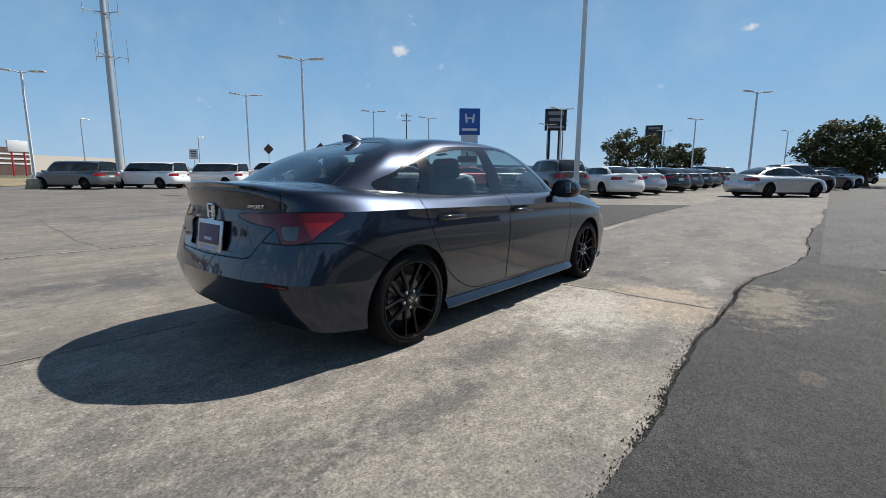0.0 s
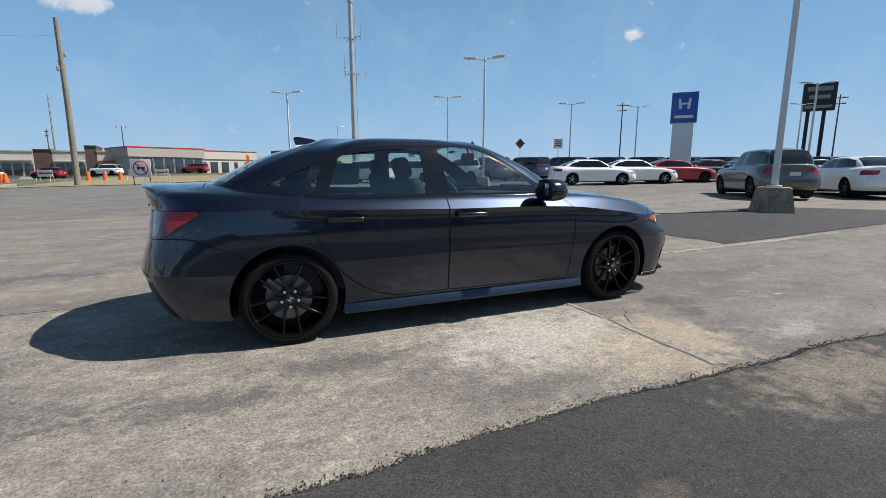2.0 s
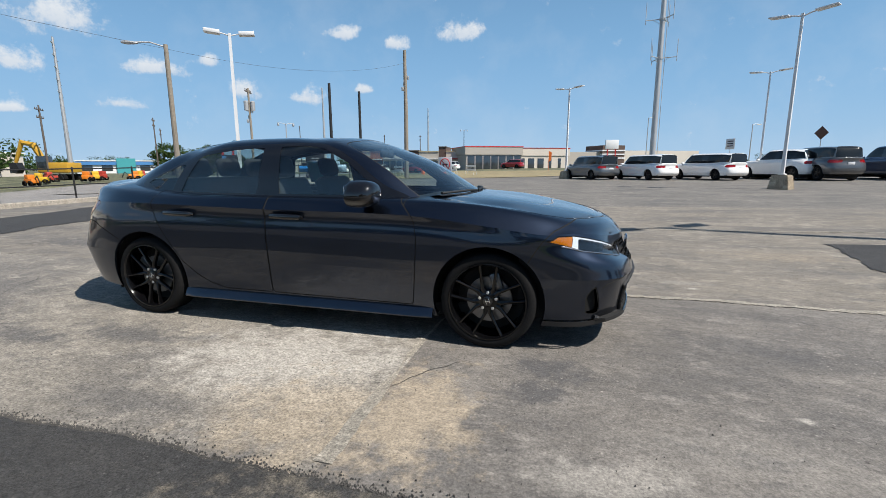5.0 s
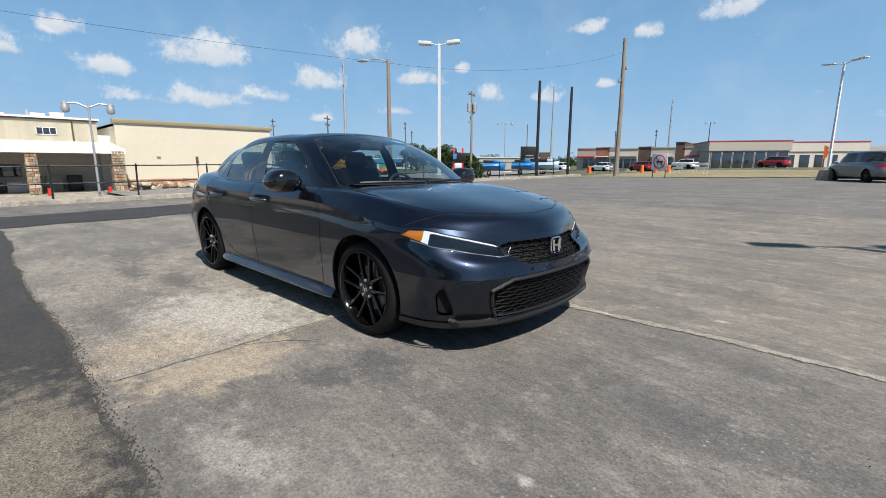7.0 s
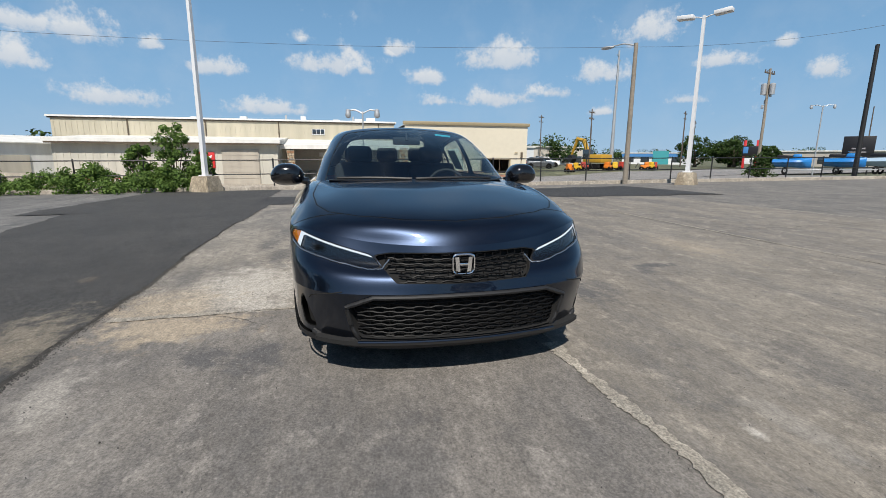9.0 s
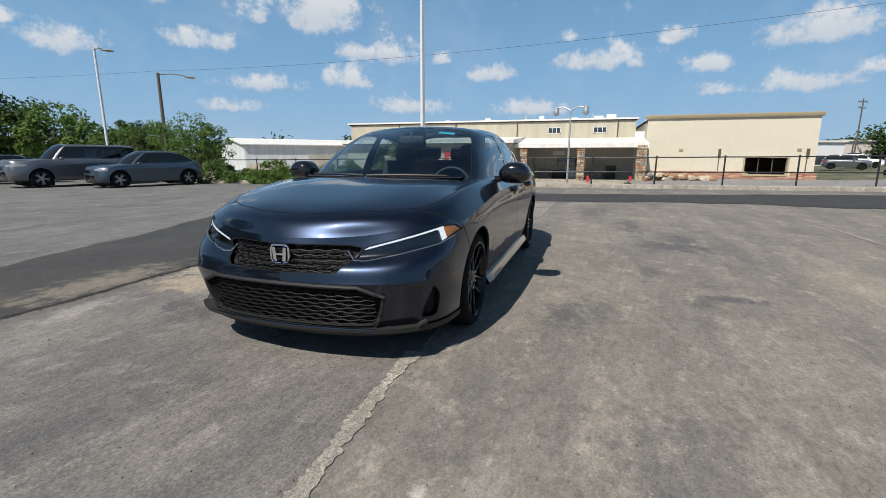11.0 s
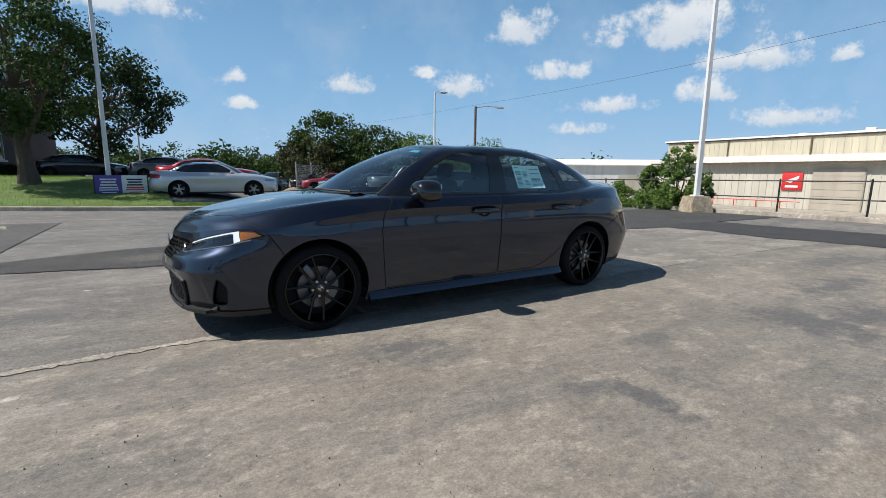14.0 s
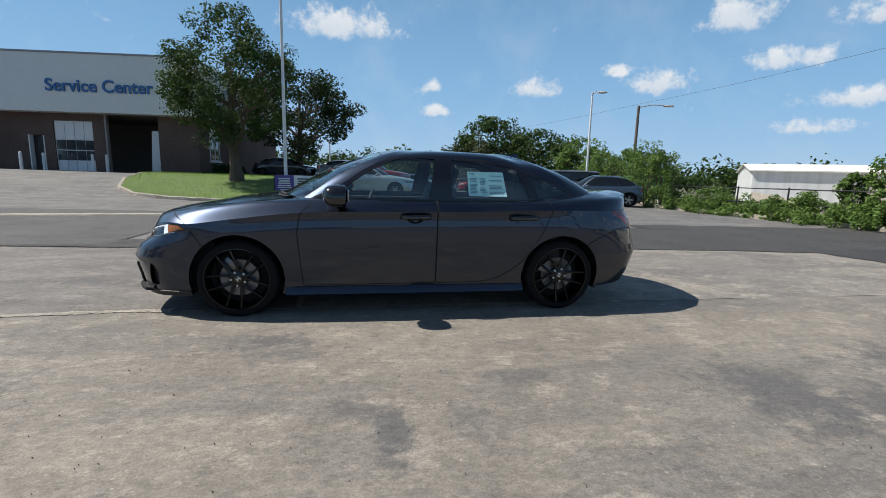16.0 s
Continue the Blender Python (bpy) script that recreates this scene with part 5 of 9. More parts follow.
def cabin(car):
    """Seats, dashboard and wheel that show through the windows."""
    inside = new("interior")
    inside.parent = car
    bm = bmesh.new()
    box(bm, (-.30, 0, .32), (2.6, 1.36, .06), .02)
    for sd in (1, -1):
        box(bm, (-.30, sd * .745, .62), (2.2, .05, .60), .02)
    box(bm, (-1.55, 0, .88), (.60, 1.25, .10), .03)
    part("floor_pan", bm, CABIN, inside)
    bm = bmesh.new()
    box(bm, (.82, 0, .82), (.52, 1.42, .22), .06, segs=3)
    box(bm, (.62, 0, .72), (.22, 1.38, .26), .06, segs=3)
    part("dashboard", bm, CABIN, inside, "dark grey dashboard")
    bm = bmesh.new()
    n = 36
    c, ax, up = Vector((.36, .37, .86)), Vector((0, 1, 0)), Vector((-.38, 0, .92)).normalized()
    tube(bm, [c + .18 * (math.cos(a) * ax + math.sin(a) * up) for a in np.linspace(0, 2 * math.pi, n)], .014, 8)
    tube(bm, [c - .17 * ax, c + .17 * ax], .012, 6)
    tube(bm, [c, c - .17 * up], .012, 6)
    tube(bm, [c, c + Vector((.28, 0, -.10))], .03, 8)
    part("steering_wheel", bm, CABIN, inside)

    def seat(x, y, w, name):
        bm = bmesh.new()
        box(bm, (x + .02, y, .52), (.50, w, .16), .06, segs=3)
        part(name + "_cushion", bm, SEAT, inside)
        bm = bmesh.new()
        lean = Matrix.Rotation(radians(-18), 3, "Y")
        box(bm, (x - .30, y, .80), (.15, w * .96, .58), .06, rot=lean, segs=3)
        part(name + "_backrest", bm, SEAT, inside)
        for dy in ((0,) if w < .7 else (-.38, 0, .38)):
            bm = bmesh.new()
            box(bm, (x - .415, y + dy, 1.165), (.10, .25, .17), .045, rot=lean, segs=3)
            tube(bm, [(x - .39, y + dy - .05, 1.05), (x - .41, y + dy - .05, 1.15)], .007, 6)
            tube(bm, [(x - .39, y + dy + .05, 1.05), (x - .41, y + dy + .05, 1.15)], .007, 6)
            part("headrest", bm, SEAT, inside)
    seat(-.02, .37, .52, "driver_seat")
    seat(-.02, -.37, .52, "passenger_seat")
    seat(-.86, 0, 1.25, "rear_bench")
    bm = bmesh.new()
    box(bm, (.34, 0, 1.275), (.03, .24, .065), .012)
    tube(bm, [(.36, 0, 1.28), (.33, 0, 1.345)], .01, 6)
    part("inside_mirror", bm, CABIN, inside)


build_hero()


# ---- ground ----
def wobble(t, k=1.0, seed=0.0):
    """Uneven line: sums of waves of several lengths."""
    return k * (0.10 * math.sin(0.9 * t + seed) + 0.05 * math.sin(2.7 * t + 1.3 + seed) + 0.025 * math.sin(7.1 * t + seed * 2) + 0.012 * math.sin(19 * t + 2.1) + 0.008 * math.sin(47 * t + seed))


def strip(name, us, inner, outer, mats, label, rows=(0, 1), lift=0.0, kind="structure", category="ground"):
    """A band between two edges, inner(u) and outer(u), laid on the ground; rows: shares of the way across."""
    vs, fs = [], []
    for u in us:
        a, b = inner(u), outer(u)
        for r in rows:
            x, y = a[0] + (b[0] - a[0]) * r, a[1] + (b[1] - a[1]) * r
            vs.append((x, y, lay(x, y) + lift))
    n = len(rows)
    for i in range(len(us) - 1):
        for j in range(n - 1):
            fs.append((i * n + j, i * n + j + 1, (i + 1) * n + j + 1, (i + 1) * n + j))
    me = bpy.data.meshes.new(name)
    me.from_pydata(vs, [], fs)
    bm = bmesh.new()
    bm.from_mesh(me)
    bmesh.ops.recalc_face_normals(bm, faces=bm.faces)
    if bm.faces and sum(f.normal.z for f in bm.faces) < 0:
        bmesh.ops.reverse_faces(bm, faces=bm.faces)
    bm.to_mesh(me)
    bm.free()
    me.polygons.foreach_set("use_smooth", [True] * len(me.polygons))
    me.materials.append(mats)
    return tagged(new(name, me), label, category, kind=kind)


def rows_between(a, b, n):
    return [i / n for i in range(n + 1)]


def build_ground():
    xs = np.r_[np.arange(-1500, -60, 60), np.arange(-60, 90, 2.0), np.arange(90, 1500, 60)]
    ys = np.r_[np.arange(-1500, -60, 60), np.arange(-60, 70, 2.0), np.arange(70, 1500, 60)]
    vs = [(x, y, lay(x, y) - 0.10 + 0.006 * max(0, math.hypot(x, y) - 150) * (0.3 + 0.25 * math.sin(math.atan2(y, x) * 3))) for y in ys for x in xs]
    n = len(xs)
    fs = [(j * n + i, j * n + i + 1, (j + 1) * n + i + 1, (j + 1) * n + i) for j in range(len(ys) - 1) for i in range(n - 1)]
    me = bpy.data.meshes.new("ground")
    me.from_pydata(vs, [], fs)
    me.polygons.foreach_set("use_smooth", [True] * len(me.polygons))
    me.materials.append(FAR_LAND)
    tagged(new("ground", me), "dry grassy far land reaching the horizon", "ground", kind="structure")
    span = lambda a, b, s: list(np.arange(a, b + 1e-6, s))  # noqa: E731
    # the wide lot, then slabs and patches on it
    strip("lot_pavement", span(-15.2, 75, 0.9), lambda u: (u, -3.0), lambda u: (u, 47.0), LOT, "worn grey concrete and asphalt car lot", [i / 50 for i in range(51)])
    strip("lane_asphalt", span(-15.2, 75, 0.9), lambda u: (u, -60.0), lambda u: (u, -2.9), ASPHALT_WORN, "worn grey asphalt lane", [i / 56 for i in range(57)])
    # rough pale slab under the car, and the smooth slab ahead of it
    strip("slab_rough", span(-9, 0.95, 0.05), lambda u: (u, -2.35), lambda u: (u, 0.68), CONCRETE, "rough spalled pale concrete slab", [0, .25, .5, .75, 1], 0.004)
    strip("slab_smooth", span(0.95, 30, 0.25), lambda u: (u, -2.6), lambda u: (u, 0.68), CONCRETE_SMOOTH, "smooth grey concrete slab", [0, .25, .5, .75, 1], 0.004)
    strip("slab_wide", span(-13.5, 30, 0.5), lambda u: (u, 0.68), lambda u: (u, 9.0), CONCRETE_WIDE, "grey-brown swept concrete slab", [i / 16 for i in range(17)], 0.004)
    # fresh asphalt lane along the slab, with a broken edge
    edge = lambda u: -2.33 + 0.35 * wobble(u, 1.0, 0.7) - 0.35 * ease((u - 2) / 3) - 0.1 * ease((u - 6) / 8)  # noqa: E731
    strip("asphalt_edge_strip", span(-9.0, 16.0, 0.022), lambda u: (u, edge(u)), lambda u: (u, -2.85), ASPHALT, "dark asphalt with a broken edge", [0, .06, .5, 1], 0.013)
    south = lambda u: -3.4 + 0.28 * (u - 4) + wobble(u, 0.8, 2) if u < 4 else -3.4 + 0.05 * wobble(u)  # noqa: E731
    strip("asphalt_lane_fresh", span(-15, 4.2, 0.1), lambda u: (u, -2.85), lambda u: (u, min(-2.9, max(south(u), -7.4))), ASPHALT, "dark fresh asphalt lane", [0, .25, .5, .75, 1], 0.013)
    strip("asphalt_lane_east", span(4.2, 60, 0.4), lambda u: (u, -2.84), lambda u: (u, -9.0), ASPHALT_MID, "grey worn asphalt lane", [i / 6 for i in range(7)], 0.010)
    # dark band along the fence
    west = lambda v: -11.1 - 0.20 * max(0, v) + wobble(v, 1.2, 4)  # noqa: E731
    east = lambda v: -8.1 - 0.5 * math.sin(v * 0.35) + wobble(v, 2.0, 1)  # noqa: E731
    strip("asphalt_band", span(-2.86, 11.5, 0.08), lambda v: (west(v), v), lambda v: (east(v), v), ASPHALT_DARK, "dark asphalt band along the fence", [0, .3, .6, 1], 0.012)
    strip("asphalt_band_south", span(-15.1, -7.0, 0.1), lambda u: (u, -2.80 + wobble(u, .2)), lambda u: (u, -7.4 + wobble(u)), ASPHALT, "dark asphalt band", [0, .5, 1], 0.014)
    # dark patch beyond the smooth slab
    strip("asphalt_patch", span(0.82, 4.1, 0.06), lambda v: (5.3 + 1.1 * wobble(v, 1, 3), v), lambda v: (14.5 - 0.9 * (v - 0.8), v), ASPHALT_DARK, "dark asphalt patch", [0, .1, .4, .7, 1], 0.012)
    # pale joints
    rag = random.Random(7)
    strip("slab_joint", span(1.95, 8.0, 0.02), lambda u: (u, 0.628 + 0.20 * wobble(3.3 * u, 1, 5) + rag.gauss(0, .006) + .025 * ease((u - 5) / 3)), lambda u: (u, 0.706 + 0.20 * wobble(4.1 * u, 1, 9) + rag.gauss(0, .007) - .012 * ease((u - 5) / 3)), JOINT, "pale crumbling slab joint", (0, 1), 0.009)
    strip("slab_joint", span(8.0, 24, 0.1), lambda u: (u, 0.675), lambda u: (u, 0.692 + 0.05 * wobble(u, 1, 9)), ASPHALT_WORN, "narrow grey slab joint", (0, 1), 0.009)
    strip("slab_joint", span(-9, 1.9, 0.06), lambda u: (u, 0.672 + 0.06 * wobble(u, 1, 5)), lambda u: (u, 0.690 + 0.06 * wobble(u, 1, 9)), JOINT, "thin pale slab joint", (0, 1), 0.009)
    strip("slab_joint", span(-2.2, 0.66, 0.03), lambda v: (0.91 + 0.25 * wobble(v, 1, 2), v), lambda v: (0.955 + 0.05 * ease(-v - .8) + 0.35 * wobble(v, 1, 6), v), JOINT, "pale patched slab joint", (0, 1), 0.009)
    for y in (5.2, 9.0, 14.5):
        strip("slab_joint", span(-13, 30, 0.3), lambda u, y=y: (u, y + 0.1 * wobble(u)), lambda u, y=y: (u, y + 0.035 + 0.12 * wobble(u, 1, 4)), JOINT, "pale slab joint", (0, 1), 0.009)
    for x, y0, y1 in ((-6.4, 0.7, 12), (9.5, 4.2, 20), (-1.6, 5.2, 14.5)):
        strip("slab_crack", span(y0, y1, 0.08), lambda v, x=x: (x + 0.5 * wobble(v, 1, x), v), lambda v, x=x: (x + 0.007 + 0.5 * wobble(v, 1, x), v), CRACK, "thin dark crack", (0, 1), 0.008)
    rnd = random.Random(11)
    # cracks near the car
    for x0, y0, a, length in ((-3.2, -0.9, 2.0, 1.2), (-2.9, -1.7, 3.0, .8), (0.9, -1.6, 1.2, .6), (-5.0, 2.0, .4, 1.6)):
        pts, x, y = [], x0, y0
        for i in range(int(length / .04)):
            a += rnd.uniform(-.35, .35)
            x, y = x + .04 * math.cos(a), y + .04 * math.sin(a)
            pts.append((x, y, a))
        w = [0.0008 + 0.0018 * math.sin(math.pi * i / len(pts)) for i in range(len(pts))]
        strip("slab_crack", list(range(len(pts))), lambda i, p=pts, w=w: (p[i][0] - w[i] * math.sin(p[i][2]), p[i][1] + w[i] * math.cos(p[i][2])),
              lambda i, p=pts, w=w: (p[i][0] + w[i] * math.sin(p[i][2]), p[i][1] - w[i] * math.cos(p[i][2])), CRACK, "thin dark crack in the slab", (0, 1), 0.008)
    # loose stones along the broken edge, and grit on the slabs
    def stones(name, places, label):
        vs, fs = [], []
        for x, y, r in places:
            k = len(vs)
            h = r * rnd.uniform(.25, .55)
            m = 5
            z = lay(x, y) + .010
            a0 = rnd.random() * 6
            vs += [(x + r * rnd.uniform(.7, 1.2) * math.cos(a0 + 6.283 * i / m), y + r * rnd.uniform(.7, 1.2) * math.sin(a0 + 6.283 * i / m), z - .004) for i in range(m)]
            vs += [(x + .55 * r * math.cos(a0 + .4 + 6.283 * i / m), y + .55 * r * math.sin(a0 + .4 + 6.283 * i / m), z + h) for i in range(m)]
            fs += [tuple(k + m + i for i in range(m))] + [(k + i, k + (i + 1) % m, k + m + (i + 1) % m, k + m + i) for i in range(m)]
        me = bpy.data.meshes.new(name)
        me.from_pydata(vs, [], fs)
        me.materials.append(GRIT)
        tagged(new(name, me), label, "gravel", kind="stuff")
    stones("edge_gravel", [(x, edge(x) + rnd.gauss(0.002, .016) * rnd.choice((.6, 1, 1, 2.2)), rnd.uniform(.0015, .0055)) for x in (rnd.uniform(-6, 9) if k % 3 == 0 else rnd.uniform(-1.6, 3.2) for k in range(11000))], "loose black gravel along the broken asphalt edge")
    stones("loose_grit", [(rnd.gauss(.8, 3.2), rnd.gauss(.3, 3.0), rnd.uniform(.0012, .0035)) for _ in range(2200)], "scattered loose grit on the paving")
    # yard past the fence: pale concrete apron, then a grey ramp
    strip("yard_apron", span(-40, 4.5, 1), lambda v: (-15.9, v), lambda v: (-47.0, v), YARD, "pale concrete yard past the fence", [i / 14 for i in range(15)], 0.02)
    strip("yard_ramp", span(4.5, 34, 1), lambda v: (-15.9, v), lambda v: (-41.2, v), RAMP, "grey concrete ramp past the fence", [i / 14 for i in range(15)], 0.02)
    strip("street", span(20, 74, 2), lambda v: (-24 - .3 * (v - 20), v), lambda v: (-34 - .5 * (v - 20), v), RAMP, "grey side street", [0, .5, 1], 0.05)


LOT = ground_mat("lot_paving", (0.18, 0.168, 0.152), (0.27, 0.25, 0.222), (0.115, 0.112, 0.108), 22.0, 0.3, 0.2, stains=(0.44, 0.6))
WIDE_MARKS = ((0.22, 2.70, .10, .24, DARK, .9), (0.42, 2.50, .14, .14, DARK, .7), (-.15, 2.62, .12, .16, DARK, .55), (-1.98, 2.62, .34, .46, DARK, .85), (-2.6, 2.75, .5, .2, DARK, .8), (-3.7, 2.2, .9, .2, DARK, .8), (-.55, 2.15, .25, .12, DARK, .5), (1.0, 1.46, .28, .15, DARK, .85), (0.9, 1.72, .3, .12, DARK, .5), (3.0, 1.09, .07, .035, PALE, .9),
              (-5.5, 1.6, 1.0, .25, DARK, .7), (-5.2, 4.0, 1.2, .3, DARK, .5), (2.6, 2.0, .5, .3, DARK, .4), (3.0, 1.3, .25, .08, PALE, .25), (4.4, 3.0, .8, .3, SAND, .35), (-.6, 3.9, .8, .3, SAND, .4), (5.5, 1.6, .8, .15, DARK, .5), (-8.5, 3.0, 1.2, .4, DARK, .5))
CONCRETE_WIDE = ground_mat("swept_concrete", (0.205, 0.183, 0.153), (0.325, 0.292, 0.245), (0.135, 0.130, 0.126), 30.0, 0.3, 0.12, grit_share=.5, streak=(.45, 2.2, 1), marks=WIDE_MARKS)
ASPHALT_MID = ground_mat("asphalt_mid", (0.085, 0.085, 0.084), (0.135, 0.132, 0.127), (0.06, 0.06, 0.062), 60.0, 0.7, 0.5, stains=(0.5, 0.7), grit_share=1.3, scuff=.3)
CRACK = plain("crack_dark", (0.05, 0.048, 0.045), .95, grain=.3)
GRIT = plain("dark_grit", (0.075, 0.072, 0.068), .9, grain=.7, size=25)
YARD = ground_mat("yard_concrete", (0.40, 0.36, 0.30), (0.52, 0.47, 0.39), (0.30, 0.27, 0.22), 8.0, 0.3, 0.2)
RAMP = ground_mat("ramp_concrete", (0.26, 0.25, 0.24), (0.36, 0.34, 0.32), (0.2, 0.19, 0.18), 8.0, 0.3, 0.2)
build_ground()


def kerb(name, pts, w, h, mat, label, group=""):
    """A kerb along a line: a real step with a rounded top edge."""
    bm = bmesh.new()
    rings = []
    for i, (x, y) in enumerate(pts):
        a, b = Vector(pts[max(i - 1, 0)]), Vector(pts[min(i + 1, len(pts) - 1)])
        d = (b - a).normalized()
        n = Vector((-d.y, d.x))
        z = lay(x, y)
        rings.append([bm.verts.new((x + n.x * o, y + n.y * o, z + q)) for o, q in ((-w / 2, -.12), (-w / 2 + .015, h - .02), (-w / 2 + .035, h), (w / 2 - .03, h), (w / 2, h - .03), (w / 2, -.12))])
    for lo, hi in zip(rings, rings[1:]):
        for k in range(5):
            bm.faces.new((lo[k], lo[k + 1], hi[k + 1], hi[k]))
    bm.faces.new(rings[0])
    bm.faces.new(rings[-1])
    return solid(name, bm, mat, label, "kerb", kind="structure", smooth=.5)


def arc(cx, cy, r, a0, a1, n=14):
    return [(cx + r * math.cos(radians(a)), cy + r * math.sin(radians(a))) for a in np.linspace(a0, a1, n)]


kerb("kerb_fence", [(-15.25 + .05 * math.sin(y * .3), y) for y in np.arange(-20, 34.1, 1.0)], .28, .16, KERB, "cracked pale kerb under the pipe fence")


# ---- parked cars ----
def spec(**k):
    s = dict(SEDAN)
    if k:
        s["tuck"] = .07
    s.update(k)
    return s


KINDS = dict(
    sedan=spec(),
    midsize=spec(xf=2.40, xr=-2.50, fa=1.415, ra=-1.415, w=.93, zr=1.45, cowl=1.10, rr=-1.15, gx=-1.95, deck=-2.42, wheel=.335),
    coupe=spec(xf=2.32, xr=-2.42, fa=1.33, ra=-1.34, w=.90, zr=1.40, cowl=1.00, rf=.12, rr=-.95, gx=-1.75, deck=-2.35, zd=1.0, zb=.93),
    crossover=spec(xf=2.20, xr=-2.25, fa=1.325, ra=-1.325, w=.92, zc=.24, zn=.74, zl=.88, zh=.97, zf=1.02, zb=1.03, zd=1.10, deck=-2.20, cowl=1.02, zcowl=1.08, rf=.22, zr=1.66, rr=-1.55, zrr=1.60, gx=-2.05, gz=1.14, roofw=.61, wheel=.36),
    suv=spec(xf=2.35, xr=-2.40, fa=1.40, ra=-1.40, w=.95, zc=.26, zn=.78, zl=.93, zh=1.04, zf=1.07, zb=1.08, zd=1.15, deck=-2.36, cowl=1.12, zcowl=1.14, rf=.35, zr=1.74, rr=-1.95, zrr=1.70, gx=-2.26, gz=1.18, roofw=.66, wheel=.38),
    minivan=spec(xf=2.60, xr=-2.60, fa=1.50, ra=-1.50, w=.98, zc=.22, zn=.68, zl=.86, zh=.96, zf=1.00, zb=1.02, zd=1.10, deck=-2.56, cowl=1.60, zcowl=1.07, rf=.78, zr=1.75, rr=-2.20, zrr=1.70, gx=-2.46, gz=1.14, roofw=.70, wheel=.345),
    large_suv=spec(xf=2.65, xr=-2.66, fa=1.53, ra=-1.53, w=1.02, zc=.30, zn=.85, zl=1.02, zh=1.20, zf=1.24, zb=1.22, zd=1.30, deck=-2.62, cowl=1.22, zcowl=1.26, rf=.50, zr=1.92, rr=-2.30, zrr=1.88, gx=-2.55, gz=1.32, roofw=.74, wheel=.41),
    hatch=spec(xf=2.34, xr=-2.37, fa=1.49, ra=-1.49, w=.94, zc=.22, zn=.70, zl=.84, zh=.93, zf=.99, zb=1.00, zd=1.08, deck=-2.32, cowl=1.15, zcowl=1.05, rf=.25, zr=1.62, rr=-1.15, zrr=1.57, gx=-2.12, gz=1.14, roofw=.60, wheel=.37),
)
SILVER_RIM = plain("rim_silver", (.38, .39, .40), .3, .7)
BLACK_RIM = plain("rim_dark", (.02, .02, .021), .3, .3)


def road_wheel(parent, x, y, side, r, rim_mat, width=.11):
    w = new("wheel")
    w.parent = parent
    w.location = (x, y, r)
    w.rotation_euler = (0, 0.3 * x, 0 if side > 0 else math.pi)
    k = r / .33
    bm = bmesh.new()
    lathe(bm, [(-width, .6 * r), (-width, .86 * r), (-width * .7, .98 * r), (0, r), (width * .7, .98 * r), (width, .86 * r), (width * .98, .70 * r)], 24)
    part("tyre", bm, TYRE, w)
    bm = bmesh.new()
    lathe(bm, [(width * .98, .70 * r), (width * .9, .66 * r), (width * .3, .60 * r), (width * .25, .0001)], 24, mat=1)
    for i in range(5):
        a = 2 * math.pi * i / 5
        for da in (-.16, .16):
            d = Vector((math.cos(a + da), 0, math.sin(a + da)))
            t = Vector((-math.sin(a), 0, math.cos(a)))
            q = [d * .05 * k + t * .014 * k, d * .68 * r + t * .012 * k, d * .68 * r - t * .012 * k, d * .05 * k - t * .014 * k]
            prism_pts = [bm.verts.new(p + Vector((0, width * .78, 0))) for p in q]
            low = [bm.verts.new(p + Vector((0, width * .5, 0))) for p in q]
            bm.faces.new(prism_pts)
            for n in range(4):
                bm.faces.new((prism_pts[n], prism_pts[(n + 1) % 4], low[(n + 1) % 4], low[n]))
    lathe(bm, [(width * .4, .075 * k), (width * .8, .06 * k), (width * .85, .0001)], 12)
    part("rim", bm, [rim_mat, DARK_LINER], w)


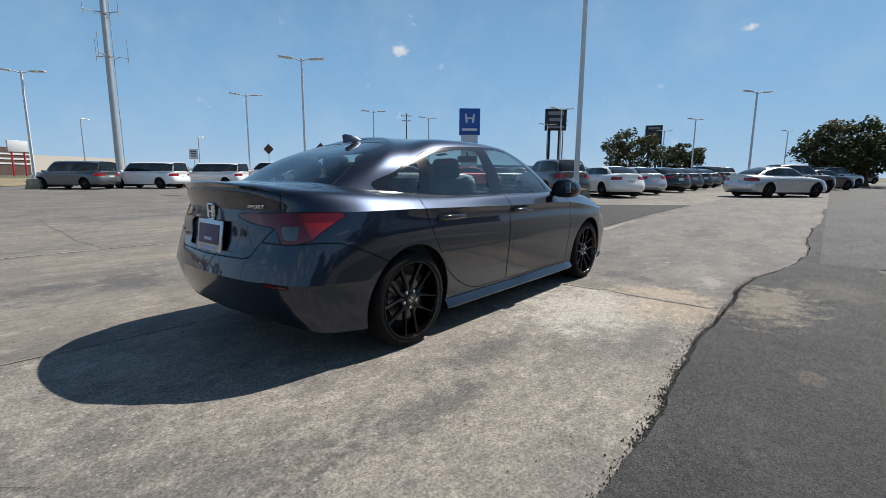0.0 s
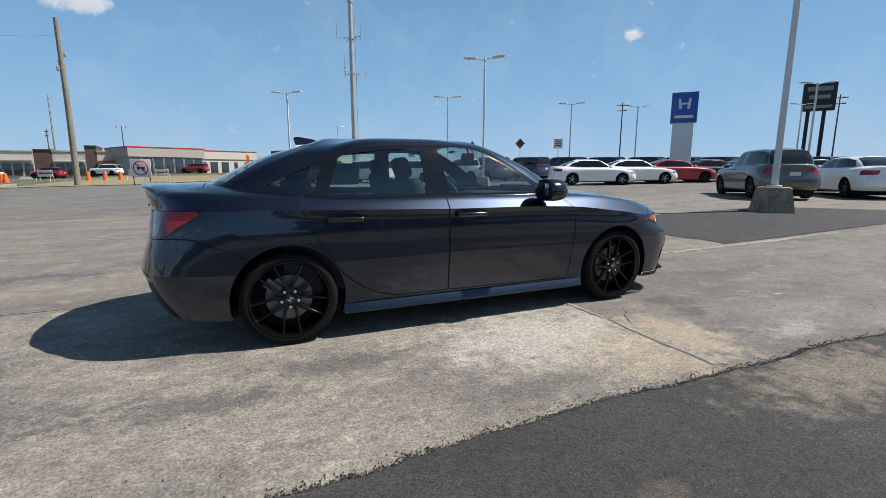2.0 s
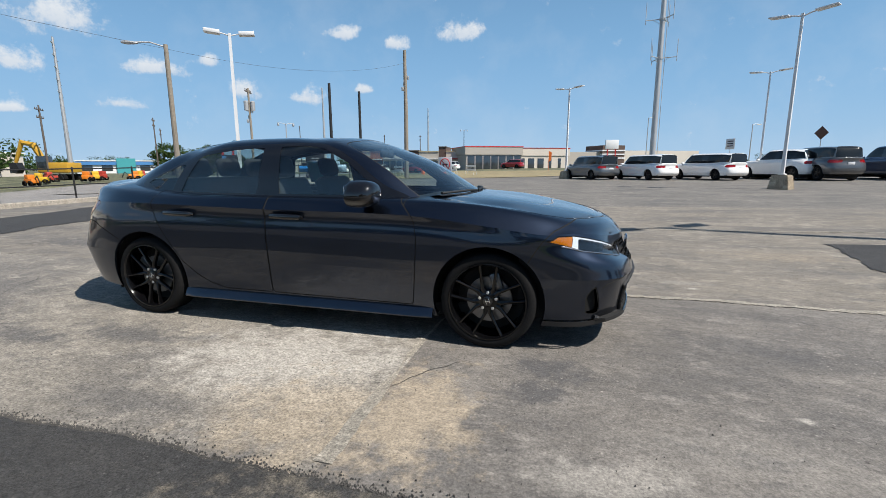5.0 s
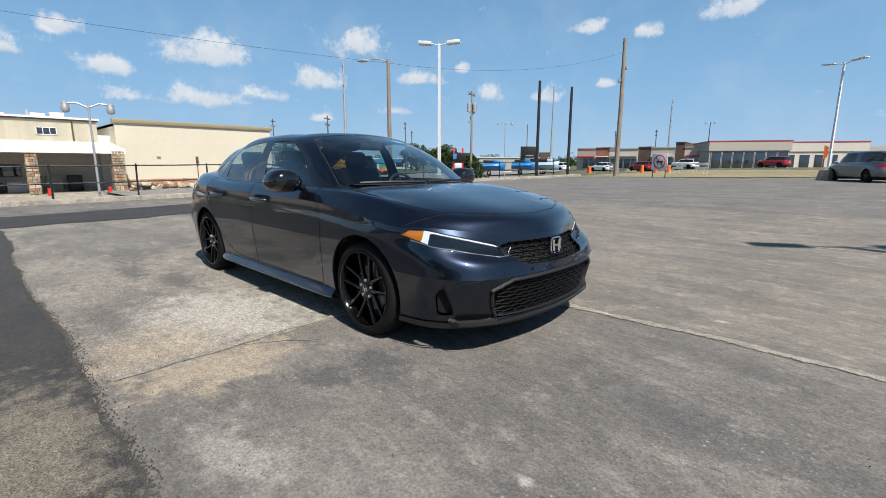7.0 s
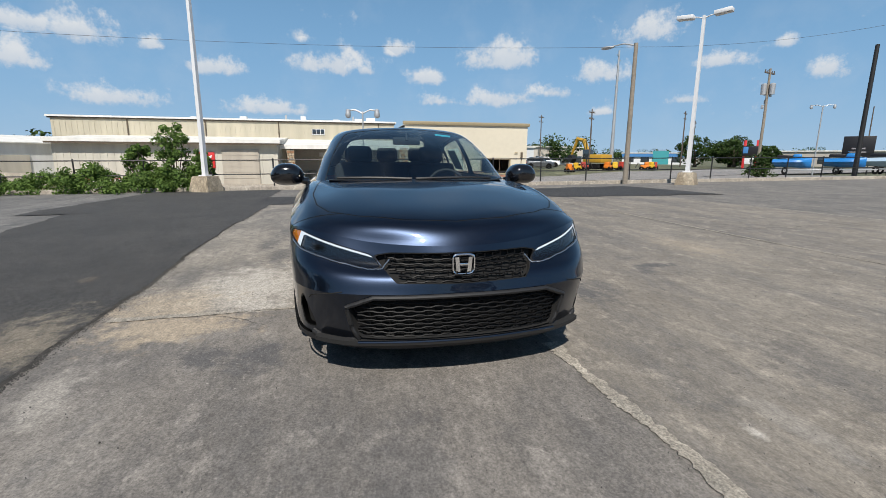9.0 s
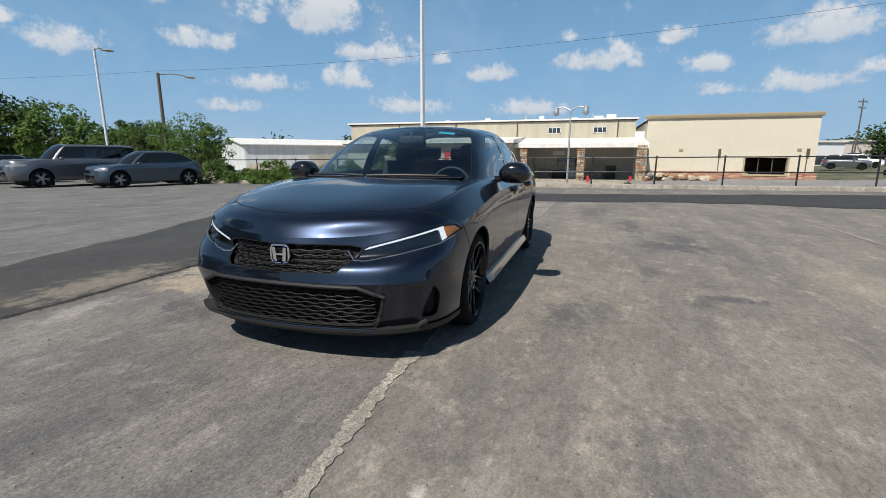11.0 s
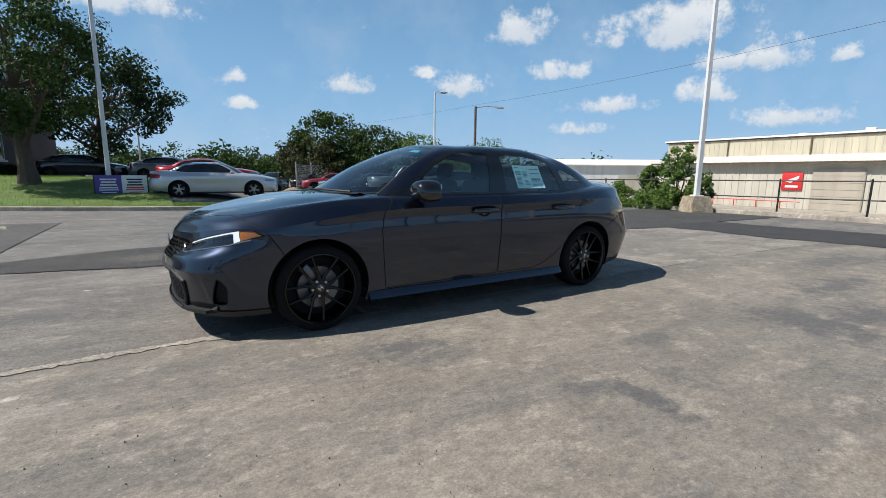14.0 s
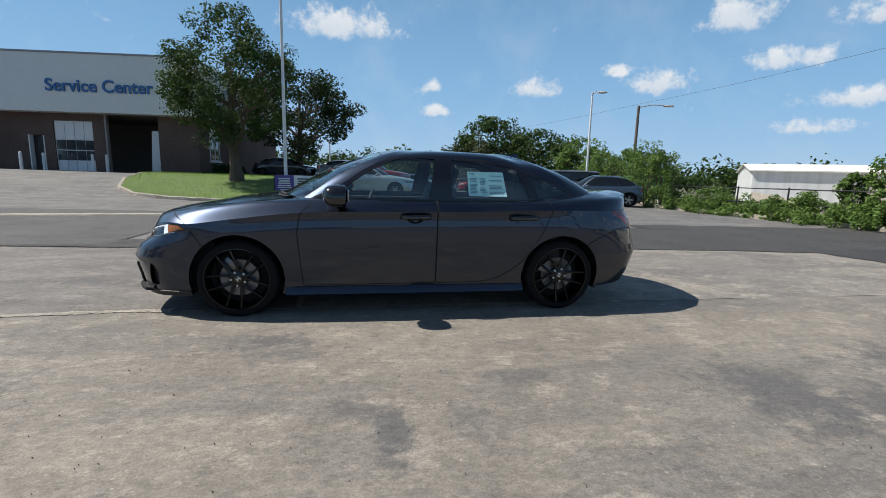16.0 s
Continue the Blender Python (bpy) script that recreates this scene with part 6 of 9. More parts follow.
def parked_car(kind, mat, rim, label, group, x, y, heading, glass_mat=None, trim=None):
    """A parked car of a kind; heading: degrees from +x to which its nose points."""
    s = KINDS[kind]
    car = thing("parked_car", label, "car", pose(x, y, lay(x, y), 0, 0, heading), group)
    low, high = loops(s)
    us = [3, 3, 4, 5, 5, 6, 7, 6, 6, 5, 4, 3]
    keys = np.concatenate([np.arange(n) / n + i for i, n in enumerate(us)])
    skin = Skin()
    body = skin.add(patch(low, us, [2, 4, 4, 3, 3, 3]))
    top = skin.add(patch(high, us, [5, 5, 3, 2]))
    nu = len(keys)
    r = s["wheel"]
    for ax in (s["fa"], s["ra"]):
        _, body = skin.split(body, arch(ax, r, r + .05))
    bands = {"windshield": [], "rear_window": [], "front_window": [], "middle_window": [], "quarter_window": [], "centre_pillar": [], "rear_pillar": [], "body": []}
    for n, f in enumerate(top):
        v, k = n // nu, keys[n % nu]
        if v >= 10:
            bands["body"].append(f)
        elif 0 < v < 9 or k < 2.5 or k > 8.2:
            if k < 2.5 or k > 8.2:
                bands["rear_window" if k < 2.5 else "windshield"].append(f)
            elif k < 3.4 and s["gx"] > s["xr"] + .3 or 7.5 <= k <= 8.2 or k < 2.9:
                bands["body"].append(f)
            elif 5.6 <= k < 5.85:
                bands["centre_pillar"].append(f)
            elif 4.15 < k < 4.4:
                bands["rear_pillar"].append(f)
            else:
                bands["front_window" if k > 5.7 else "middle_window" if k > 4.3 else "quarter_window"].append(f)
        else:
            bands["body"].append(f)
    w = s["w"]
    lamps, body = skin.split(body, both(outline([(.50 * w, s["zl"] - .09), (.50 * w, s["zl"] - .005), (1.1, s["zl"] + .05), (1.1, s["zl"] - .07)], 1, 2), beyond(0, s["fa"] + .42)))
    z_t = s["zb"] - .05
    tails, body = skin.split(body, both(outline([(.42 * w, z_t - .12), (.42 * w, z_t + .02), (1.1, z_t + .02), (1.1, z_t - .14)], 1, 2), beyond(0, s["ra"] - .58, -1)))
    mouth, body = skin.split(body, both(outline([(-.1, s["zn"] - .05), (-.1, s["zl"] - .05), (.45 * w, s["zl"] - .05), (.40 * w, s["zn"] - .05)], 1, 2), beyond(0, s["fa"] + .4)))
    mouth2, body = skin.split(body, both(outline([(-.1, s["zc"] + .06), (-.1, s["zn"] - .14), (.5 * w, s["zn"] - .14), (.58 * w, s["zc"] + .06)], 1, 2), beyond(0, s["fa"] + .4)))
    skirt, body = skin.split(body, beyond(2, s["zc"] + .055, -1))
    if trim:
        skirt = skirt
    link_part("body", skin.mesh("body", body + bands["body"], mat), car)
    link_part("skirt", skin.mesh("skirt", skirt, TRIM_BLACK), car)
    for name in ("windshield", "rear_window"):
        link_part(name, skin.mesh(name, bands[name], glass_mat or DARK_PANE), car)
    for sd in (1, -1):
        for name in ("front_window", "middle_window", "quarter_window"):
            link_part(name, skin.mesh(name, bands[name], glass_mat or DARK_PANE, (sd,)), car)
        for name in ("centre_pillar", "rear_pillar"):
            link_part(name, skin.mesh(name, bands[name], GLOSS_BLACK, (sd,)), car)
    link_part("grille", skin.mesh("grille", mouth + mouth2, GLOSS_BLACK, sink=.01), car)
    for sd in (1, -1):
        link_part("headlight", skin.mesh("headlight", lamps, CLEAR_LENS, (sd,)), car, "clear headlight")
        link_part("tail_light", skin.mesh("tail_light", tails, RED_LENS, (sd,)), car, "red tail light")
        bm = bmesh.new()
        box(bm, (0, 0, 0), (.15, .2, .13), .05, segs=3)
        m = part("wing_mirror", bm, mat, car)
        m.location = (s["cowl"] - .45, sd * (w + .07), s["zb"] + .06)
        for ax in (s["fa"], s["ra"]):
            road_wheel(car, ax, sd * (w - .125), sd, r, rim)
    for ax in (s["fa"], s["ra"]):
        bm = bmesh.new()
        box(bm, (ax, 0, r + .1), (2 * r + .12, 2 * w - .30, 2 * r), .05)
        part("wheel_well", bm, DARK_LINER, car)
    bm = bmesh.new()
    box(bm, (0, 0, s["zc"] + .06), (s["xf"] - s["xr"] - .5, 1.55, .06), .02)
    box(bm, (-.2, 0, s["zb"] - .18), (s["cowl"] - s["rr"] + .2, 1.2, .22), .08)
    part("underbody", bm, DARK_LINER, car)
    bm = bmesh.new()
    box(bm, (0, 0, 0), (.012, .32, .14), .004)
    p = part("plate", bm, PLATE_WHITE, car)
    p.location = (s["xr"] + .03, 0, s["zb"] - .22)
    return car


DARK_PANE = plain("dark_window", (.012, .015, .017), .04, spec=.45)
CAR_WHITE = paint("white_paint", (.80, .80, .79), 0, .35)
CAR_SILVER = paint("silver_paint", (.48, .50, .52), .6, .35)
CAR_GREY = paint("grey_paint", (.10, .105, .112), .5, .35)
CAR_STEEL = paint("steel_paint", (.115, .125, .138), .5, .35)
CAR_BLACK = paint("black_paint", (.008, .008, .009), .1, .25)
CAR_RED = paint("red_paint", (.30, .012, .020), .3, .3)
CAR_SLATE = paint("slate_blue_paint", (.045, .07, .10), .5, .35)
CAR_BLUE = paint("dark_blue_paint", (.035, .06, .12), .4, .3)


def parked_rows():
    made = {}

    def put(kind, mat, rim, label, group, x, y, heading):
        key = (kind, mat.name, rim.name)
        if key in made:
            ob = copy_thing(made[key], pose(x, y, lay(x, y), 0, 0, heading))
            tagged(ob, label, "car", group)
        else:
            ob = made[key] = parked_car(kind, mat, rim, label, group, x, y, heading)
        return ob

    g = "cars parked in the lot"
    KINDS["minivan"] = {k: v * (1 if k in ("hood", "tuck") else .87) for k, v in KINDS["minivan"].items()}
    put("minivan", CAR_STEEL, BLACK_RIM, "grey minivan parked at the edge of the lot", g, 2.9, 29.2, 123)
    put("minivan", CAR_WHITE, BLACK_RIM, "white minivan parked at the edge of the lot", g, 6.1, 27.9, 123)
    put("minivan", CAR_WHITE, BLACK_RIM, "white minivan parked at the edge of the lot", g, 9.5, 27.2, 123)
    put("crossover", CAR_WHITE, BLACK_RIM, "white crossover parked beside a minivan", g, 13.2, 27.2, 123)
    put("crossover", CAR_GREY, BLACK_RIM, "dark grey crossover parked beside a lamp base", g, 15.6, 6.9, 55)
    put("sedan", CAR_WHITE, BLACK_RIM, "white sedan parked nose away in a row", g, 18.6, 5.6, 52)
    put("sedan", CAR_SILVER, SILVER_RIM, "silver sedan parked nose away in a row", g, 22.2, 5.6, 52)
    for i, x in enumerate((26.0, 29.8, 33.6, 37.4)):
        put("sedan", (CAR_BLACK, CAR_GREY)[i % 2], BLACK_RIM, "black sedan parked nose away in a row", g, x, 5.3 + .1 * i, 52)
    for i, x in enumerate((41.5, 46, 51)):
        put("crossover", (CAR_BLACK, CAR_GREY, CAR_WHITE)[i % 3], BLACK_RIM, "dark crossover parked far down the row", g, x, 6 + .2 * i, 52)
    put("midsize", CAR_SILVER, BLACK_RIM, "silver sedan standing across the lane", g, 24.3, -.8, -36)
    for i, (x, y) in enumerate(((31.3, -1.2), (38, -2.2), (46, -3.0), (55, -3.6), (66, -5.0))):
        put(("crossover", "sedan")[i % 2], (CAR_GREY, CAR_BLACK, CAR_SILVER, CAR_WHITE)[i % 4], BLACK_RIM, "car parked far down the lane", g, x, y, -40)
    put("midsize", CAR_WHITE, SILVER_RIM, "white sedan parked nose outward in a row", g, 16.9, 17.3, -22)
    put("midsize", CAR_WHITE, SILVER_RIM, "white sedan parked nose outward in a row", g, 20.3, 17.4, -22)
    put("midsize", CAR_RED, BLACK_RIM, "red sedan parked nose outward in a row", g, 23.7, 17.4, -22)
    for i, x in enumerate((27.0, 30.4, 33.9, 37.5)):
        put("midsize", (CAR_BLACK, CAR_GREY)[i % 2], BLACK_RIM, "dark sedan parked nose outward in a row", g, x, 17.2 - .2 * i, -22)
    put("suv", CAR_GREY, BLACK_RIM, "grey SUV parked in the back row", g, 14.6, 26.3, 102)
    for i, (x, y) in enumerate(((18.0, 26.3), (21.2, 26.0), (24.6, 25.6))):
        put("suv", (CAR_BLUE, CAR_BLACK)[i % 2], BLACK_RIM, "dark SUV parked in the back row", g, x, y, 102)
    for i in range(7):
        put("suv", (CAR_BLACK, CAR_GREY, CAR_BLUE)[i % 3], BLACK_RIM, "dark SUV parked in the back row", g, 28.2 + 3.6 * i, 25.0 - .5 * i, 102)
    for i in range(6):
        put("sedan", (CAR_GREY, CAR_WHITE, CAR_BLACK)[i % 3], BLACK_RIM, "car parked in the far row", g, 30 + 4.2 * i, 11.5 - .4 * i, 52)
    g = "cars parked by the trees"
    put("large_suv", CAR_STEEL, SILVER_RIM, "silver-grey large SUV parked by the hedge", g, -11.2, -22.0, -14)
    put("hatch", CAR_SLATE, SILVER_RIM, "slate blue electric crossover parked by the hedge", g, -12.0, -18.4, -14)
    put("midsize", CAR_BLACK, SILVER_RIM, "black sedan parked by the hedge", g, -10.8, -27.0, -14)
    put("coupe", CAR_GREY, BLACK_RIM, "dark grey coupe parked by the hedge", g, -10.2, -30.0, -14)
    put("coupe", CAR_RED, BLACK_RIM, "red coupe parked by the hedge", g, -9.8, -33.2, -14)
    for i in range(4):
        put("sedan", (CAR_BLACK, CAR_GREY)[i % 2], BLACK_RIM, "dark sedan parked behind the wire gate", g, -9.2 + 2.6 * i, -38.5 - 1.2 * i, 60)
    g = "cars by the lawn"
    put("coupe", CAR_SILVER, SILVER_RIM, "silver two-door coupe parked behind the lawn", g, .2, -17.0, 172)
    put("coupe", CAR_RED, BLACK_RIM, "dark red car parked behind the silver coupe", g, .0, -22.0, 172)
    for i, x in enumerate((-3.0, 1.5, 6.0)):
        put("sedan", (CAR_BLACK, CAR_GREY, CAR_BLACK)[i], BLACK_RIM, "dark car parked behind the lawn", g, x, -28.5 - i, 170)
    put("suv", CAR_WHITE, BLACK_RIM, "white vehicle parked beyond the trees", g, 8.8, -47, 100)
    g = "cars at the shops"
    for i, (x, y) in enumerate(((-22, 84), (-29, 83), (-36, 82), (-44, 80), (-10, 88))):
        put("suv", (CAR_WHITE, CAR_RED, CAR_WHITE)[i % 3], BLACK_RIM, "vehicle parked before the far shops", g, x, y, 160)
    for i, (x, y) in enumerate(((-60, 22), (-64, 25), (-60, 29), (-66, 33), (-70, 18))):
        put("crossover", (CAR_WHITE, CAR_SILVER, CAR_GREY)[i % 3], BLACK_RIM, "car parked across the street", g, x, y, 70)


parked_rows()


# ---- trees, hedge, grass ----
def leaf_mat(name, a, b):
    m, tree, out = base(name)
    link = tree.links.new
    geo = tree.nodes.new("ShaderNodeNewGeometry")
    mix = tree.nodes.new("ShaderNodeMix")
    mix.data_type = "RGBA"
    mix.inputs["A"].default_value = (*a, 1)
    mix.inputs["B"].default_value = (*b, 1)
    link(geo.outputs["Random Per Island"], mix.inputs["Factor"])
    p = tree.nodes.new("ShaderNodeBsdfPrincipled")
    p.inputs["Roughness"].default_value = .65
    p.inputs["Specular IOR Level"].default_value = .2
    link(mix.outputs["Result"], p.inputs["Base Color"])
    t = tree.nodes.new("ShaderNodeBsdfTranslucent")
    link(mix.outputs["Result"], t.inputs[0])
    s = tree.nodes.new("ShaderNodeMixShader")
    s.inputs[0].default_value = .3
    link(p.outputs[0], s.inputs[1])
    link(t.outputs[0], s.inputs[2])
    link(s.outputs[0], out.inputs[0])
    return m


LEAF = leaf_mat("leaf_oak", (.022, .043, .012), (.06, .105, .024))
LEAF_BRIGHT = leaf_mat("leaf_bright", (.06, .115, .025), (.14, .22, .05))
LEAF_DARK = leaf_mat("leaf_dark", (.015, .028, .010), (.036, .06, .018))
LEAF_OLIVE = leaf_mat("leaf_olive", (.035, .042, .018), (.075, .085, .032))
BARK = plain("bark", (.10, .075, .055), .95, grain=.4, size=14, bump=.6)
BLADE = leaf_mat("grass_blade", (.10, .19, .03), (.20, .32, .06))


def leaves(centres, radii, per, size, seed, flat=.75):
    """Small four-cornered leaves, scattered in clumps round centres; returns points and faces."""
    g = np.random.default_rng(seed)
    n = len(centres) * per
    c = np.repeat(np.asarray(centres), per, axis=0)
    rad = np.repeat(np.asarray(radii), per)
    d = g.normal(size=(n, 3))
    d /= np.linalg.norm(d, axis=1, keepdims=True)
    p = c + d * (rad * g.uniform(.35, 1.0, n) ** .6)[:, None] * (1, 1, flat)
    nrm = d + g.normal(scale=.7, size=(n, 3)) + (0, 0, .5)
    nrm /= np.linalg.norm(nrm, axis=1, keepdims=True)
    a = np.cross(nrm, g.normal(size=(n, 3)))
    a /= np.linalg.norm(a, axis=1, keepdims=True) + 1e-9
    b = np.cross(nrm, a)
    s = (size * g.uniform(.6, 1.3, n))[:, None]
    quad = np.stack([p + a * s, p + b * s * .55 + nrm * s * .12, p - a * s, p - b * s * .55 + nrm * s * .12], 1).reshape(-1, 3)
    return quad, np.arange(4 * n).reshape(-1, 4)


def leaf_mesh(name, quad, faces, mat):
    me = bpy.data.meshes.new(name)
    me.vertices.add(len(quad))
    me.vertices.foreach_set("co", quad.astype(np.float32).ravel())
    me.loops.add(faces.size)
    me.loops.foreach_set("vertex_index", faces.astype(np.int32).ravel())
    me.polygons.add(len(faces))
    me.polygons.foreach_set("loop_start", np.arange(0, faces.size, 4, dtype=np.int32))
    me.update()
    me.validate()
    me.materials.append(mat)
    return me


def grow_tree(x, y, h, spread, label, mat=None, foot=None, seed=1, clumps=70, per=70, size=.11, trunk=.24, bare=.25, z=None):
    """A tree: tapered trunk, limbs that fork, and a crown of leaf clumps with gaps."""
    rnd = random.Random(seed)
    z = lay(x, y) - .05 if z is None else z
    t = thing("tree", label, "tree", pose(x, y, z))
    bm = bmesh.new()
    top = h * .72
    lean = (rnd.uniform(-.3, .3), rnd.uniform(-.3, .3))
    pts = [(lean[0] * (q * q) + .06 * math.sin(5 * q), lean[1] * (q * q) + .05 * math.cos(4 * q), top * q) for q in np.linspace(0, 1, 9)]
    tube(bm, pts, [trunk * (1.35 if i == 0 else 1) * (1 - .85 * i / 8) for i in range(9)], 10)
    ends = []
    for i in range(11):
        q = bare + (.95 - bare) * i / 11 * .9 + .05
        a = i * 2.4 + rnd.uniform(-.3, .3)
        b = Vector(pts[min(8, int(q * 8))])
        reach = spread * (1.0 - .45 * abs(q - .45)) * rnd.uniform(.65, .95)
        e = b + Vector((math.cos(a) * reach, math.sin(a) * reach, (h - b.z) * rnd.uniform(.25, .5)))
        m = (b + e) / 2 + Vector((0, 0, -.06 * reach))
        tube(bm, [b, m, e], [trunk * .38, trunk * .22, trunk * .07], 6)
        ends += [m, e]
        for _ in range(2):
            f = e + Vector((rnd.uniform(-1, 1), rnd.uniform(-1, 1), rnd.uniform(.1, .9))) * spread * .28
            tube(bm, [m, (m + f) / 2 + Vector((0, 0, .05)), f], [trunk * .16, trunk * .1, trunk * .04], 5)
            ends.append(f)
    part("trunk", bm, BARK, t, "rough brown bark")
    g = np.random.default_rng(seed)
    cs, rs = [], []
    for e in ends:
        cs.append(tuple(e))
        rs.append(spread * rnd.uniform(.16, .27))
    while len(cs) < clumps:
        d = g.normal(size=3)
        d /= np.linalg.norm(d)
        r = g.uniform(.55, 1.0) ** .5
        zc = h * (bare + (1 - bare) * .5)
        p = (lean[0] * .5 + d[0] * r * spread * .92, lean[1] * .5 + d[1] * r * spread * .92, zc + d[2] * r * h * (1 - bare) * .5)
        if p[2] < h * bare * .9:
            continue
        p = (p[0] * (1.05 - .25 * max(0, (p[2] - zc) / (h - zc))), p[1] * (1.05 - .25 * max(0, (p[2] - zc) / (h - zc))), p[2])
        cs.append(p)
        rs.append(spread * g.uniform(.13, .25))
    quad, faces = leaves(cs, rs, per, size, seed)
    link_part("crown", leaf_mesh("crown", quad, faces, mat or LEAF), t, "dense green leaves")
    return t


def hedge_row():
    g = np.random.default_rng(7)
    cs, rs = [], []
    for _ in range(560):
        y = g.uniform(-17.5, -6.0)
        hgt = .72 + .25 * math.sin(y * 1.7) + .2 * math.sin(y * 3.1)
        x = -15.2 + g.normal(0, .45) - .3
        cs.append((x, y, lay(-15.2, y) + g.uniform(.05, max(.2, hgt))))
        rs.append(g.uniform(.15, .32))
    quad, faces = leaves(cs, rs, 60, .055, 8)
    tagged(new("hedge", leaf_mesh("hedge", quad, faces, LEAF_BRIGHT)), "wild green weeds and vines along the pipe fence", "hedge", kind="stuff")


def shrub(x, y, h, r, seed, label, mat=None, z=None, n=46, per=70, size=.06):
    g = np.random.default_rng(seed)
    z = lay(x, y) if z is None else z
    t = thing("shrub", label, "shrub", pose(x, y, z))
    bm = bmesh.new()
    cs, rs = [], []
    for i in range(n):
        a, q = g.uniform(0, 6.28), g.uniform(0, 1) ** .6
        zz = g.uniform(.08, 1.0) * h
        k = r * q * (1.1 - .55 * zz / h)
        cs.append((math.cos(a) * k, math.sin(a) * k, zz))
        rs.append(r * g.uniform(.16, .30))
        if i % 4 == 0:
            tube(bm, [(.05 * math.cos(a), .05 * math.sin(a), 0), (cs[-1][0] * .6, cs[-1][1] * .6, zz * .6), cs[-1]], [.03, .018, .006], 5)
    part("stem", bm, BARK, t)
    quad, faces = leaves(cs, rs, per, size, seed + 1, 1.0)
    link_part("foliage", leaf_mesh("foliage", quad, faces, mat or LEAF_BRIGHT), t, "fresh green leaves")
    return t


hedge_row()
for x, y, h, r, sd in ((-15.7, -6.9, 2.75, .85, 3), (-15.6, -5.9, 1.55, .55, 5), (-15.9, -8.1, 1.7, .7, 4), (-15.2, -17.3, 3.0, 1.05, 6), (-15.0, -18.4, 3.4, 1.5, 7), (-15.8, -20.8, 3.0, 1.6, 8), (-16.5, -23.5, 3.3, 1.8, 10), (-17, -27, 3.2, 2, 12)):
    shrub(x, y, h, r, sd, "tall green shrub growing through the fence")
grow_tree(6.4, -18.9, 8.0, 2.9, "large leafy oak on the lawn", LEAF, seed=2, clumps=150, per=150, size=.070, trunk=.30, bare=.22)
grow_tree(5.0, -31, 8.2, 4.0, "dark leafy tree behind the lawn", LEAF_DARK, seed=5, clumps=130, per=110, size=.11, trunk=.32, bare=.20)
grow_tree(-13.4, -44, 7.7, 4.3, "large round dark green tree behind parked cars", LEAF, seed=8, clumps=150, per=70, size=.16, trunk=.35, bare=.10)
grow_tree(-17.5, -41, 6.6, 3.8, "round green tree behind parked cars", LEAF, seed=9, clumps=110, per=60, size=.16, trunk=.3, bare=.08)
grow_tree(-10.4, -41, 5.2, 3.0, "small grey-green tree beyond the fence", LEAF_OLIVE, seed=10, clumps=80, per=60, size=.15, trunk=.2, bare=.10)
grow_tree(-20, -37, 5.2, 3.2, "low green tree beyond the hedge", LEAF_BRIGHT, seed=12, clumps=80, per=60, size=.15, trunk=.2, bare=.08)
grow_tree(-24, -34, 4.6, 3.0, "low green tree beyond the hedge", LEAF, seed=13, clumps=80, per=60, size=.15, trunk=.2, bare=.08)
grow_tree(54, 16, 6.0, 3.4, "broad tree in the car lot", LEAF_OLIVE, seed=14, clumps=80, per=60, size=.17, trunk=.3, bare=.22)
grow_tree(62, 12.5, 4.8, 2.8, "broad tree in the car lot", LEAF_OLIVE, seed=15, clumps=70, per=60, size=.17, trunk=.3, bare=.22)
grow_tree(49, -3.6, 5.6, 3.5, "broad tree by the lane", LEAF_OLIVE, seed=16, clumps=110, per=70, size=.16, trunk=.3, bare=.22)
grow_tree(53.5, -5.2, 4.8, 2.8, "broad tree by the lane", LEAF_OLIVE, seed=17, clumps=80, per=60, size=.16, trunk=.3, bare=.2)

for x, y, h, r, sd in ((-66, 70, 5.6, 3.4, 31), (-71, 66, 5.9, 3.6, 32), (-69, 72, 5.2, 3.0, 33), (-62, 72.5, 3.8, 2.2, 34)):
    grow_tree(x, y, h, r, "dark green tree beyond the side street", LEAF, seed=sd, clumps=80, per=50, size=.2, trunk=.3, bare=.06)
shrub(-21.5, 27.5, 1.5, .9, 35, "rounded green bush by the side street", LEAF, n=40, per=40, size=.08)


def far_woods():
    """Rows of far trees as clumps of leaves; uncountable."""
    g = np.random.default_rng(21)
    cs, rs = [], []
    for a0, a1, d0, d1, hh, n in ((-140, -92, 70, 130, 6.5, 260), (150, 178, 90, 190, 7, 200), (100, 150, 170, 260, 7, 160), (-178, -140, 75, 110, 6, 120), (30, 98, 190, 300, 5.0, 110), (-92, -60, 90, 150, 7, 120)):
        for _ in range(n):
            a, d = radians(g.uniform(a0, a1)), g.uniform(d0, d1)
            x, y = d * math.cos(a), d * math.sin(a)
            hgt = hh * g.uniform(.5, 1.0)
            r = hgt * g.uniform(.22, .4)
            for k in range(3):
                cs.append((x + g.normal(0, r * .5), y + g.normal(0, r * .5), lay(x, y) + hgt * g.uniform(.25, .8)))
                rs.append(r)
    quad, faces = leaves(cs, rs, 46, .34, 22)
    tagged(new("far_woods", leaf_mesh("far_woods", quad, faces, LEAF)), "belt of dark green trees in the distance", "woods", kind="stuff")


far_woods()


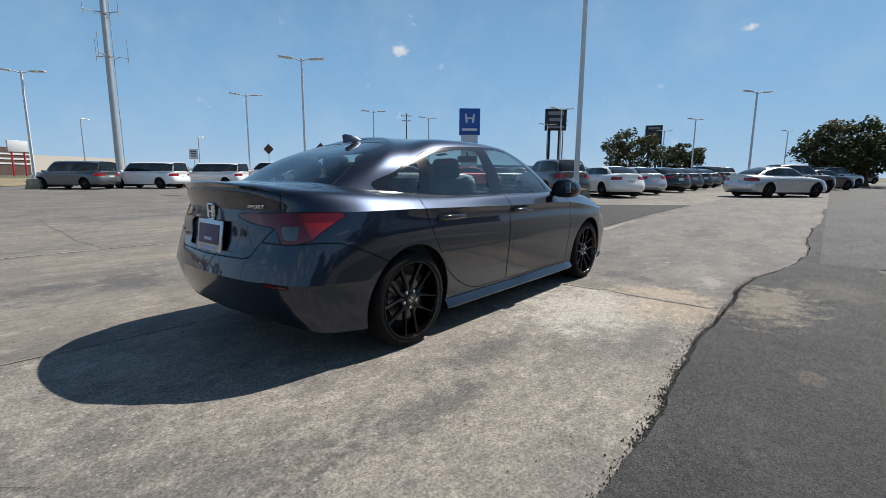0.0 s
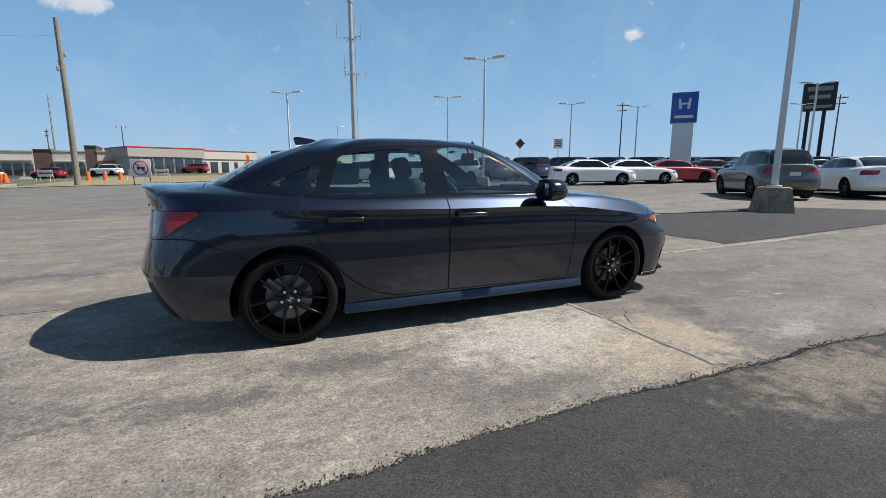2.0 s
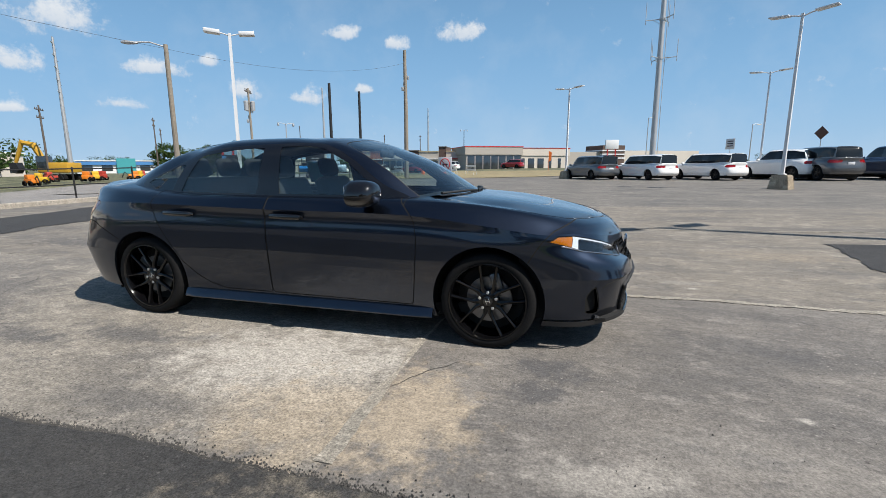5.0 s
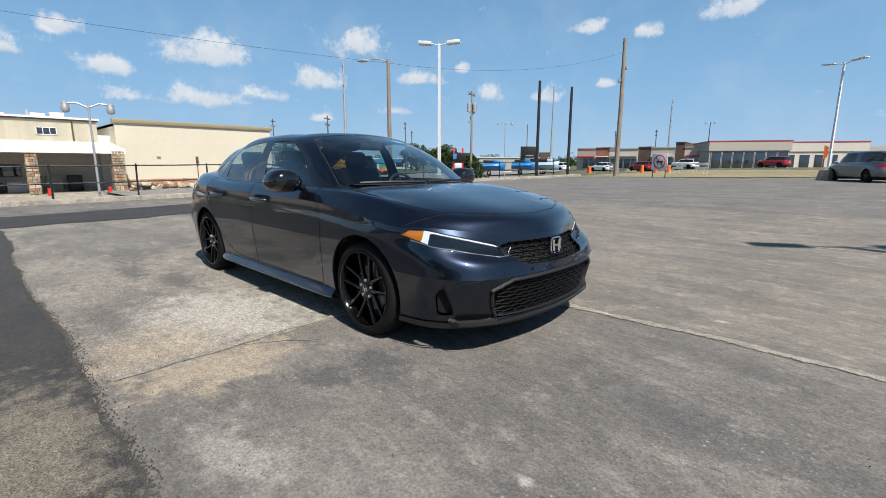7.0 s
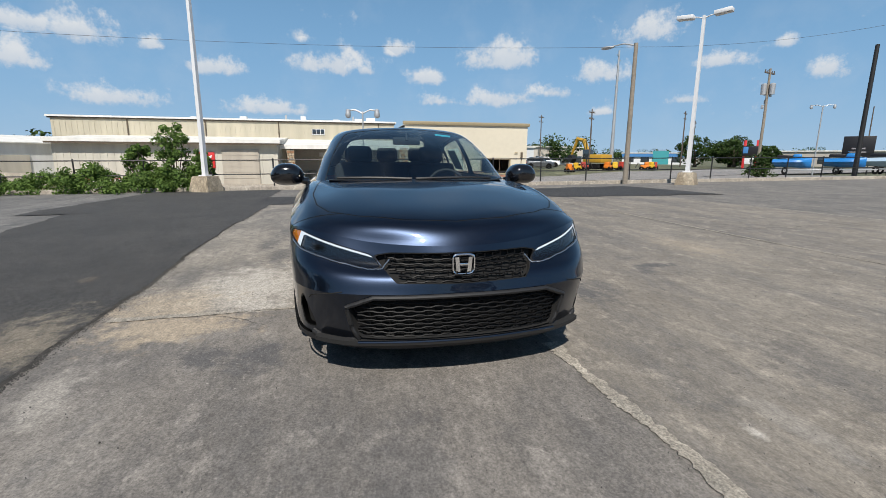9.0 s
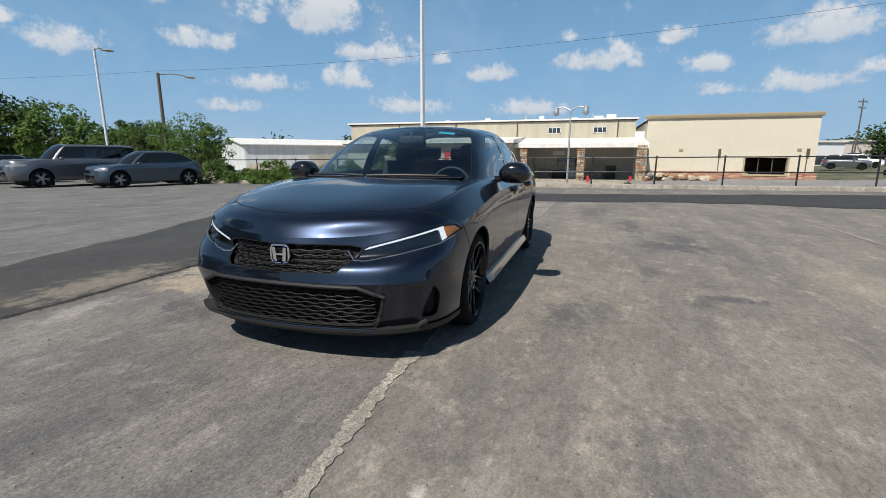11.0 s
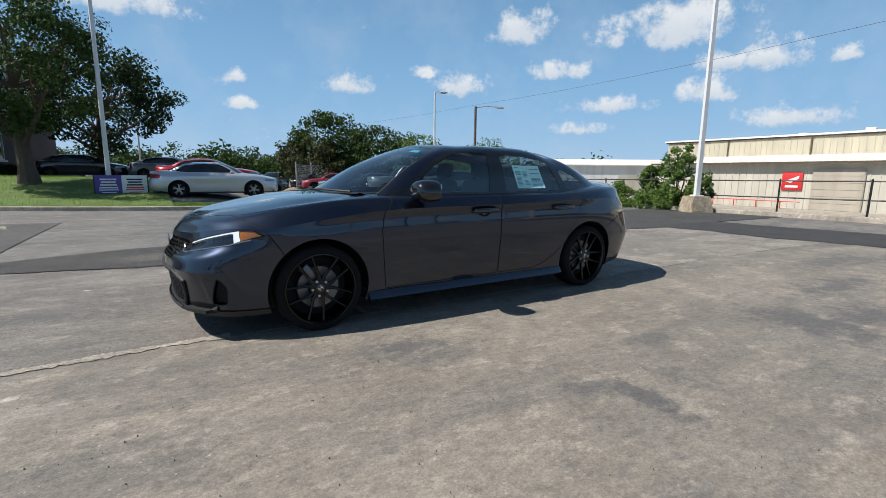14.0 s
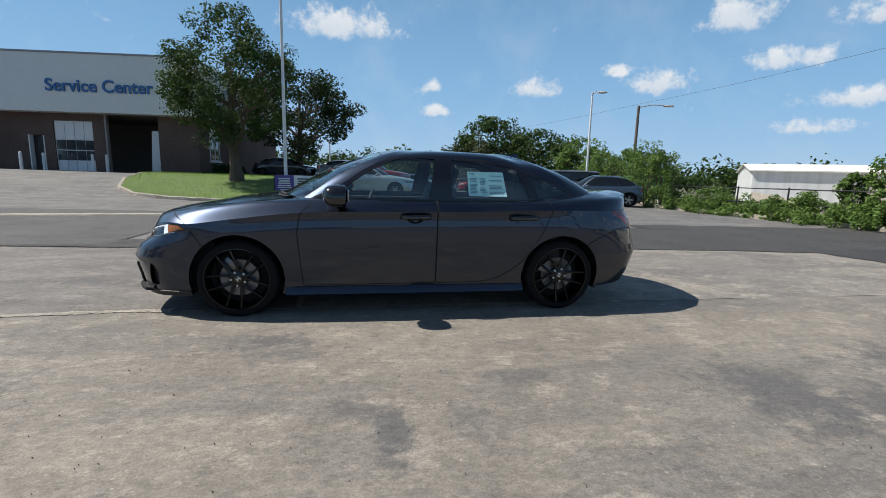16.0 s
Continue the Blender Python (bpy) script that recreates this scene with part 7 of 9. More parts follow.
# ---- fence, lamps, poles, signs ----
POLE_WHITE = plain("pole_white_paint", (.74, .75, .76), .45, grain=.05, size=12)
POLE_GALV = plain("pole_galvanised", (.42, .43, .44), .5, .5, grain=.12, size=18)
POLE_BLACK = plain("pole_black", (.012, .012, .013), .6, grain=.2)
PIPE_BLACK = plain("pipe_black_paint", (.014, .014, .015), .5, grain=.3, size=25)
WOOD_POLE = plain("pole_wood", (.27, .235, .19), .9, grain=.35, size=9, bump=.4)
WOOD_DARK = plain("pole_wood_dark", (.12, .10, .085), .9, grain=.35, size=9, bump=.4)
BASE_CONC = ground_mat("lamp_base_concrete", (.36, .29, .20), (.55, .48, .37), (.24, .19, .13), 12.0, .5, .4)
LAMP_PANEL = plain("lamp_panel", (.80, .80, .78), .4)
WIRE = plain("wire", (.05, .05, .055), .7)


def pipe_fence():
    fence = thing("pipe_fence", "black two-rail pipe fence along the lot's edge", "fence", kind="structure")
    fx = lambda y: -15.45 + .05 * math.sin(y * .3)  # noqa: E731
    zz = lambda y: lay(-15.3, y) + .14  # noqa: E731
    ys = [-19.6 + 2.35 * i for i in range(22)]
    bm = bmesh.new()
    tube(bm, [(0, 0, -.1), (0, 0, 1.10)], .030, 8)
    lathe(bm, [(1.10, .030), (1.125, .022), (1.13, .0001)], 8, "z")
    post = mesh_of("post", bm, PIPE_BLACK)
    for y in ys:
        ob = new("post", post)
        ob.parent = fence
        ob.location = (fx(y), y, zz(y))
        ob.rotation_euler = (.012 * math.sin(y * 3), .012 * math.sin(y * 5), 0)
    for h in (1.06, .50):
        for a, b in zip(ys, ys[1:]):
            bm = bmesh.new()
            tube(bm, [(fx(a), a, zz(a) + h), (fx((a + b) / 2), (a + b) / 2, zz((a + b) / 2) + h - .008), (fx(b), b, zz(b) + h)], .022, 8)
            part("rail", bm, PIPE_BLACK, fence)


pipe_fence()


def lamp_base(t, size, h, off=0.0):
    bm = bmesh.new()
    a, b = size / 2, size * .36
    lo = [bm.verts.new((sx * a, sy * a, -.15)) for sx, sy in ((-1, -1), (1, -1), (1, 1), (-1, 1))]
    hi = [bm.verts.new((sx * b, sy * b, h)) for sx, sy in ((-1, -1), (1, -1), (1, 1), (-1, 1))]
    bm.faces.new(hi)
    for k in range(4):
        bm.faces.new((lo[k], lo[(k + 1) % 4], hi[(k + 1) % 4], hi[k]))
    bmesh.ops.bevel(bm, geom=bm.edges[:], offset=.025, segments=2, affect="EDGES")
    part("concrete_base", bm, BASE_CONC, t, "chipped pale concrete block")


def lot_lamp(x, y, h, yaw, label, wide=.13, base_size=.95, base_h=.68, heads=2, style="flat", mat=None, kind_="double"):
    t = thing("street_lamp", label, "street lamp", pose(x, y, lay(x, y), 0, 0, yaw), "lamps round the lot")
    if base_size:
        lamp_base(t, base_size, base_h)
    bm = bmesh.new()
    box(bm, (0, 0, base_h + .02), (wide * 2.1, wide * 2.1, .05), .01)
    q = wide / 2
    rings = [[bm.verts.new((sx * q * k, sy * q * k, z)) for sx, sy in ((-1, -1), (1, -1), (1, 1), (-1, 1))] for z, k in ((base_h, 1), (h, .72))]
    for k in range(4):
        bm.faces.new((rings[0][k], rings[0][(k + 1) % 4], rings[1][(k + 1) % 4], rings[1][k]))
    bm.faces.new(rings[1])
    part("pole", bm, mat or POLE_WHITE, t, "square white-painted pole", smooth=.3)
    for sd in ((-1, 1) if heads == 2 else (1,)):
        bm = bmesh.new()
        tube(bm, [(0, 0, h - .10), (sd * .25, 0, h - .03), (sd * .42, 0, h)], .028, 8)
        part("arm", bm, mat or POLE_WHITE, t)
        bm = bmesh.new()
        box(bm, (sd * .72, 0, h + .03), (.66, .34 if style == "flat" else .42, .055 if style == "flat" else .16), .022, rot=Matrix.Rotation(-sd * .08, 3, "Y"))
        hd = part("lamp_head", bm, POLE_WHITE, t)
        bm = bmesh.new()
        box(bm, (sd * .72, 0, h - .004 if style == "flat" else h - .055), (.50, .24, .012), .004, rot=Matrix.Rotation(-sd * .08, 3, "Y"))
        part("diffuser", bm, LAMP_PANEL, hd)
    return t


lot_lamp(10.48, 3.35, 9.2, 30, "white lot lamp on a chipped concrete block", .15, 1.0, .60)
lot_lamp(-14.82, -5.55, 8.05, 62, "white lot lamp on a concrete block by the fence", .16, .95, .60)
lot_lamp(-13.4, 14.8, 7.1, 35, "white twin-head lot lamp on a concrete block", .16, .85, .55, style="box")
lot_lamp(3.85, -17.0, 8.9, 15, "tall white lamp pole on the lawn", .14, .70, .35, heads=1, style="box")
for i, (x, y, h) in enumerate(((9.6, 17.05, 6.35), (1.3, 30.0, 6.1), (12.7, 28.7, 6.2), (23.5, 27.8, 6.1), (33.0, 15.0, 6.3), (32.7, 29.7, 6.5), (33.8, 1.5, 6.4), (44, 22, 6.3), (48, 8, 6.3), (60, 14, 6.3), (70, 2, 6.4), (64, -8, 6.2))):
    lot_lamp(x, y, h, -38 + 7 * (i % 3), "white twin-arm lot lamp on a concrete base", .11, .75, .55)


def cobra_lamp(x, y, h, yaw, label, mat, r=.10, arm=1.5, heads=1, lean=0.0):
    t = thing("street_lamp", label, "street lamp", pose(x, y, lay(x, y), 0, lean, yaw), "street lamps beyond the lot")
    bm = bmesh.new()
    tube(bm, [(0, 0, -.3), (0, 0, h)], [r, r * .7], 10)
    part("pole", bm, mat, t)
    for sd in ((1,) if heads == 1 else (1, -1)):
        bm = bmesh.new()
        tube(bm, [(0, 0, h - .1), (sd * arm * .5, 0, h + .05), (sd * arm, 0, h + .02)], .03, 8)
        part("arm", bm, POLE_GALV, t)
        bm = bmesh.new()
        if heads == 1:
            lathe(bm, [(-.30, .05), (-.15, .10), (.1, .13), (.28, .08), (.32, .0001)], 12, "x", (sd * (arm + .2), 0, h - .02))
            bmesh.ops.scale(bm, vec=(1, 1, .6), space=Matrix.Translation((0, 0, -(h - .02))), verts=bm.verts)
        else:
            lathe(bm, [(.14, .05), (.10, .10), (-.02, .11), (-.10, .13), (-.20, .10), (-.24, .0001)], 12, "z", (sd * arm, 0, h - .06))
        part("lamp_head", bm, POLE_GALV, t)
    return t


cobra_lamp(-16.2, .55, 3.25, 78, "small twin-head yard lamp behind the fence", POLE_GALV, .045, .62, 2)
cobra_lamp(-13.7, -22.95, 6.75, 150, "grey street lamp by the parked cars", POLE_WHITE, .08, .35)
cobra_lamp(-16.15, -21.7, 5.9, 160, "wooden pole with a street lamp arm", WOOD_DARK, .11, 1.5)
cobra_lamp(-11.7, -43.4, 5.8, 30, "street lamp before the large tree", POLE_WHITE, .07, .5)
cobra_lamp(-30.1, 43.0, 6.2, 60, "twin-head street lamp across the street", POLE_GALV, .07, .9, 2)
cobra_lamp(-14.85, 12.65, 6.25, 215, "weathered wooden pole with a lamp arm", WOOD_POLE, .12, 1.1)
cobra_lamp(11.5, 67.3, 7.0, 20, "far street lamp behind the vans", POLE_GALV, .07, .6)
cobra_lamp(22, 60, 5.2, 20, "far street lamp behind the vans", POLE_GALV, .07, .6)
cobra_lamp(-21.5, 95, 8.4, 20, "far dark lamp post by the shops", POLE_BLACK, .09, .7, 2)
cobra_lamp(3.3, -36.5, 6.9, 170, "lamp post behind the dark tree", POLE_WHITE, .07, .4)


def bare_pole(name, x, y, h, r, mat, label, z=None, lean=0.0, way=0.0):
    bm = bmesh.new()
    z = lay(x, y) if z is None else z
    tube(bm, [(0, 0, -.4), (lean * math.cos(way) * h, lean * math.sin(way) * h, h)], [r, r * .75], 12)
    return solid(name, bm, mat, label, "pole", m=pose(x, y, z))


bare_pole("sign_post", -16.2, 28.5, 7.25, .13, POLE_BLACK, "tall bare black steel sign post")
bare_pole("sign_post", -15.6, 32.3, 7.15, .13, POLE_BLACK, "tall bare black steel sign post")


def utility_pole(x, y, h, mat, label, cross=(), cans=0, r=.17, z=None, yaw=0, kit=True):
    t = thing("utility_pole", label, "utility pole", pose(x, y, lay(x, y) if z is None else z, 0, 0, yaw), "utility poles")
    bm = bmesh.new()
    tube(bm, [(0, 0, -.4), (.04, 0, h * .5), (0, 0, h)], [r, r * .85, r * .65], 10)
    part("pole", bm, mat, t)
    for zc, w in cross:
        bm = bmesh.new()
        box(bm, (0, 0, zc), (.10, w, .12), .01)
        for k in (-1, -.5, .5, 1):
            tube(bm, [(0, k * w * .46, zc + .05), (0, k * w * .46, zc + .22)], .035, 6)
        part("crossarm", bm, WOOD_DARK, t)
    for k in range(cans):
        bm = bmesh.new()
        a = 2.1 * k
        lathe(bm, [(-.45, .0001), (-.45, .2), (.35, .22), (.42, .15), (.45, .0001)], 12, "z", (.34 * math.cos(a), .34 * math.sin(a), h - 1.6))
        part("transformer", bm, POLE_GALV, t, "grey transformer can")
    if kit:
        bm = bmesh.new()
        for zc, a in ((h - 2.1, .4), (h - 2.6, 2.2), (h - 3.0, 4.0)):
            box(bm, (.24 * math.cos(a), .24 * math.sin(a), zc), (.16, .16, .3), .03)
            tube(bm, [(0, 0, zc), (.24 * math.cos(a), .24 * math.sin(a), zc)], .02, 6)
        part("fittings", bm, POLE_GALV, t)
    return t


utility_pole(-11.75, 32.9, 10.2, WOOD_POLE, "tall pale wooden utility pole", r=.19)
utility_pole(-28.0, 34.3, 8.6, WOOD_POLE, "wooden utility pole with transformers", ((8.25, 1.7),), 3, yaw=20, r=.13)
for x, y, h in ((-70, 62, 10), (-88, 80, 10), (-62, 95, 11), (-40, 120, 10), (-55, 130, 11), (-84, 40, 10), (-58, 36, 8.5), (85, 40, 12), (60, 60, 12)):
    utility_pole(x, y, h, WOOD_DARK, "far utility pole with a crossarm", ((h - .5, 2.0), (h - 1.4, 1.6)), 0, .13, kit=False, yaw=35)


def steel_line_pole(x, y, h, label):
    t = thing("transmission_pole", label, "utility pole", pose(x, y, lay(x, y), 0, 0, 40), "steel line poles")
    bm = bmesh.new()
    tube(bm, [(0, 0, -.5), (0, 0, h)], [h * .018, h * .007], 10)
    part("pole", bm, POLE_GALV, t)
    for k in range(5):
        for sd in (1, -1):
            bm = bmesh.new()
            z = h * (.95 - .085 * k - (.03 if sd > 0 else 0))
            tube(bm, [(0, 0, z), (0, sd * h * .055, z + .15)], [.09, .05], 6)
            part("arm", bm, POLE_GALV, t)


steel_line_pole(-75.5, 51, 21, "tall grey steel transmission pole")
steel_line_pole(-70, 120, 24, "far grey steel transmission pole")
steel_line_pole(-60, 190, 26, "far grey steel transmission pole")


def wire(a, b, sag, label):
    bm = bmesh.new()
    a, b = Vector(a), Vector(b)
    tube(bm, [a.lerp(b, t) - Vector((0, 0, sag * 4 * t * (1 - t))) for t in np.linspace(0, 1, 20)], .006, 5)
    solid("overhead_wire", bm, WIRE, label, "wire")


wire((-16.15, -21.7, 5.7), (-14.85, 12.65, 6.05), .45, "thin dark overhead wire between wooden poles")
wire((-14.85, 12.65, 6.05), (-11.75, 32.9, 9.4), .75, "thin dark overhead wire between wooden poles")
wire((-16.15, -21.7, 5.7), (-11.7, -43.4, 5.6), .2, "thin dark overhead wire to a lamp")


def cell_tower(x, y):
    t = thing("cell_tower", "tall grey steel monopole with antennas", "tower", pose(x, y, lay(x, y)))
    bm = bmesh.new()
    tube(bm, [(0, 0, -.5), (0, 0, 9), (0, 0, 26)], [.27, .24, .17], 12)
    part("mast", bm, POLE_GALV, t)
    bm = bmesh.new()
    tube(bm, [(.42, 0, 0), (.40, 0, 16)], .03, 6)
    part("cable_run", bm, POLE_GALV, t)
    for z, n in ((10.3, 3), (13.6, 3), (17.0, 2), (21, 3)):
        for k in range(n):
            a = 2 * math.pi * k / n + z
            bm = bmesh.new()
            e = Vector((math.cos(a) * 1.4, math.sin(a) * 1.4, z))
            tube(bm, [(0, 0, z), e], .035, 6)
            tube(bm, [e + Vector((0, 0, -.35)), e + Vector((0, 0, 1.5))], .03, 6)
            tube(bm, [Vector((0, 0, z - .5)), e * .6 + Vector((0, 0, .4 * z))], .02, 5)
            part("antenna", bm, POLE_GALV, t)
        bm = bmesh.new()
        lathe(bm, [(z - .10, .20), (z - .10, .28), (z + .10, .28), (z + .10, .20)], 12, "z")
        part("collar", bm, POLE_GALV, t)


cell_tower(8.87, 43.9)

SIGN_BLUE = plain("sign_blue", (.02, .10, .42), .4)
SIGN_WHITE = plain("sign_white", (.78, .79, .80), .45, grain=.04, size=6)
SIGN_DARK = plain("sign_dark", (.012, .010, .011), .4)
SIGN_GREY = plain("sign_grey", (.30, .28, .29), .4)
SIGN_RED = plain("sign_red", (.62, .03, .03), .45)
SIGN_PURPLE = plain("sign_purple", (.10, .06, .32), .5)
SIGN_INK = plain("sign_ink", (.03, .03, .05), .6)
ORANGE = plain("safety_orange", (.85, .18, .02), .5)


def bars(parent, mat, rects, depth, axis="x", name="marks", label="plain bars in place of lettering"):
    """Flat bars on a board: (across, up, width, height)."""
    for u, v, w, h in rects:
        bm = bmesh.new()
        box(bm, (depth, u, v) if axis == "x" else (u, depth, v), (.02, w, h) if axis == "x" else (w, .02, h), .004)
        part("mark" if name == "marks" else name, bm, mat, parent, label)


def tall_signs():
    t = thing("pylon_sign", "blue square sign on a white column", "sign", pose(29.4, 21.9, lay(29.4, 21.9), 0, 0, 222))
    bm = bmesh.new()
    box(bm, (0, 0, 2.1), (.45, 1.45, 4.3), .03)
    part("column", bm, SIGN_WHITE, t)
    bm = bmesh.new()
    box(bm, (0, 0, 5.35), (.5, 1.8, 2.25), .04)
    board = part("board", bm, SIGN_BLUE, t)
    bm = bmesh.new()
    for dy in (-1, 1):
        prism(bm, [(dy * .36, -.35), (dy * .44, .40), (dy * .27, .40), (dy * .17, -.35)], "x", .25, .28)
    box(bm, (.265, 0, .03), (.03, .5, .13), .01)
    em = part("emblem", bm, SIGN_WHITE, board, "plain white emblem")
    em.location = (0, 0, 5.6)
    bars(board, SIGN_WHITE, [(0, 4.68, 1.3, .2)], .26)
    t = thing("pylon_sign", "dark brand board on two black posts", "sign", pose(52.2, 25.2, lay(52.2, 25.2), 0, 0, 215))
    for dy in (-.75, .55):
        bm = bmesh.new()
        tube(bm, [(0, dy, -.3), (0, dy, 7.0)], .17, 10)
        part("post", bm, POLE_BLACK, t)
    bm = bmesh.new()
    box(bm, (0, 0, 7.7), (.5, 2.7, 2.7), .04)
    board = part("board", bm, SIGN_DARK, t)
    bars(board, SIGN_GREY, [(0, 8.5, 2.0, .42), (0, 7.7, 1.7, .36), (0, 6.75, 2.2, .28)], .26)
    t = thing("pylon_sign", "dark board behind the lot's trees", "sign", pose(66, 17, lay(66, 17), 0, 0, 200))
    for dy in (-.5, .5):
        bm = bmesh.new()
        tube(bm, [(0, dy, -.3), (0, dy, 5.0)], .14, 10)
        part("post", bm, POLE_BLACK, t)
    bm = bmesh.new()
    box(bm, (0, 0, 6.3), (.4, 2.2, 2.6), .04)
    board = part("board", bm, SIGN_DARK, t)
    bars(board, SIGN_GREY, [(0, 7.2, 1.6, .3)], .21)
    # a round no-entry style sign on the lot's edge
    t = thing("warning_sign", "white square sign with a red ring and slash", "sign", pose(-7.78, 30.8, lay(-7.78, 30.8) + .25, 0, 0, -108))
    for dy in (-.5, .5):
        bm = bmesh.new()
        tube(bm, [(0, dy, -.4), (0, dy, .35)], .03, 6)
        part("leg", bm, POLE_BLACK, t)
    bm = bmesh.new()
    box(bm, (0, 0, .85), (.04, 1.22, 1.14), .01)
    board = part("board", bm, SIGN_WHITE, t)
    bm = bmesh.new()
    tube(bm, [(.03, .44 * math.cos(a), .85 + .44 * math.sin(a)) for a in np.linspace(0, 2 * math.pi, 40)], .035, 6)
    tube(bm, [(.03, -.31, 1.16), (.03, .31, .54)], .03, 6)
    part("ring", bm, SIGN_RED, board)
    bars(board, SIGN_INK, [(0, .86, .5, .12), (-.14, .74, .06, .14), (.16, .74, .06, .14)], .012)
    # two-panel direction board on the lawn
    t = thing("direction_board", "white and purple direction board on thin legs", "sign", pose(3.45, -16.6, lay(3.45, -16.6), 0, 0, 100))
    for dy in (-.82, .82):
        bm = bmesh.new()
        tube(bm, [(0, dy, -.2), (0, dy, .78)], .018, 6)
        part("leg", bm, POLE_BLACK, t)
    for dy, mat, ink in ((.40, SIGN_WHITE, SIGN_INK), (-.40, SIGN_PURPLE, SIGN_WHITE)):
        bm = bmesh.new()
        box(bm, (0, dy, .44), (.025, .80, .66), .006)
        b = part("panel", bm, mat, t)
        bars(b, ink, [(dy, .62 - .10 * k, .5 - .06 * (k % 2), .055) for k in range(3)], .014)
        bars(b, SIGN_RED if dy > 0 else SIGN_WHITE, [(dy, .32, .55, .05), (dy, .24, .58, .04), (dy, .15, .42, .03)], .014)
    # diamond and text signs beyond the back row
    for x, y, h, kind_ in ((20.5, 40, 3.1, "diamond"), (24.5, 37, 3.3, "diamond"), (28.5, 36, 3.3, "square"), (16.2, 47, 2.6, "square")):
        t = thing("road_sign", "rust-brown diamond road sign" if kind_ == "diamond" else "pale square road sign", "sign", pose(x, y, lay(x, y), 0, 0, 215), "road signs")
        bm = bmesh.new()
        tube(bm, [(0, 0, -.2), (0, 0, h)], .03, 6)
        part("post", bm, POLE_GALV, t)
        bm = bmesh.new()
        if kind_ == "diamond":
            box(bm, (.04, 0, h), (.02, .75, .75), .01, rot=Matrix.Rotation(math.pi / 4, 3, "X"))
            part("board", bm, plain("diamond_rust", (.13, .06, .04), .6), t)
        else:
            box(bm, (.04, 0, h), (.02, .95, 1.0), .01)
            b = part("board", bm, SIGN_WHITE, t)
            bars(b, SIGN_INK, [(0, h + .25 - .22 * k, .6, .09) for k in range(3)], .055)


tall_signs()

# ---- buildings past the fence ----
TAN_METAL = None


def ribbed(name, color, pitch=.3):
    """Painted sheet metal with upright ribs and streaks."""
    m, tree, out = base(name)
    link = tree.links.new
    p = tree.nodes.new("ShaderNodeBsdfPrincipled")
    geo = tree.nodes.new("ShaderNodeNewGeometry")
    n = shader(tree, "ShaderNodeTexNoise", Scale=1.5, Detail=6.0)
    mp = tree.nodes.new("ShaderNodeMapping")
    mp.inputs["Scale"].default_value = (1, 1, .15)
    link(geo.outputs["Position"], mp.inputs[0])
    link(mp.outputs[0], n.inputs["Vector"])
    r = tree.nodes.new("ShaderNodeMapRange")
    for i, v in ((1, .3), (2, .7), (3, .82), (4, 1.05)):
        r.inputs[i].default_value = v
    link(n.outputs[0], r.inputs[0])
    s = tree.nodes.new("ShaderNodeVectorMath")
    s.operation = "SCALE"
    s.inputs[0].default_value = color
    link(r.outputs[0], s.inputs["Scale"])
    link(s.outputs[0], p.inputs["Base Color"])
    p.inputs["Roughness"].default_value = .55
    link(p.outputs[0], out.inputs[0])
    return m


TAN_METAL = ribbed("tan_sheet_metal", (.47, .43, .33))
CREAM_WALL = plain("cream_stucco", (.68, .62, .49), .8, grain=.06, size=2.5)
PORCH_WALL = plain("porch_wall", (.46, .43, .38), .8, grain=.12, size=4)
PALE_METAL = ribbed("pale_sheet_metal", (.50, .475, .41))
WHITE_METAL = ribbed("white_sheet_metal", (.68, .70, .70))
ROOF_WHITE = ribbed("white_roof", (.70, .69, .65))
BROWN_TRIM = plain("brown_trim", (.10, .075, .05), .6)
BEIGE_TRIM = plain("beige_trim", (.46, .38, .24), .6, grain=.08)
GARAGE_TAUPE = ribbed("garage_door_taupe", (.40, .36, .30))
# brown-grey with the shade of roofed places put into the colour
SHADE_BROWN = plain("roofed_shade_brown", (.25, .23, .20), .8, grain=.15, size=4)
WIN_GLASS = plain("window_glass_dark", (.035, .045, .055), .06, coat=.6, spec=.8)
BRICK_RED = plain("brick_red", (.30, .12, .08), .85, grain=.35, size=6, bump=.3)
BRICK_BROWN = plain("brick_brown", (.115, .075, .062), .85, grain=.4, size=7, bump=.4)
STONE = [plain("stone_" + n, c, .9, grain=.25, size=9, bump=.5) for n, c in (("tan", (.42, .32, .21)), ("rust", (.33, .18, .10)), ("grey", (.30, .27, .23)), ("pale", (.52, .44, .33)))]


def wall_box(name, parent, x0, x1, y0, y1, z0, z1, mat, label="", bevel=0.0):
    bm = bmesh.new()
    box(bm, ((x0 + x1) / 2, (y0 + y1) / 2, (z0 + z1) / 2), (abs(x1 - x0), abs(y1 - y0), abs(z1 - z0)), bevel)
    return part(name, bm, mat, parent, label)


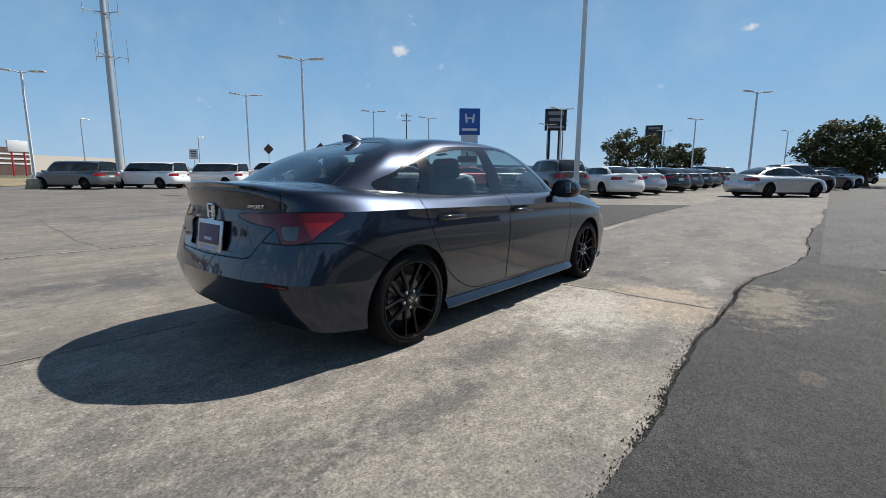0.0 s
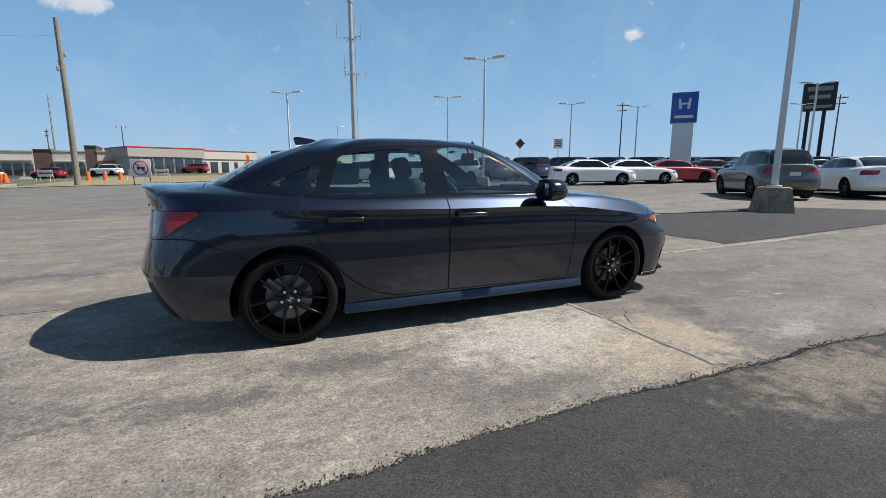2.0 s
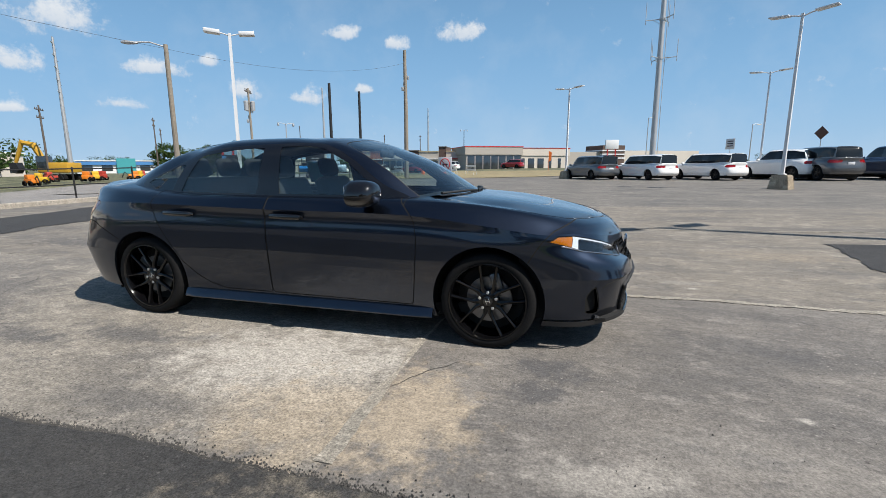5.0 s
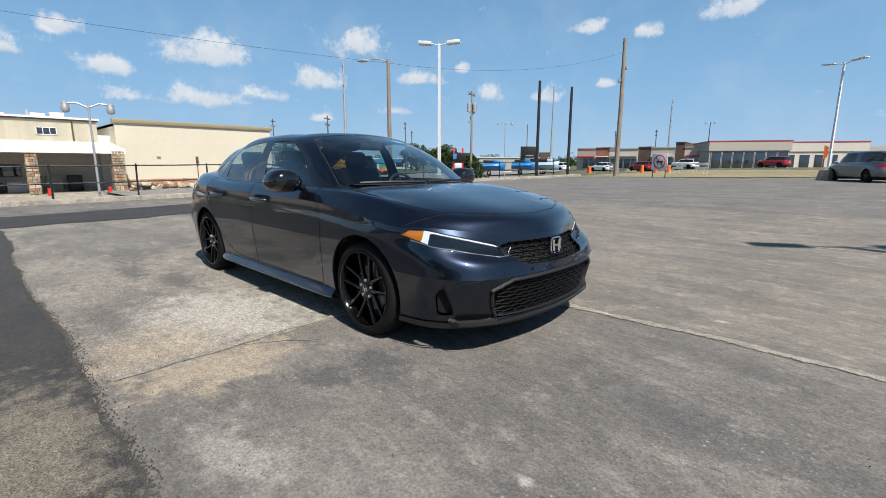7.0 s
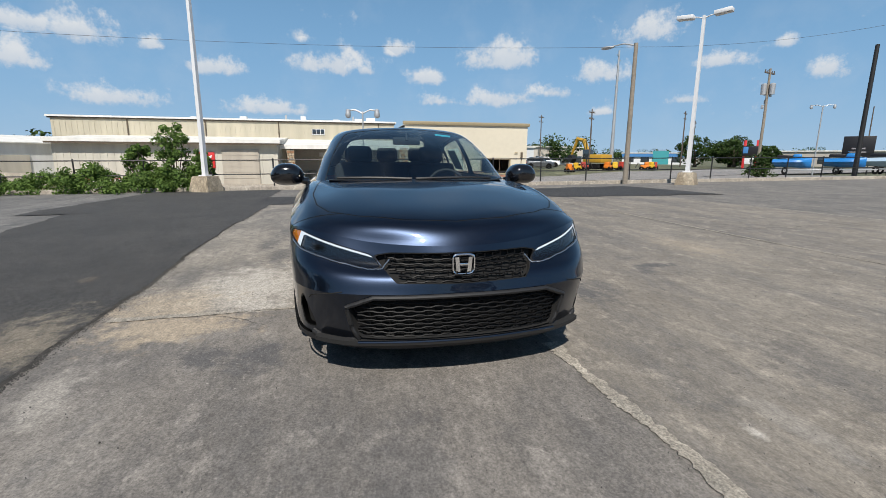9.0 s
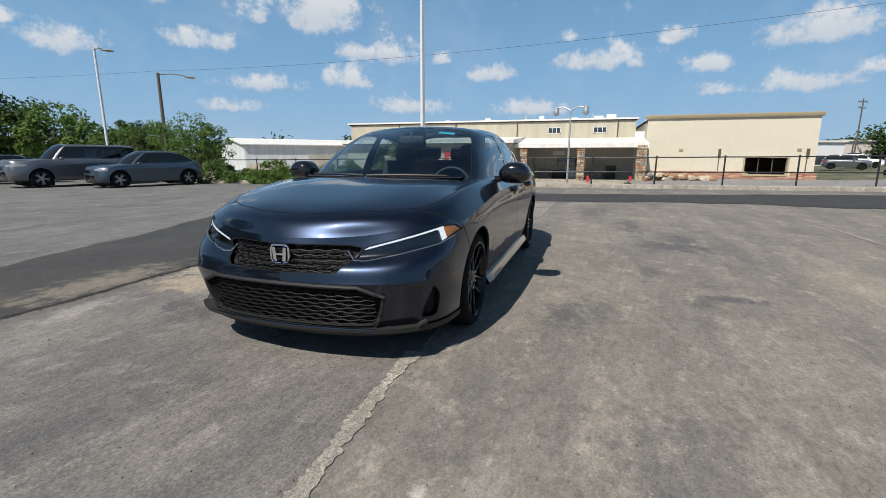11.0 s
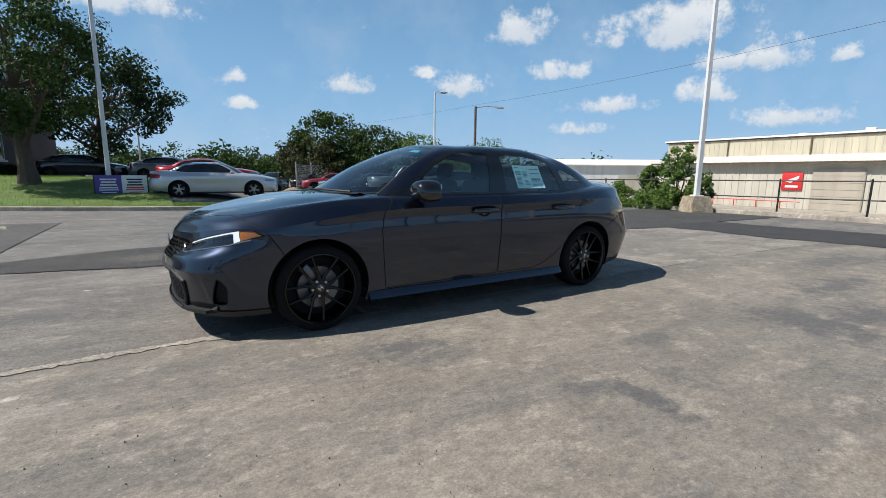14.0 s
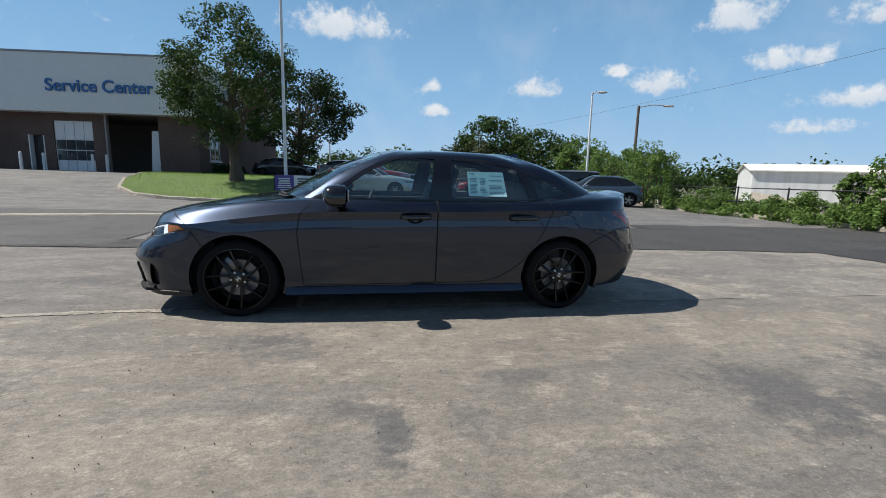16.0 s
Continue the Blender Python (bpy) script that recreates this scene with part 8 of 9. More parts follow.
def window_unit(parent, x, y0, y1, z0, z1, cells=2, frame=None, out=1):
    """A window in a wall facing +x (out=1) with its frame, mullions and panes."""
    w = new("window")
    w.parent = parent
    bm = bmesh.new()
    t = .05
    for a, b, c, d in ((y0, y1, z0, z0 + t), (y0, y1, z1 - t, z1), (y0, y0 + t, z0, z1), (y1 - t, y1, z0, z1)):
        box(bm, (x + out * .02, (a + b) / 2, (c + d) / 2), (.06, abs(b - a), abs(d - c)), .004)
    for k in range(1, cells):
        y = y0 + (y1 - y0) * k / cells
        box(bm, (x + out * .02, y, (z0 + z1) / 2), (.05, .04, z1 - z0), .004)
    part("frame", bm, frame or SIGN_WHITE, w)
    for k in range(cells):
        a, b = y0 + (y1 - y0) * k / cells, y0 + (y1 - y0) * (k + 1) / cells
        bm = bmesh.new()
        box(bm, (x + out * .006, (a + b) / 2, (z0 + z1) / 2), (.02, b - a - .03, z1 - z0 - .03), .002)
        part("pane", bm, WIN_GLASS, w)
    return w


def stone_pillar(x, y, z, h, w, seed):
    """A pillar of rough stones, each its own piece, on a dark core."""
    rnd = random.Random(seed)
    t = thing("stone_pillar", "rough brown fieldstone porch pillar", "pillar", pose(x, y, z), "porch pillars")
    bm = bmesh.new()
    box(bm, (0, 0, h / 2), (w - .08, w - .08, h))
    part("core", bm, BROWN_TRIM, t)
    zz = 0
    while zz < h - .05:
        rh = min(rnd.uniform(.14, .26), h - zz)
        for face in range(4):
            u = -w / 2
            while u < w / 2 - .02:
                rw = min(rnd.uniform(.16, .34), w / 2 - u)
                c = u + rw / 2
                px, py = ((w / 2 - .03, c), (c, w / 2 - .03), (-w / 2 + .03, c), (c, -w / 2 + .03))[face]
                bm = bmesh.new()
                d = rnd.uniform(.07, .11)
                box(bm, (px, py, zz + rh / 2), (d, rw - .02, rh - .02) if face % 2 == 0 else (rw - .02, d, rh - .02), .02, segs=1)
                part("stone", bm, STONE[rnd.randrange(4)], t, smooth=.5)
                u += rw
        zz += rh
    return t


def tan_building():
    z = -1.15
    b = thing("tan_building", "long tan sheet-metal building with porch and garage", "building")
    wall_box("upper_wall", b, -60, -43.5, -25, 5.2, z, 4.55, TAN_METAL)
    bm = bmesh.new()
    prism(bm, [(-25.3, 4.55), (5.4, 4.55), (5.4, 4.70), (-25.3, 4.70)], "x", -60, -43.3)
    roof = part("roof", bm, ROOF_WHITE, b, "white metal roof edge")
    wall_box("eave_trim", b, -43.5, -43.38, -25.2, 5.3, 4.42, 4.56, BROWN_TRIM)
    for y in (-19.0, -12.5, -6.0, 3.6):
        wall_box("downpipe", b, -43.5, -43.40, y - .05, y + .05, 2.9, 4.5, BROWN_TRIM)
    for y in (-2.3, 2.0):
        window_unit(b, -43.49, y - .62, y + .62, 3.30, 3.88, 3)
    for y in np.arange(-24.8, 5.2, .45):
        wall_box("rib", b, -43.5, -43.475, y - .03, y + .03, 2.9, 4.42, TAN_METAL)
    for i, (y, w) in enumerate(((-14, .5), (-9.5, .6), (-3.8, .5), (-.5, .7), (1.8, .9), (3.0, .9))):
        wall_box("roof_vent", b, -46.2, -45.4, y - w / 2, y + w / 2, 4.7, 4.95 + .12 * (i % 3), SIGN_WHITE)
    for y in (-5.5, 1.2):
        wall_box("roof_pipe", b, -45.9, -45.75, y - .08, y + .08, 4.7, 5.3, POLE_GALV)
    # porch
    wall_box("porch_back", b, -43.5, -43.4, -5.4, 5.2, z, 2.7, PORCH_WALL)
    wall_box("porch_end", b, -43.4, -39.2, -5.5, -5.35, z, 2.2, PALE_METAL)
    bm = bmesh.new()
    prism(bm, [(-43.5, 2.85), (-38.6, 2.20), (-38.6, 1.85), (-43.5, 2.1)], "y", -5.5, 6.0)
    part("porch_roof", bm, ROOF_WHITE, b, "white sloped porch roof")
    wall_box("porch_floor", b, -43.4, -38.6, -5.4, 5.2, z, z + .12, YARD)
    window_unit(b, -43.39, -1.9, .2, z + 1.25, z + 2.2, 2, BROWN_TRIM)
    wall_box("porch_door", b, -43.4, -43.33, -3.4, -2.5, z + .12, z + 2.2, GARAGE_TAUPE)
    wall_box("wall_notice", b, -43.4, -43.35, -2.3, -1.2, z + 2.35, z + 2.75, SIGN_WHITE)
    # garage wing
    wall_box("garage_wall", b, -43.5, -37.2, -22, -5.5, z, 2.25, PALE_METAL)
    bm = bmesh.new()
    prism(bm, [(-43.5, 3.0), (-36.6, 2.52), (-36.6, 2.25), (-43.5, 2.3)], "y", -22.3, -5.2)
    part("garage_roof", bm, ROOF_WHITE, b, "white sloped garage roof")
    wall_box("garage_eave", b, -36.75, -36.62, -22.2, -5.3, 2.12, 2.26, BROWN_TRIM)
    for y in np.arange(-21.8, -5.6, .5):
        if not -9.9 < y < -7.0:
            wall_box("rib", b, -37.2, -37.17, y - .035, y + .035, z, 2.2, PALE_METAL)
    d = wall_box("garage_door", b, -37.2, -37.10, -9.9, -7.0, z, z + 2.85, GARAGE_TAUPE, "closed taupe roll-up door")
    for k in range(6):
        wall_box("door_slat", d, -37.10, -37.08, -9.85, -7.05, z + .04 + .475 * k, z + .49 + .475 * k, GARAGE_TAUPE)
    t = thing("wall_sign", "red square wall sign with white slash marks", "sign", pose(-37.15, -11.1, z + 2.0))
    bm = bmesh.new()
    box(bm, (0.02, 0, 0), (.05, 1.3, 1.3), .01)
    bd = part("board", bm, SIGN_RED, t)
    bm = bmesh.new()
    prism(bm, [(-.45, .0), (.45, .42), (.40, .18), (-.1, -.12)], "x", .05, .07)
    part("wing_shape", bm, SIGN_WHITE, bd)
    bars(bd, SIGN_WHITE, [(0, -.38, .8, .16)], .05)
    # low red and white pipe rail along the garage wall
    r = thing("wall_rail", "low red and white pipe rail by the wall", "rail")
    for y in np.arange(-21, -10.2, 1.6):
        bm = bmesh.new()
        tube(bm, [(-36.4, y, z), (-36.4, y, z + .55)], .04, 6)
        part("post", bm, SIGN_RED, r)
    bm = bmesh.new()
    tube(bm, [(-36.4, -21, z + .55), (-36.4, -10.2, z + .55)], .04, 6)
    part("rail", bm, SIGN_RED, r)
    for i, y in enumerate((-4.6, .5)):
        stone_pillar(-39.0, y, z, 3.1, .62, 30 + i)
    stone_pillar(-39.0, 5.5, z, 3.2, .8, 34)
    for y in (-3.9, 1.2, 4.7):
        wall_box("bollard_foot", b, -38.7, -38.4, y - .1, y + .1, z, z + .55, SIGN_RED)
    # gear under the porch
    for i, (y, w, h) in enumerate(((-3.0, .8, .9), (-1.6, 1.3, .75), (-.2, 1.2, .8), (1.9, 1.0, 1.2), (3.2, .9, 1.25))):
        bm = bmesh.new()
        box(bm, (0, 0, h / 2), (.7, w, h), .06)
        box(bm, (.36, 0, h * .7), (.04, w * .7, h * .3), .02)
        solid("porch_cabinet", bm, [SHADE_BROWN, TRIM_BLACK, POLE_GALV][i % 3], "dark equipment cabinet under the porch", "cabinet", "porch gear", m=pose(-42.6, y, z + .12))


tan_building()


def cream_building():
    z = -.75
    b = thing("cream_building", "cream block building with brick foot and beige cornice", "building")
    # front wall with the wide opening cut out of it
    y0, y1, oy0, oy1, oz0, oz1 = 6.0, 18.9, 13.9, 17.0, z + .35, z + 1.75
    for n, (a, c, e, f) in enumerate(((y0, oy0, z, 4.35), (oy1, y1, z, 4.35), (oy0, oy1, z, oz0), (oy0, oy1, oz1, 4.35))):
        wall_box("front_wall", b, -41.6, -41.3, a, c, e, f, CREAM_WALL)
    wall_box("side_wall", b, -56, -41.6, y0, y0 + .3, z - .4, 4.35, CREAM_WALL)
    wall_box("side_wall", b, -56, -41.6, y1 - .3, y1, z, 4.35, CREAM_WALL)
    wall_box("back_room", b, -56, -55.7, y0, y1, z, 4.3, CREAM_WALL)
    wall_box("roof_slab", b, -56, -41.6, y0, y1, 4.1, 4.3, ROOF_WHITE)
    bm = bmesh.new()
    prism(bm, [(-41.15, 4.35), (-41.05, 4.55), (-41.05, 4.66), (-41.7, 4.66), (-41.7, 4.35)], "y", y0 - .15, y1 + .15)
    part("cornice", bm, BEIGE_TRIM, b)
    wall_box("inner_floor", b, -55.7, -41.6, y0 + .3, y1 - .3, z + .3, z + .34, SHADE_BROWN)
    for a, c in ((oy0 - .12, oy0), (oy1, oy1 + .12)):
        wall_box("opening_frame", b, -41.3, -41.22, a, c, oz0 - .1, oz1 + .12, BEIGE_TRIM)
    wall_box("opening_frame", b, -41.3, -41.22, oy0, oy1, oz1, oz1 + .12, BEIGE_TRIM)
    wall_box("opening_frame", b, -41.3, -41.18, oy0 - .1, oy1 + .1, oz0 - .12, oz0, BEIGE_TRIM)
    for k in range(1, 3):
        wall_box("mullion", b, -41.5, -41.44, oy0 + (oy1 - oy0) * k / 3 - .03, oy0 + (oy1 - oy0) * k / 3 + .03, oz0, oz1, BROWN_TRIM)
    # brick foot, laid in courses
    rnd = random.Random(3)
    count = 0
    me = {}
    for c in range(7):
        zc = z - .08 + c * .105
        y = y0 + (.12 if c % 2 else 0)
        while y < y1 - .05 and count < 300:
            if not (oy0 - .12 < y < oy1 + .02 and zc > oz0 - .2):
                if "b" not in me:
                    bm = bmesh.new()
                    box(bm, (0, 0, 0), (.10, .42, .09), .008, segs=1)
                    me["b"] = mesh_of("brick", bm, BRICK_MIX)
                ob = new("brick", me["b"])
                ob.parent = b
                ob.location = (-41.27 + rnd.uniform(-.006, .006), y + .22, zc)
                count += 1
            y += .45
    for y in (6.15, 11.9, 18.3):
        wall_box("wall_bracket", b, -41.3, -41.12, y - .09, y + .09, z + 1.9, z + 2.5, BROWN_TRIM)
        wall_box("conduit", b, -41.3, -41.24, y - .03, y + .03, z, z + 2.0, BROWN_TRIM)
    for y in (8.9, 17.7):
        for k in range(2):
            wall_box("louvre", b, -41.3, -41.25, y - .16, y + .16, z + 2.3 + .14 * k, z + 2.37 + .14 * k, BEIGE_TRIM)
    wall_box("link_wall", b, -46, -43.5, 5.2, 6.0, z - .4, 3.4, SIGN_WHITE)
    # low rubble wall at the ramp's foot
    t = thing("rubble_wall", "low wall of brown fieldstones by the ramp", "wall")
    for i in range(46):
        bm = bmesh.new()
        s = rnd.uniform(.22, .42)
        made = bmesh.ops.create_icosphere(bm, subdivisions=1, radius=s)["verts"]
        for v in made:
            v.co = Vector((v.co.x * rnd.uniform(.7, 1.1), v.co.y * rnd.uniform(.8, 1.3), v.co.z * rnd.uniform(.5, .8)))
        o = part("stone", bm, STONE[rnd.randrange(4)], t, smooth=.2)
        q = i / 46
        yy = 5.8 + 5.0 * q
        o.location = (-36.5 - rnd.uniform(0, .5), yy, lay(-36.5, yy) + .12 + (.35 * (1 - q)) * (i % 3) * .6)


def brick_mix():
    m, tree, out = base("brick_mix")
    p = tree.nodes.new("ShaderNodeBsdfPrincipled")
    p.inputs["Roughness"].default_value = .85
    info = tree.nodes.new("ShaderNodeObjectInfo")
    ramp = tree.nodes.new("ShaderNodeMix")
    ramp.data_type = "RGBA"
    ramp.inputs["A"].default_value = (.34, .14, .09, 1)
    ramp.inputs["B"].default_value = (.55, .36, .24, 1)
    tree.links.new(info.outputs["Random"], ramp.inputs["Factor"])
    tree.links.new(ramp.outputs["Result"], p.inputs["Base Color"])
    tree.links.new(p.outputs[0], out.inputs[0])
    return m


BRICK_MIX = brick_mix()
cream_building()


def white_shed():
    b = thing("white_shed", "white sheet-metal shed with a low gable roof", "building", pose(-47, -36, -.6, 0, 0, -38))
    bm = bmesh.new()
    gable = [(-7.5, -1.0), (7.5, -1.0), (7.5, 2.9), (0, 3.7), (-7.5, 2.9)]
    prism(bm, gable, "x", -10, 7)
    part("sheet_wall", bm, WHITE_METAL, b, "ribbed white sheet-metal walls", smooth=0)
    bm = bmesh.new()
    for sd in (-1, 1):
        vs = [bm.verts.new(p) for p in ((-10.2, 0, 3.78), (7.3, 0, 3.78), (7.3, sd * 7.8, 2.93), (-10.2, sd * 7.8, 2.93), (-10.2, 0, 3.70), (7.3, 0, 3.70), (7.3, sd * 7.8, 2.83), (-10.2, sd * 7.8, 2.83))]
        for f in ((0, 1, 2, 3), (4, 5, 6, 7), (0, 1, 5, 4), (1, 2, 6, 5), (2, 3, 7, 6), (3, 0, 4, 7)):
            bm.faces.new([vs[k] for k in f])
    part("roof", bm, ROOF_WHITE, b, "pale metal roof", smooth=0)
    for k in range(33):
        y = -7.4 + k * .46
        bm = bmesh.new()
        box(bm, (7.02, y, .9 + .0), (.04, .06, 3.8 + .8 * (1 - abs(y) / 7.5)), 0)
        part("rib", bm, WHITE_METAL, b)
    wall_box("roller_door", b, -3.5, .0, 7.5, 7.58, -.8, 1.8, PALE_METAL)
    # flat panel on the closed wall, its colour standing for the bay's inner shade
    wall_box("open_bay", b, -9.8, -6.0, 7.5, 7.56, -.9, 2.6, SHADE_BROWN)
    # long low block wall before it
    w = thing("block_wall", "long pale block wall past the hedge", "wall", pose(-27, -22, -.55, 0, 0, 52))
    bm = bmesh.new()
    box(bm, (0, 0, .1), (26, .2, 1.5), .02)
    part("wall", bm, YARD, w)
    # green container
    bm = bmesh.new()
    box(bm, (0, 0, .9), (6, 2.4, 2.0), .03)
    for k in range(20):
        box(bm, (-2.85 + .3 * k, 1.22, .9), (.12, .05, 1.9), .01)
    solid("container", bm, plain("container_green", (.03, .16, .11), .6, grain=.15), "dark green container past the hedge", "container", m=pose(-23.5, -33, -.5, 0, 0, 30))


white_shed()


SKY_BLUE = plain("band_blue", (.06, .22, .50), .6, grain=.05)
TEAL = plain("entrance_teal", (.05, .33, .36), .6, grain=.05)


def shops():
    """The low shop building across the lot, and the strip mall beside it."""
    SHOP_TAN = plain("shop_stucco", (.46, .42, .37), .8, grain=.06, size=4)
    SHOP_PALE = plain("shop_pale", (.66, .60, .53), .8, grain=.06, size=4)
    b = thing("shop_building", "low tan shop with a red roof edge and large windows", "building", pose(-9.2, 97, .65, 0, 0, 28))
    wall_box("front_wall", b, -12.4, 0, 0, 12, -1, 4.4, SHOP_TAN)
    wall_box("parapet", b, -12.6, .2, -.25, 12, 2.9, 4.5, SHOP_TAN)
    wall_box("roof_edge", b, -12.7, .3, -.32, 12, 4.5, 4.66, SIGN_RED)
    wall_box("wing", b, 0, 13, 4, 16, -1, 4.2, SHOP_PALE)
    wall_box("wing_parapet", b, 0, 13.2, 3.8, 16, 2.8, 4.4, SHOP_PALE)
    wall_box("roof_edge", b, .3, 13.3, 3.72, 16, 4.4, 4.54, SIGN_RED)
    for k in range(7):
        x = -11.3 + 1.72 * k
        w = new("window")
        w.parent = b
        bm = bmesh.new()
        for dx in (-.78, .78):
            box(bm, (x + dx, -.05, 1.15), (.1, .12, 3.1), .01)
        box(bm, (x, -.05, -.35), (1.6, .12, .1), .01)
        box(bm, (x, -.05, 2.7), (1.6, .12, .1), .01)
        part("frame", bm, SIGN_GREY, w)
        bm = bmesh.new()
        box(bm, (x, -.03, 1.15), (1.5, .06, 3.0), .005)
        part("pane", bm, WIN_GLASS, w)
    for k in range(5):
        x = 1.6 + 2.3 * k
        w = new("window")
        w.parent = b
        bm = bmesh.new()
        box(bm, (x, 3.97, .9), (1.5 if k < 3 else .7, .06, 2.6), .005)
        part("pane", bm, WIN_GLASS, w)
    wall_box("brick_tower", b, 24, 30, 8, 16, -1, 5.4, BRICK_BROWN)
    for k in range(3):
        wall_box("tower_band", b, 23.9, 30.1, 7.9, 16, 2.2 + .9 * k, 2.5 + .9 * k, SIGN_WHITE)
    wall_box("long_wing", b, 13, 24, 9, 16, -1, 3.8, SHOP_TAN)
    wall_box("far_wing", b, 30, 52, 9, 16, -1, 4.2, SHOP_PALE)
    s = thing("strip_mall", "row of brick and stucco shops far across the road", "building", pose(-23.0, 98.5, .5, 0, 0, 8))
    x = 0
    for i, (w, h, m) in enumerate(((3.4, 3.9, SHOP_PALE), (1.7, 4.9, BRICK_BROWN), (4.6, 3.9, SHOP_TAN), (2.5, 4.1, BRICK_BROWN), (6, 3.8, SHOP_PALE), (3, 4.1, BRICK_RED), (4.2, 4.0, SHOP_TAN))):
        wall_box("shop_wall", s, -x - w, -x, 0, 10, -1.5, h, m)
        wall_box("shop_cornice", s, -x - w - .05, -x + .05, -.15, 10, h, h + .2, BROWN_TRIM if i % 2 else BEIGE_TRIM)
        if m is not BRICK_BROWN:
            for k in range(max(1, int(w / 1.5))):
                wd = new("window")
                wd.parent = s
                bm = bmesh.new()
                box(bm, (-x - .75 - 1.45 * k, -.04, .8), (1.15, .08, 2.0), .01)
                part("pane", bm, WIN_GLASS, wd)
            wall_box("awning", s, -x - w + .2, -x - .2, -1.0, 0, 2.2, 2.4, [SIGN_RED, SIGN_GREY, SIGN_WHITE][i % 3])
        x += w
    sg = thing("shop_sign", "white board sign on red posts", "sign", pose(8.6, 92, .6, 0, 0, 20))
    for dx in (-.8, .8):
        bm = bmesh.new()
        tube(bm, [(dx, 0, -.5), (dx, 0, 4.4)], .12, 8)
        part("post", bm, SIGN_RED, sg)
    bm = bmesh.new()
    box(bm, (0, -.1, 4.6), (2.6, .3, 1.7), .03)
    part("board", bm, SIGN_WHITE, sg)
    sg = thing("pylon_sign", "dark screen sign on two red posts", "sign", pose(-50.7, 57.3, lay(-50.7, 57.3), 0, 0, 40))
    for dx in (-.75, .75):
        bm = bmesh.new()
        box(bm, (dx, 0, 2.0), (.32, .3, 4.2), .02)
        part("post", bm, SIGN_RED, sg)
    bm = bmesh.new()
    box(bm, (.15, -.2, 2.55), (2.3, .25, 1.4), .03)
    screen_ = part("screen", bm, SIGN_DARK, sg)
    bm = bmesh.new()
    box(bm, (-.6, -.335, 2.7), (.6, .02, .9), .004)
    part("picture", bm, SKY_BLUE, screen_)
    bm = bmesh.new()
    box(bm, (0, -.05, 1.2), (1.3, .2, .9), .02)
    part("board", bm, SIGN_WHITE, sg)
    # low far buildings beyond the street
    for i, (x, y, w, d, h, m, lb, turn) in enumerate(((-79, 111, 24, 10, 3.5, SHOP_TAN, "long low tan building far across the street", 36), (-112, 90, 19, 10, 3.2, SIGN_WHITE, "white store with a blue band across the street", 51),
                                                           (-86, 24, 14, 26, 4.2, SIGN_WHITE, "white building across the street", 20), (-96, 44, 16, 16, 4.0, SHOP_PALE, "pale building across the street", 20))):
        t = thing("far_building", lb, "building", pose(x, y, lay(x, y) - .3, 0, 0, turn))
        if i == 0:
            wall_box("sign_tower", t, w / 2 - 3.2, w / 2 - .4, -d / 2 - .4, 0, 0, 5.0, BRICK_BROWN)
        if i == 1:
            wall_box("blue_band", t, -w / 2 - .1, w / 2 + .1, -d / 2 - .35, -d / 2, h - .9, h - .1, SKY_BLUE, "light blue painted band")
            wall_box("entrance", t, -1.5, 2.5, -d / 2 - .5, -d / 2, 0, h + .7, TEAL)
        wall_box("wall", t, -w / 2, w / 2, -d / 2, d / 2, 0, h, m)
        wall_box("roof", t, -w / 2 - .3, w / 2 + .3, -d / 2 - .3, d / 2 + .3, h, h + .25, ROOF_WHITE)
        for sd in (-1, 1):
            for k in range(int(w / 4)):
                wd = new("window")
                wd.parent = t
                bm = bmesh.new()
                box(bm, (-w / 2 + 2 + 4 * k, sd * (d / 2 + .02), 1.5), (2.2, .06, 1.4), .01)
                part("pane", bm, WIN_GLASS, wd)
        for k in range(int(d / 4)):
            wd = new("window")
            wd.parent = t
            bm = bmesh.new()
            box(bm, (w / 2 + .02, -d / 2 + 2 + 4 * k, 1.5), (.06, 2.2, 1.4), .01)
            part("pane", bm, WIN_GLASS, wd)


shops()


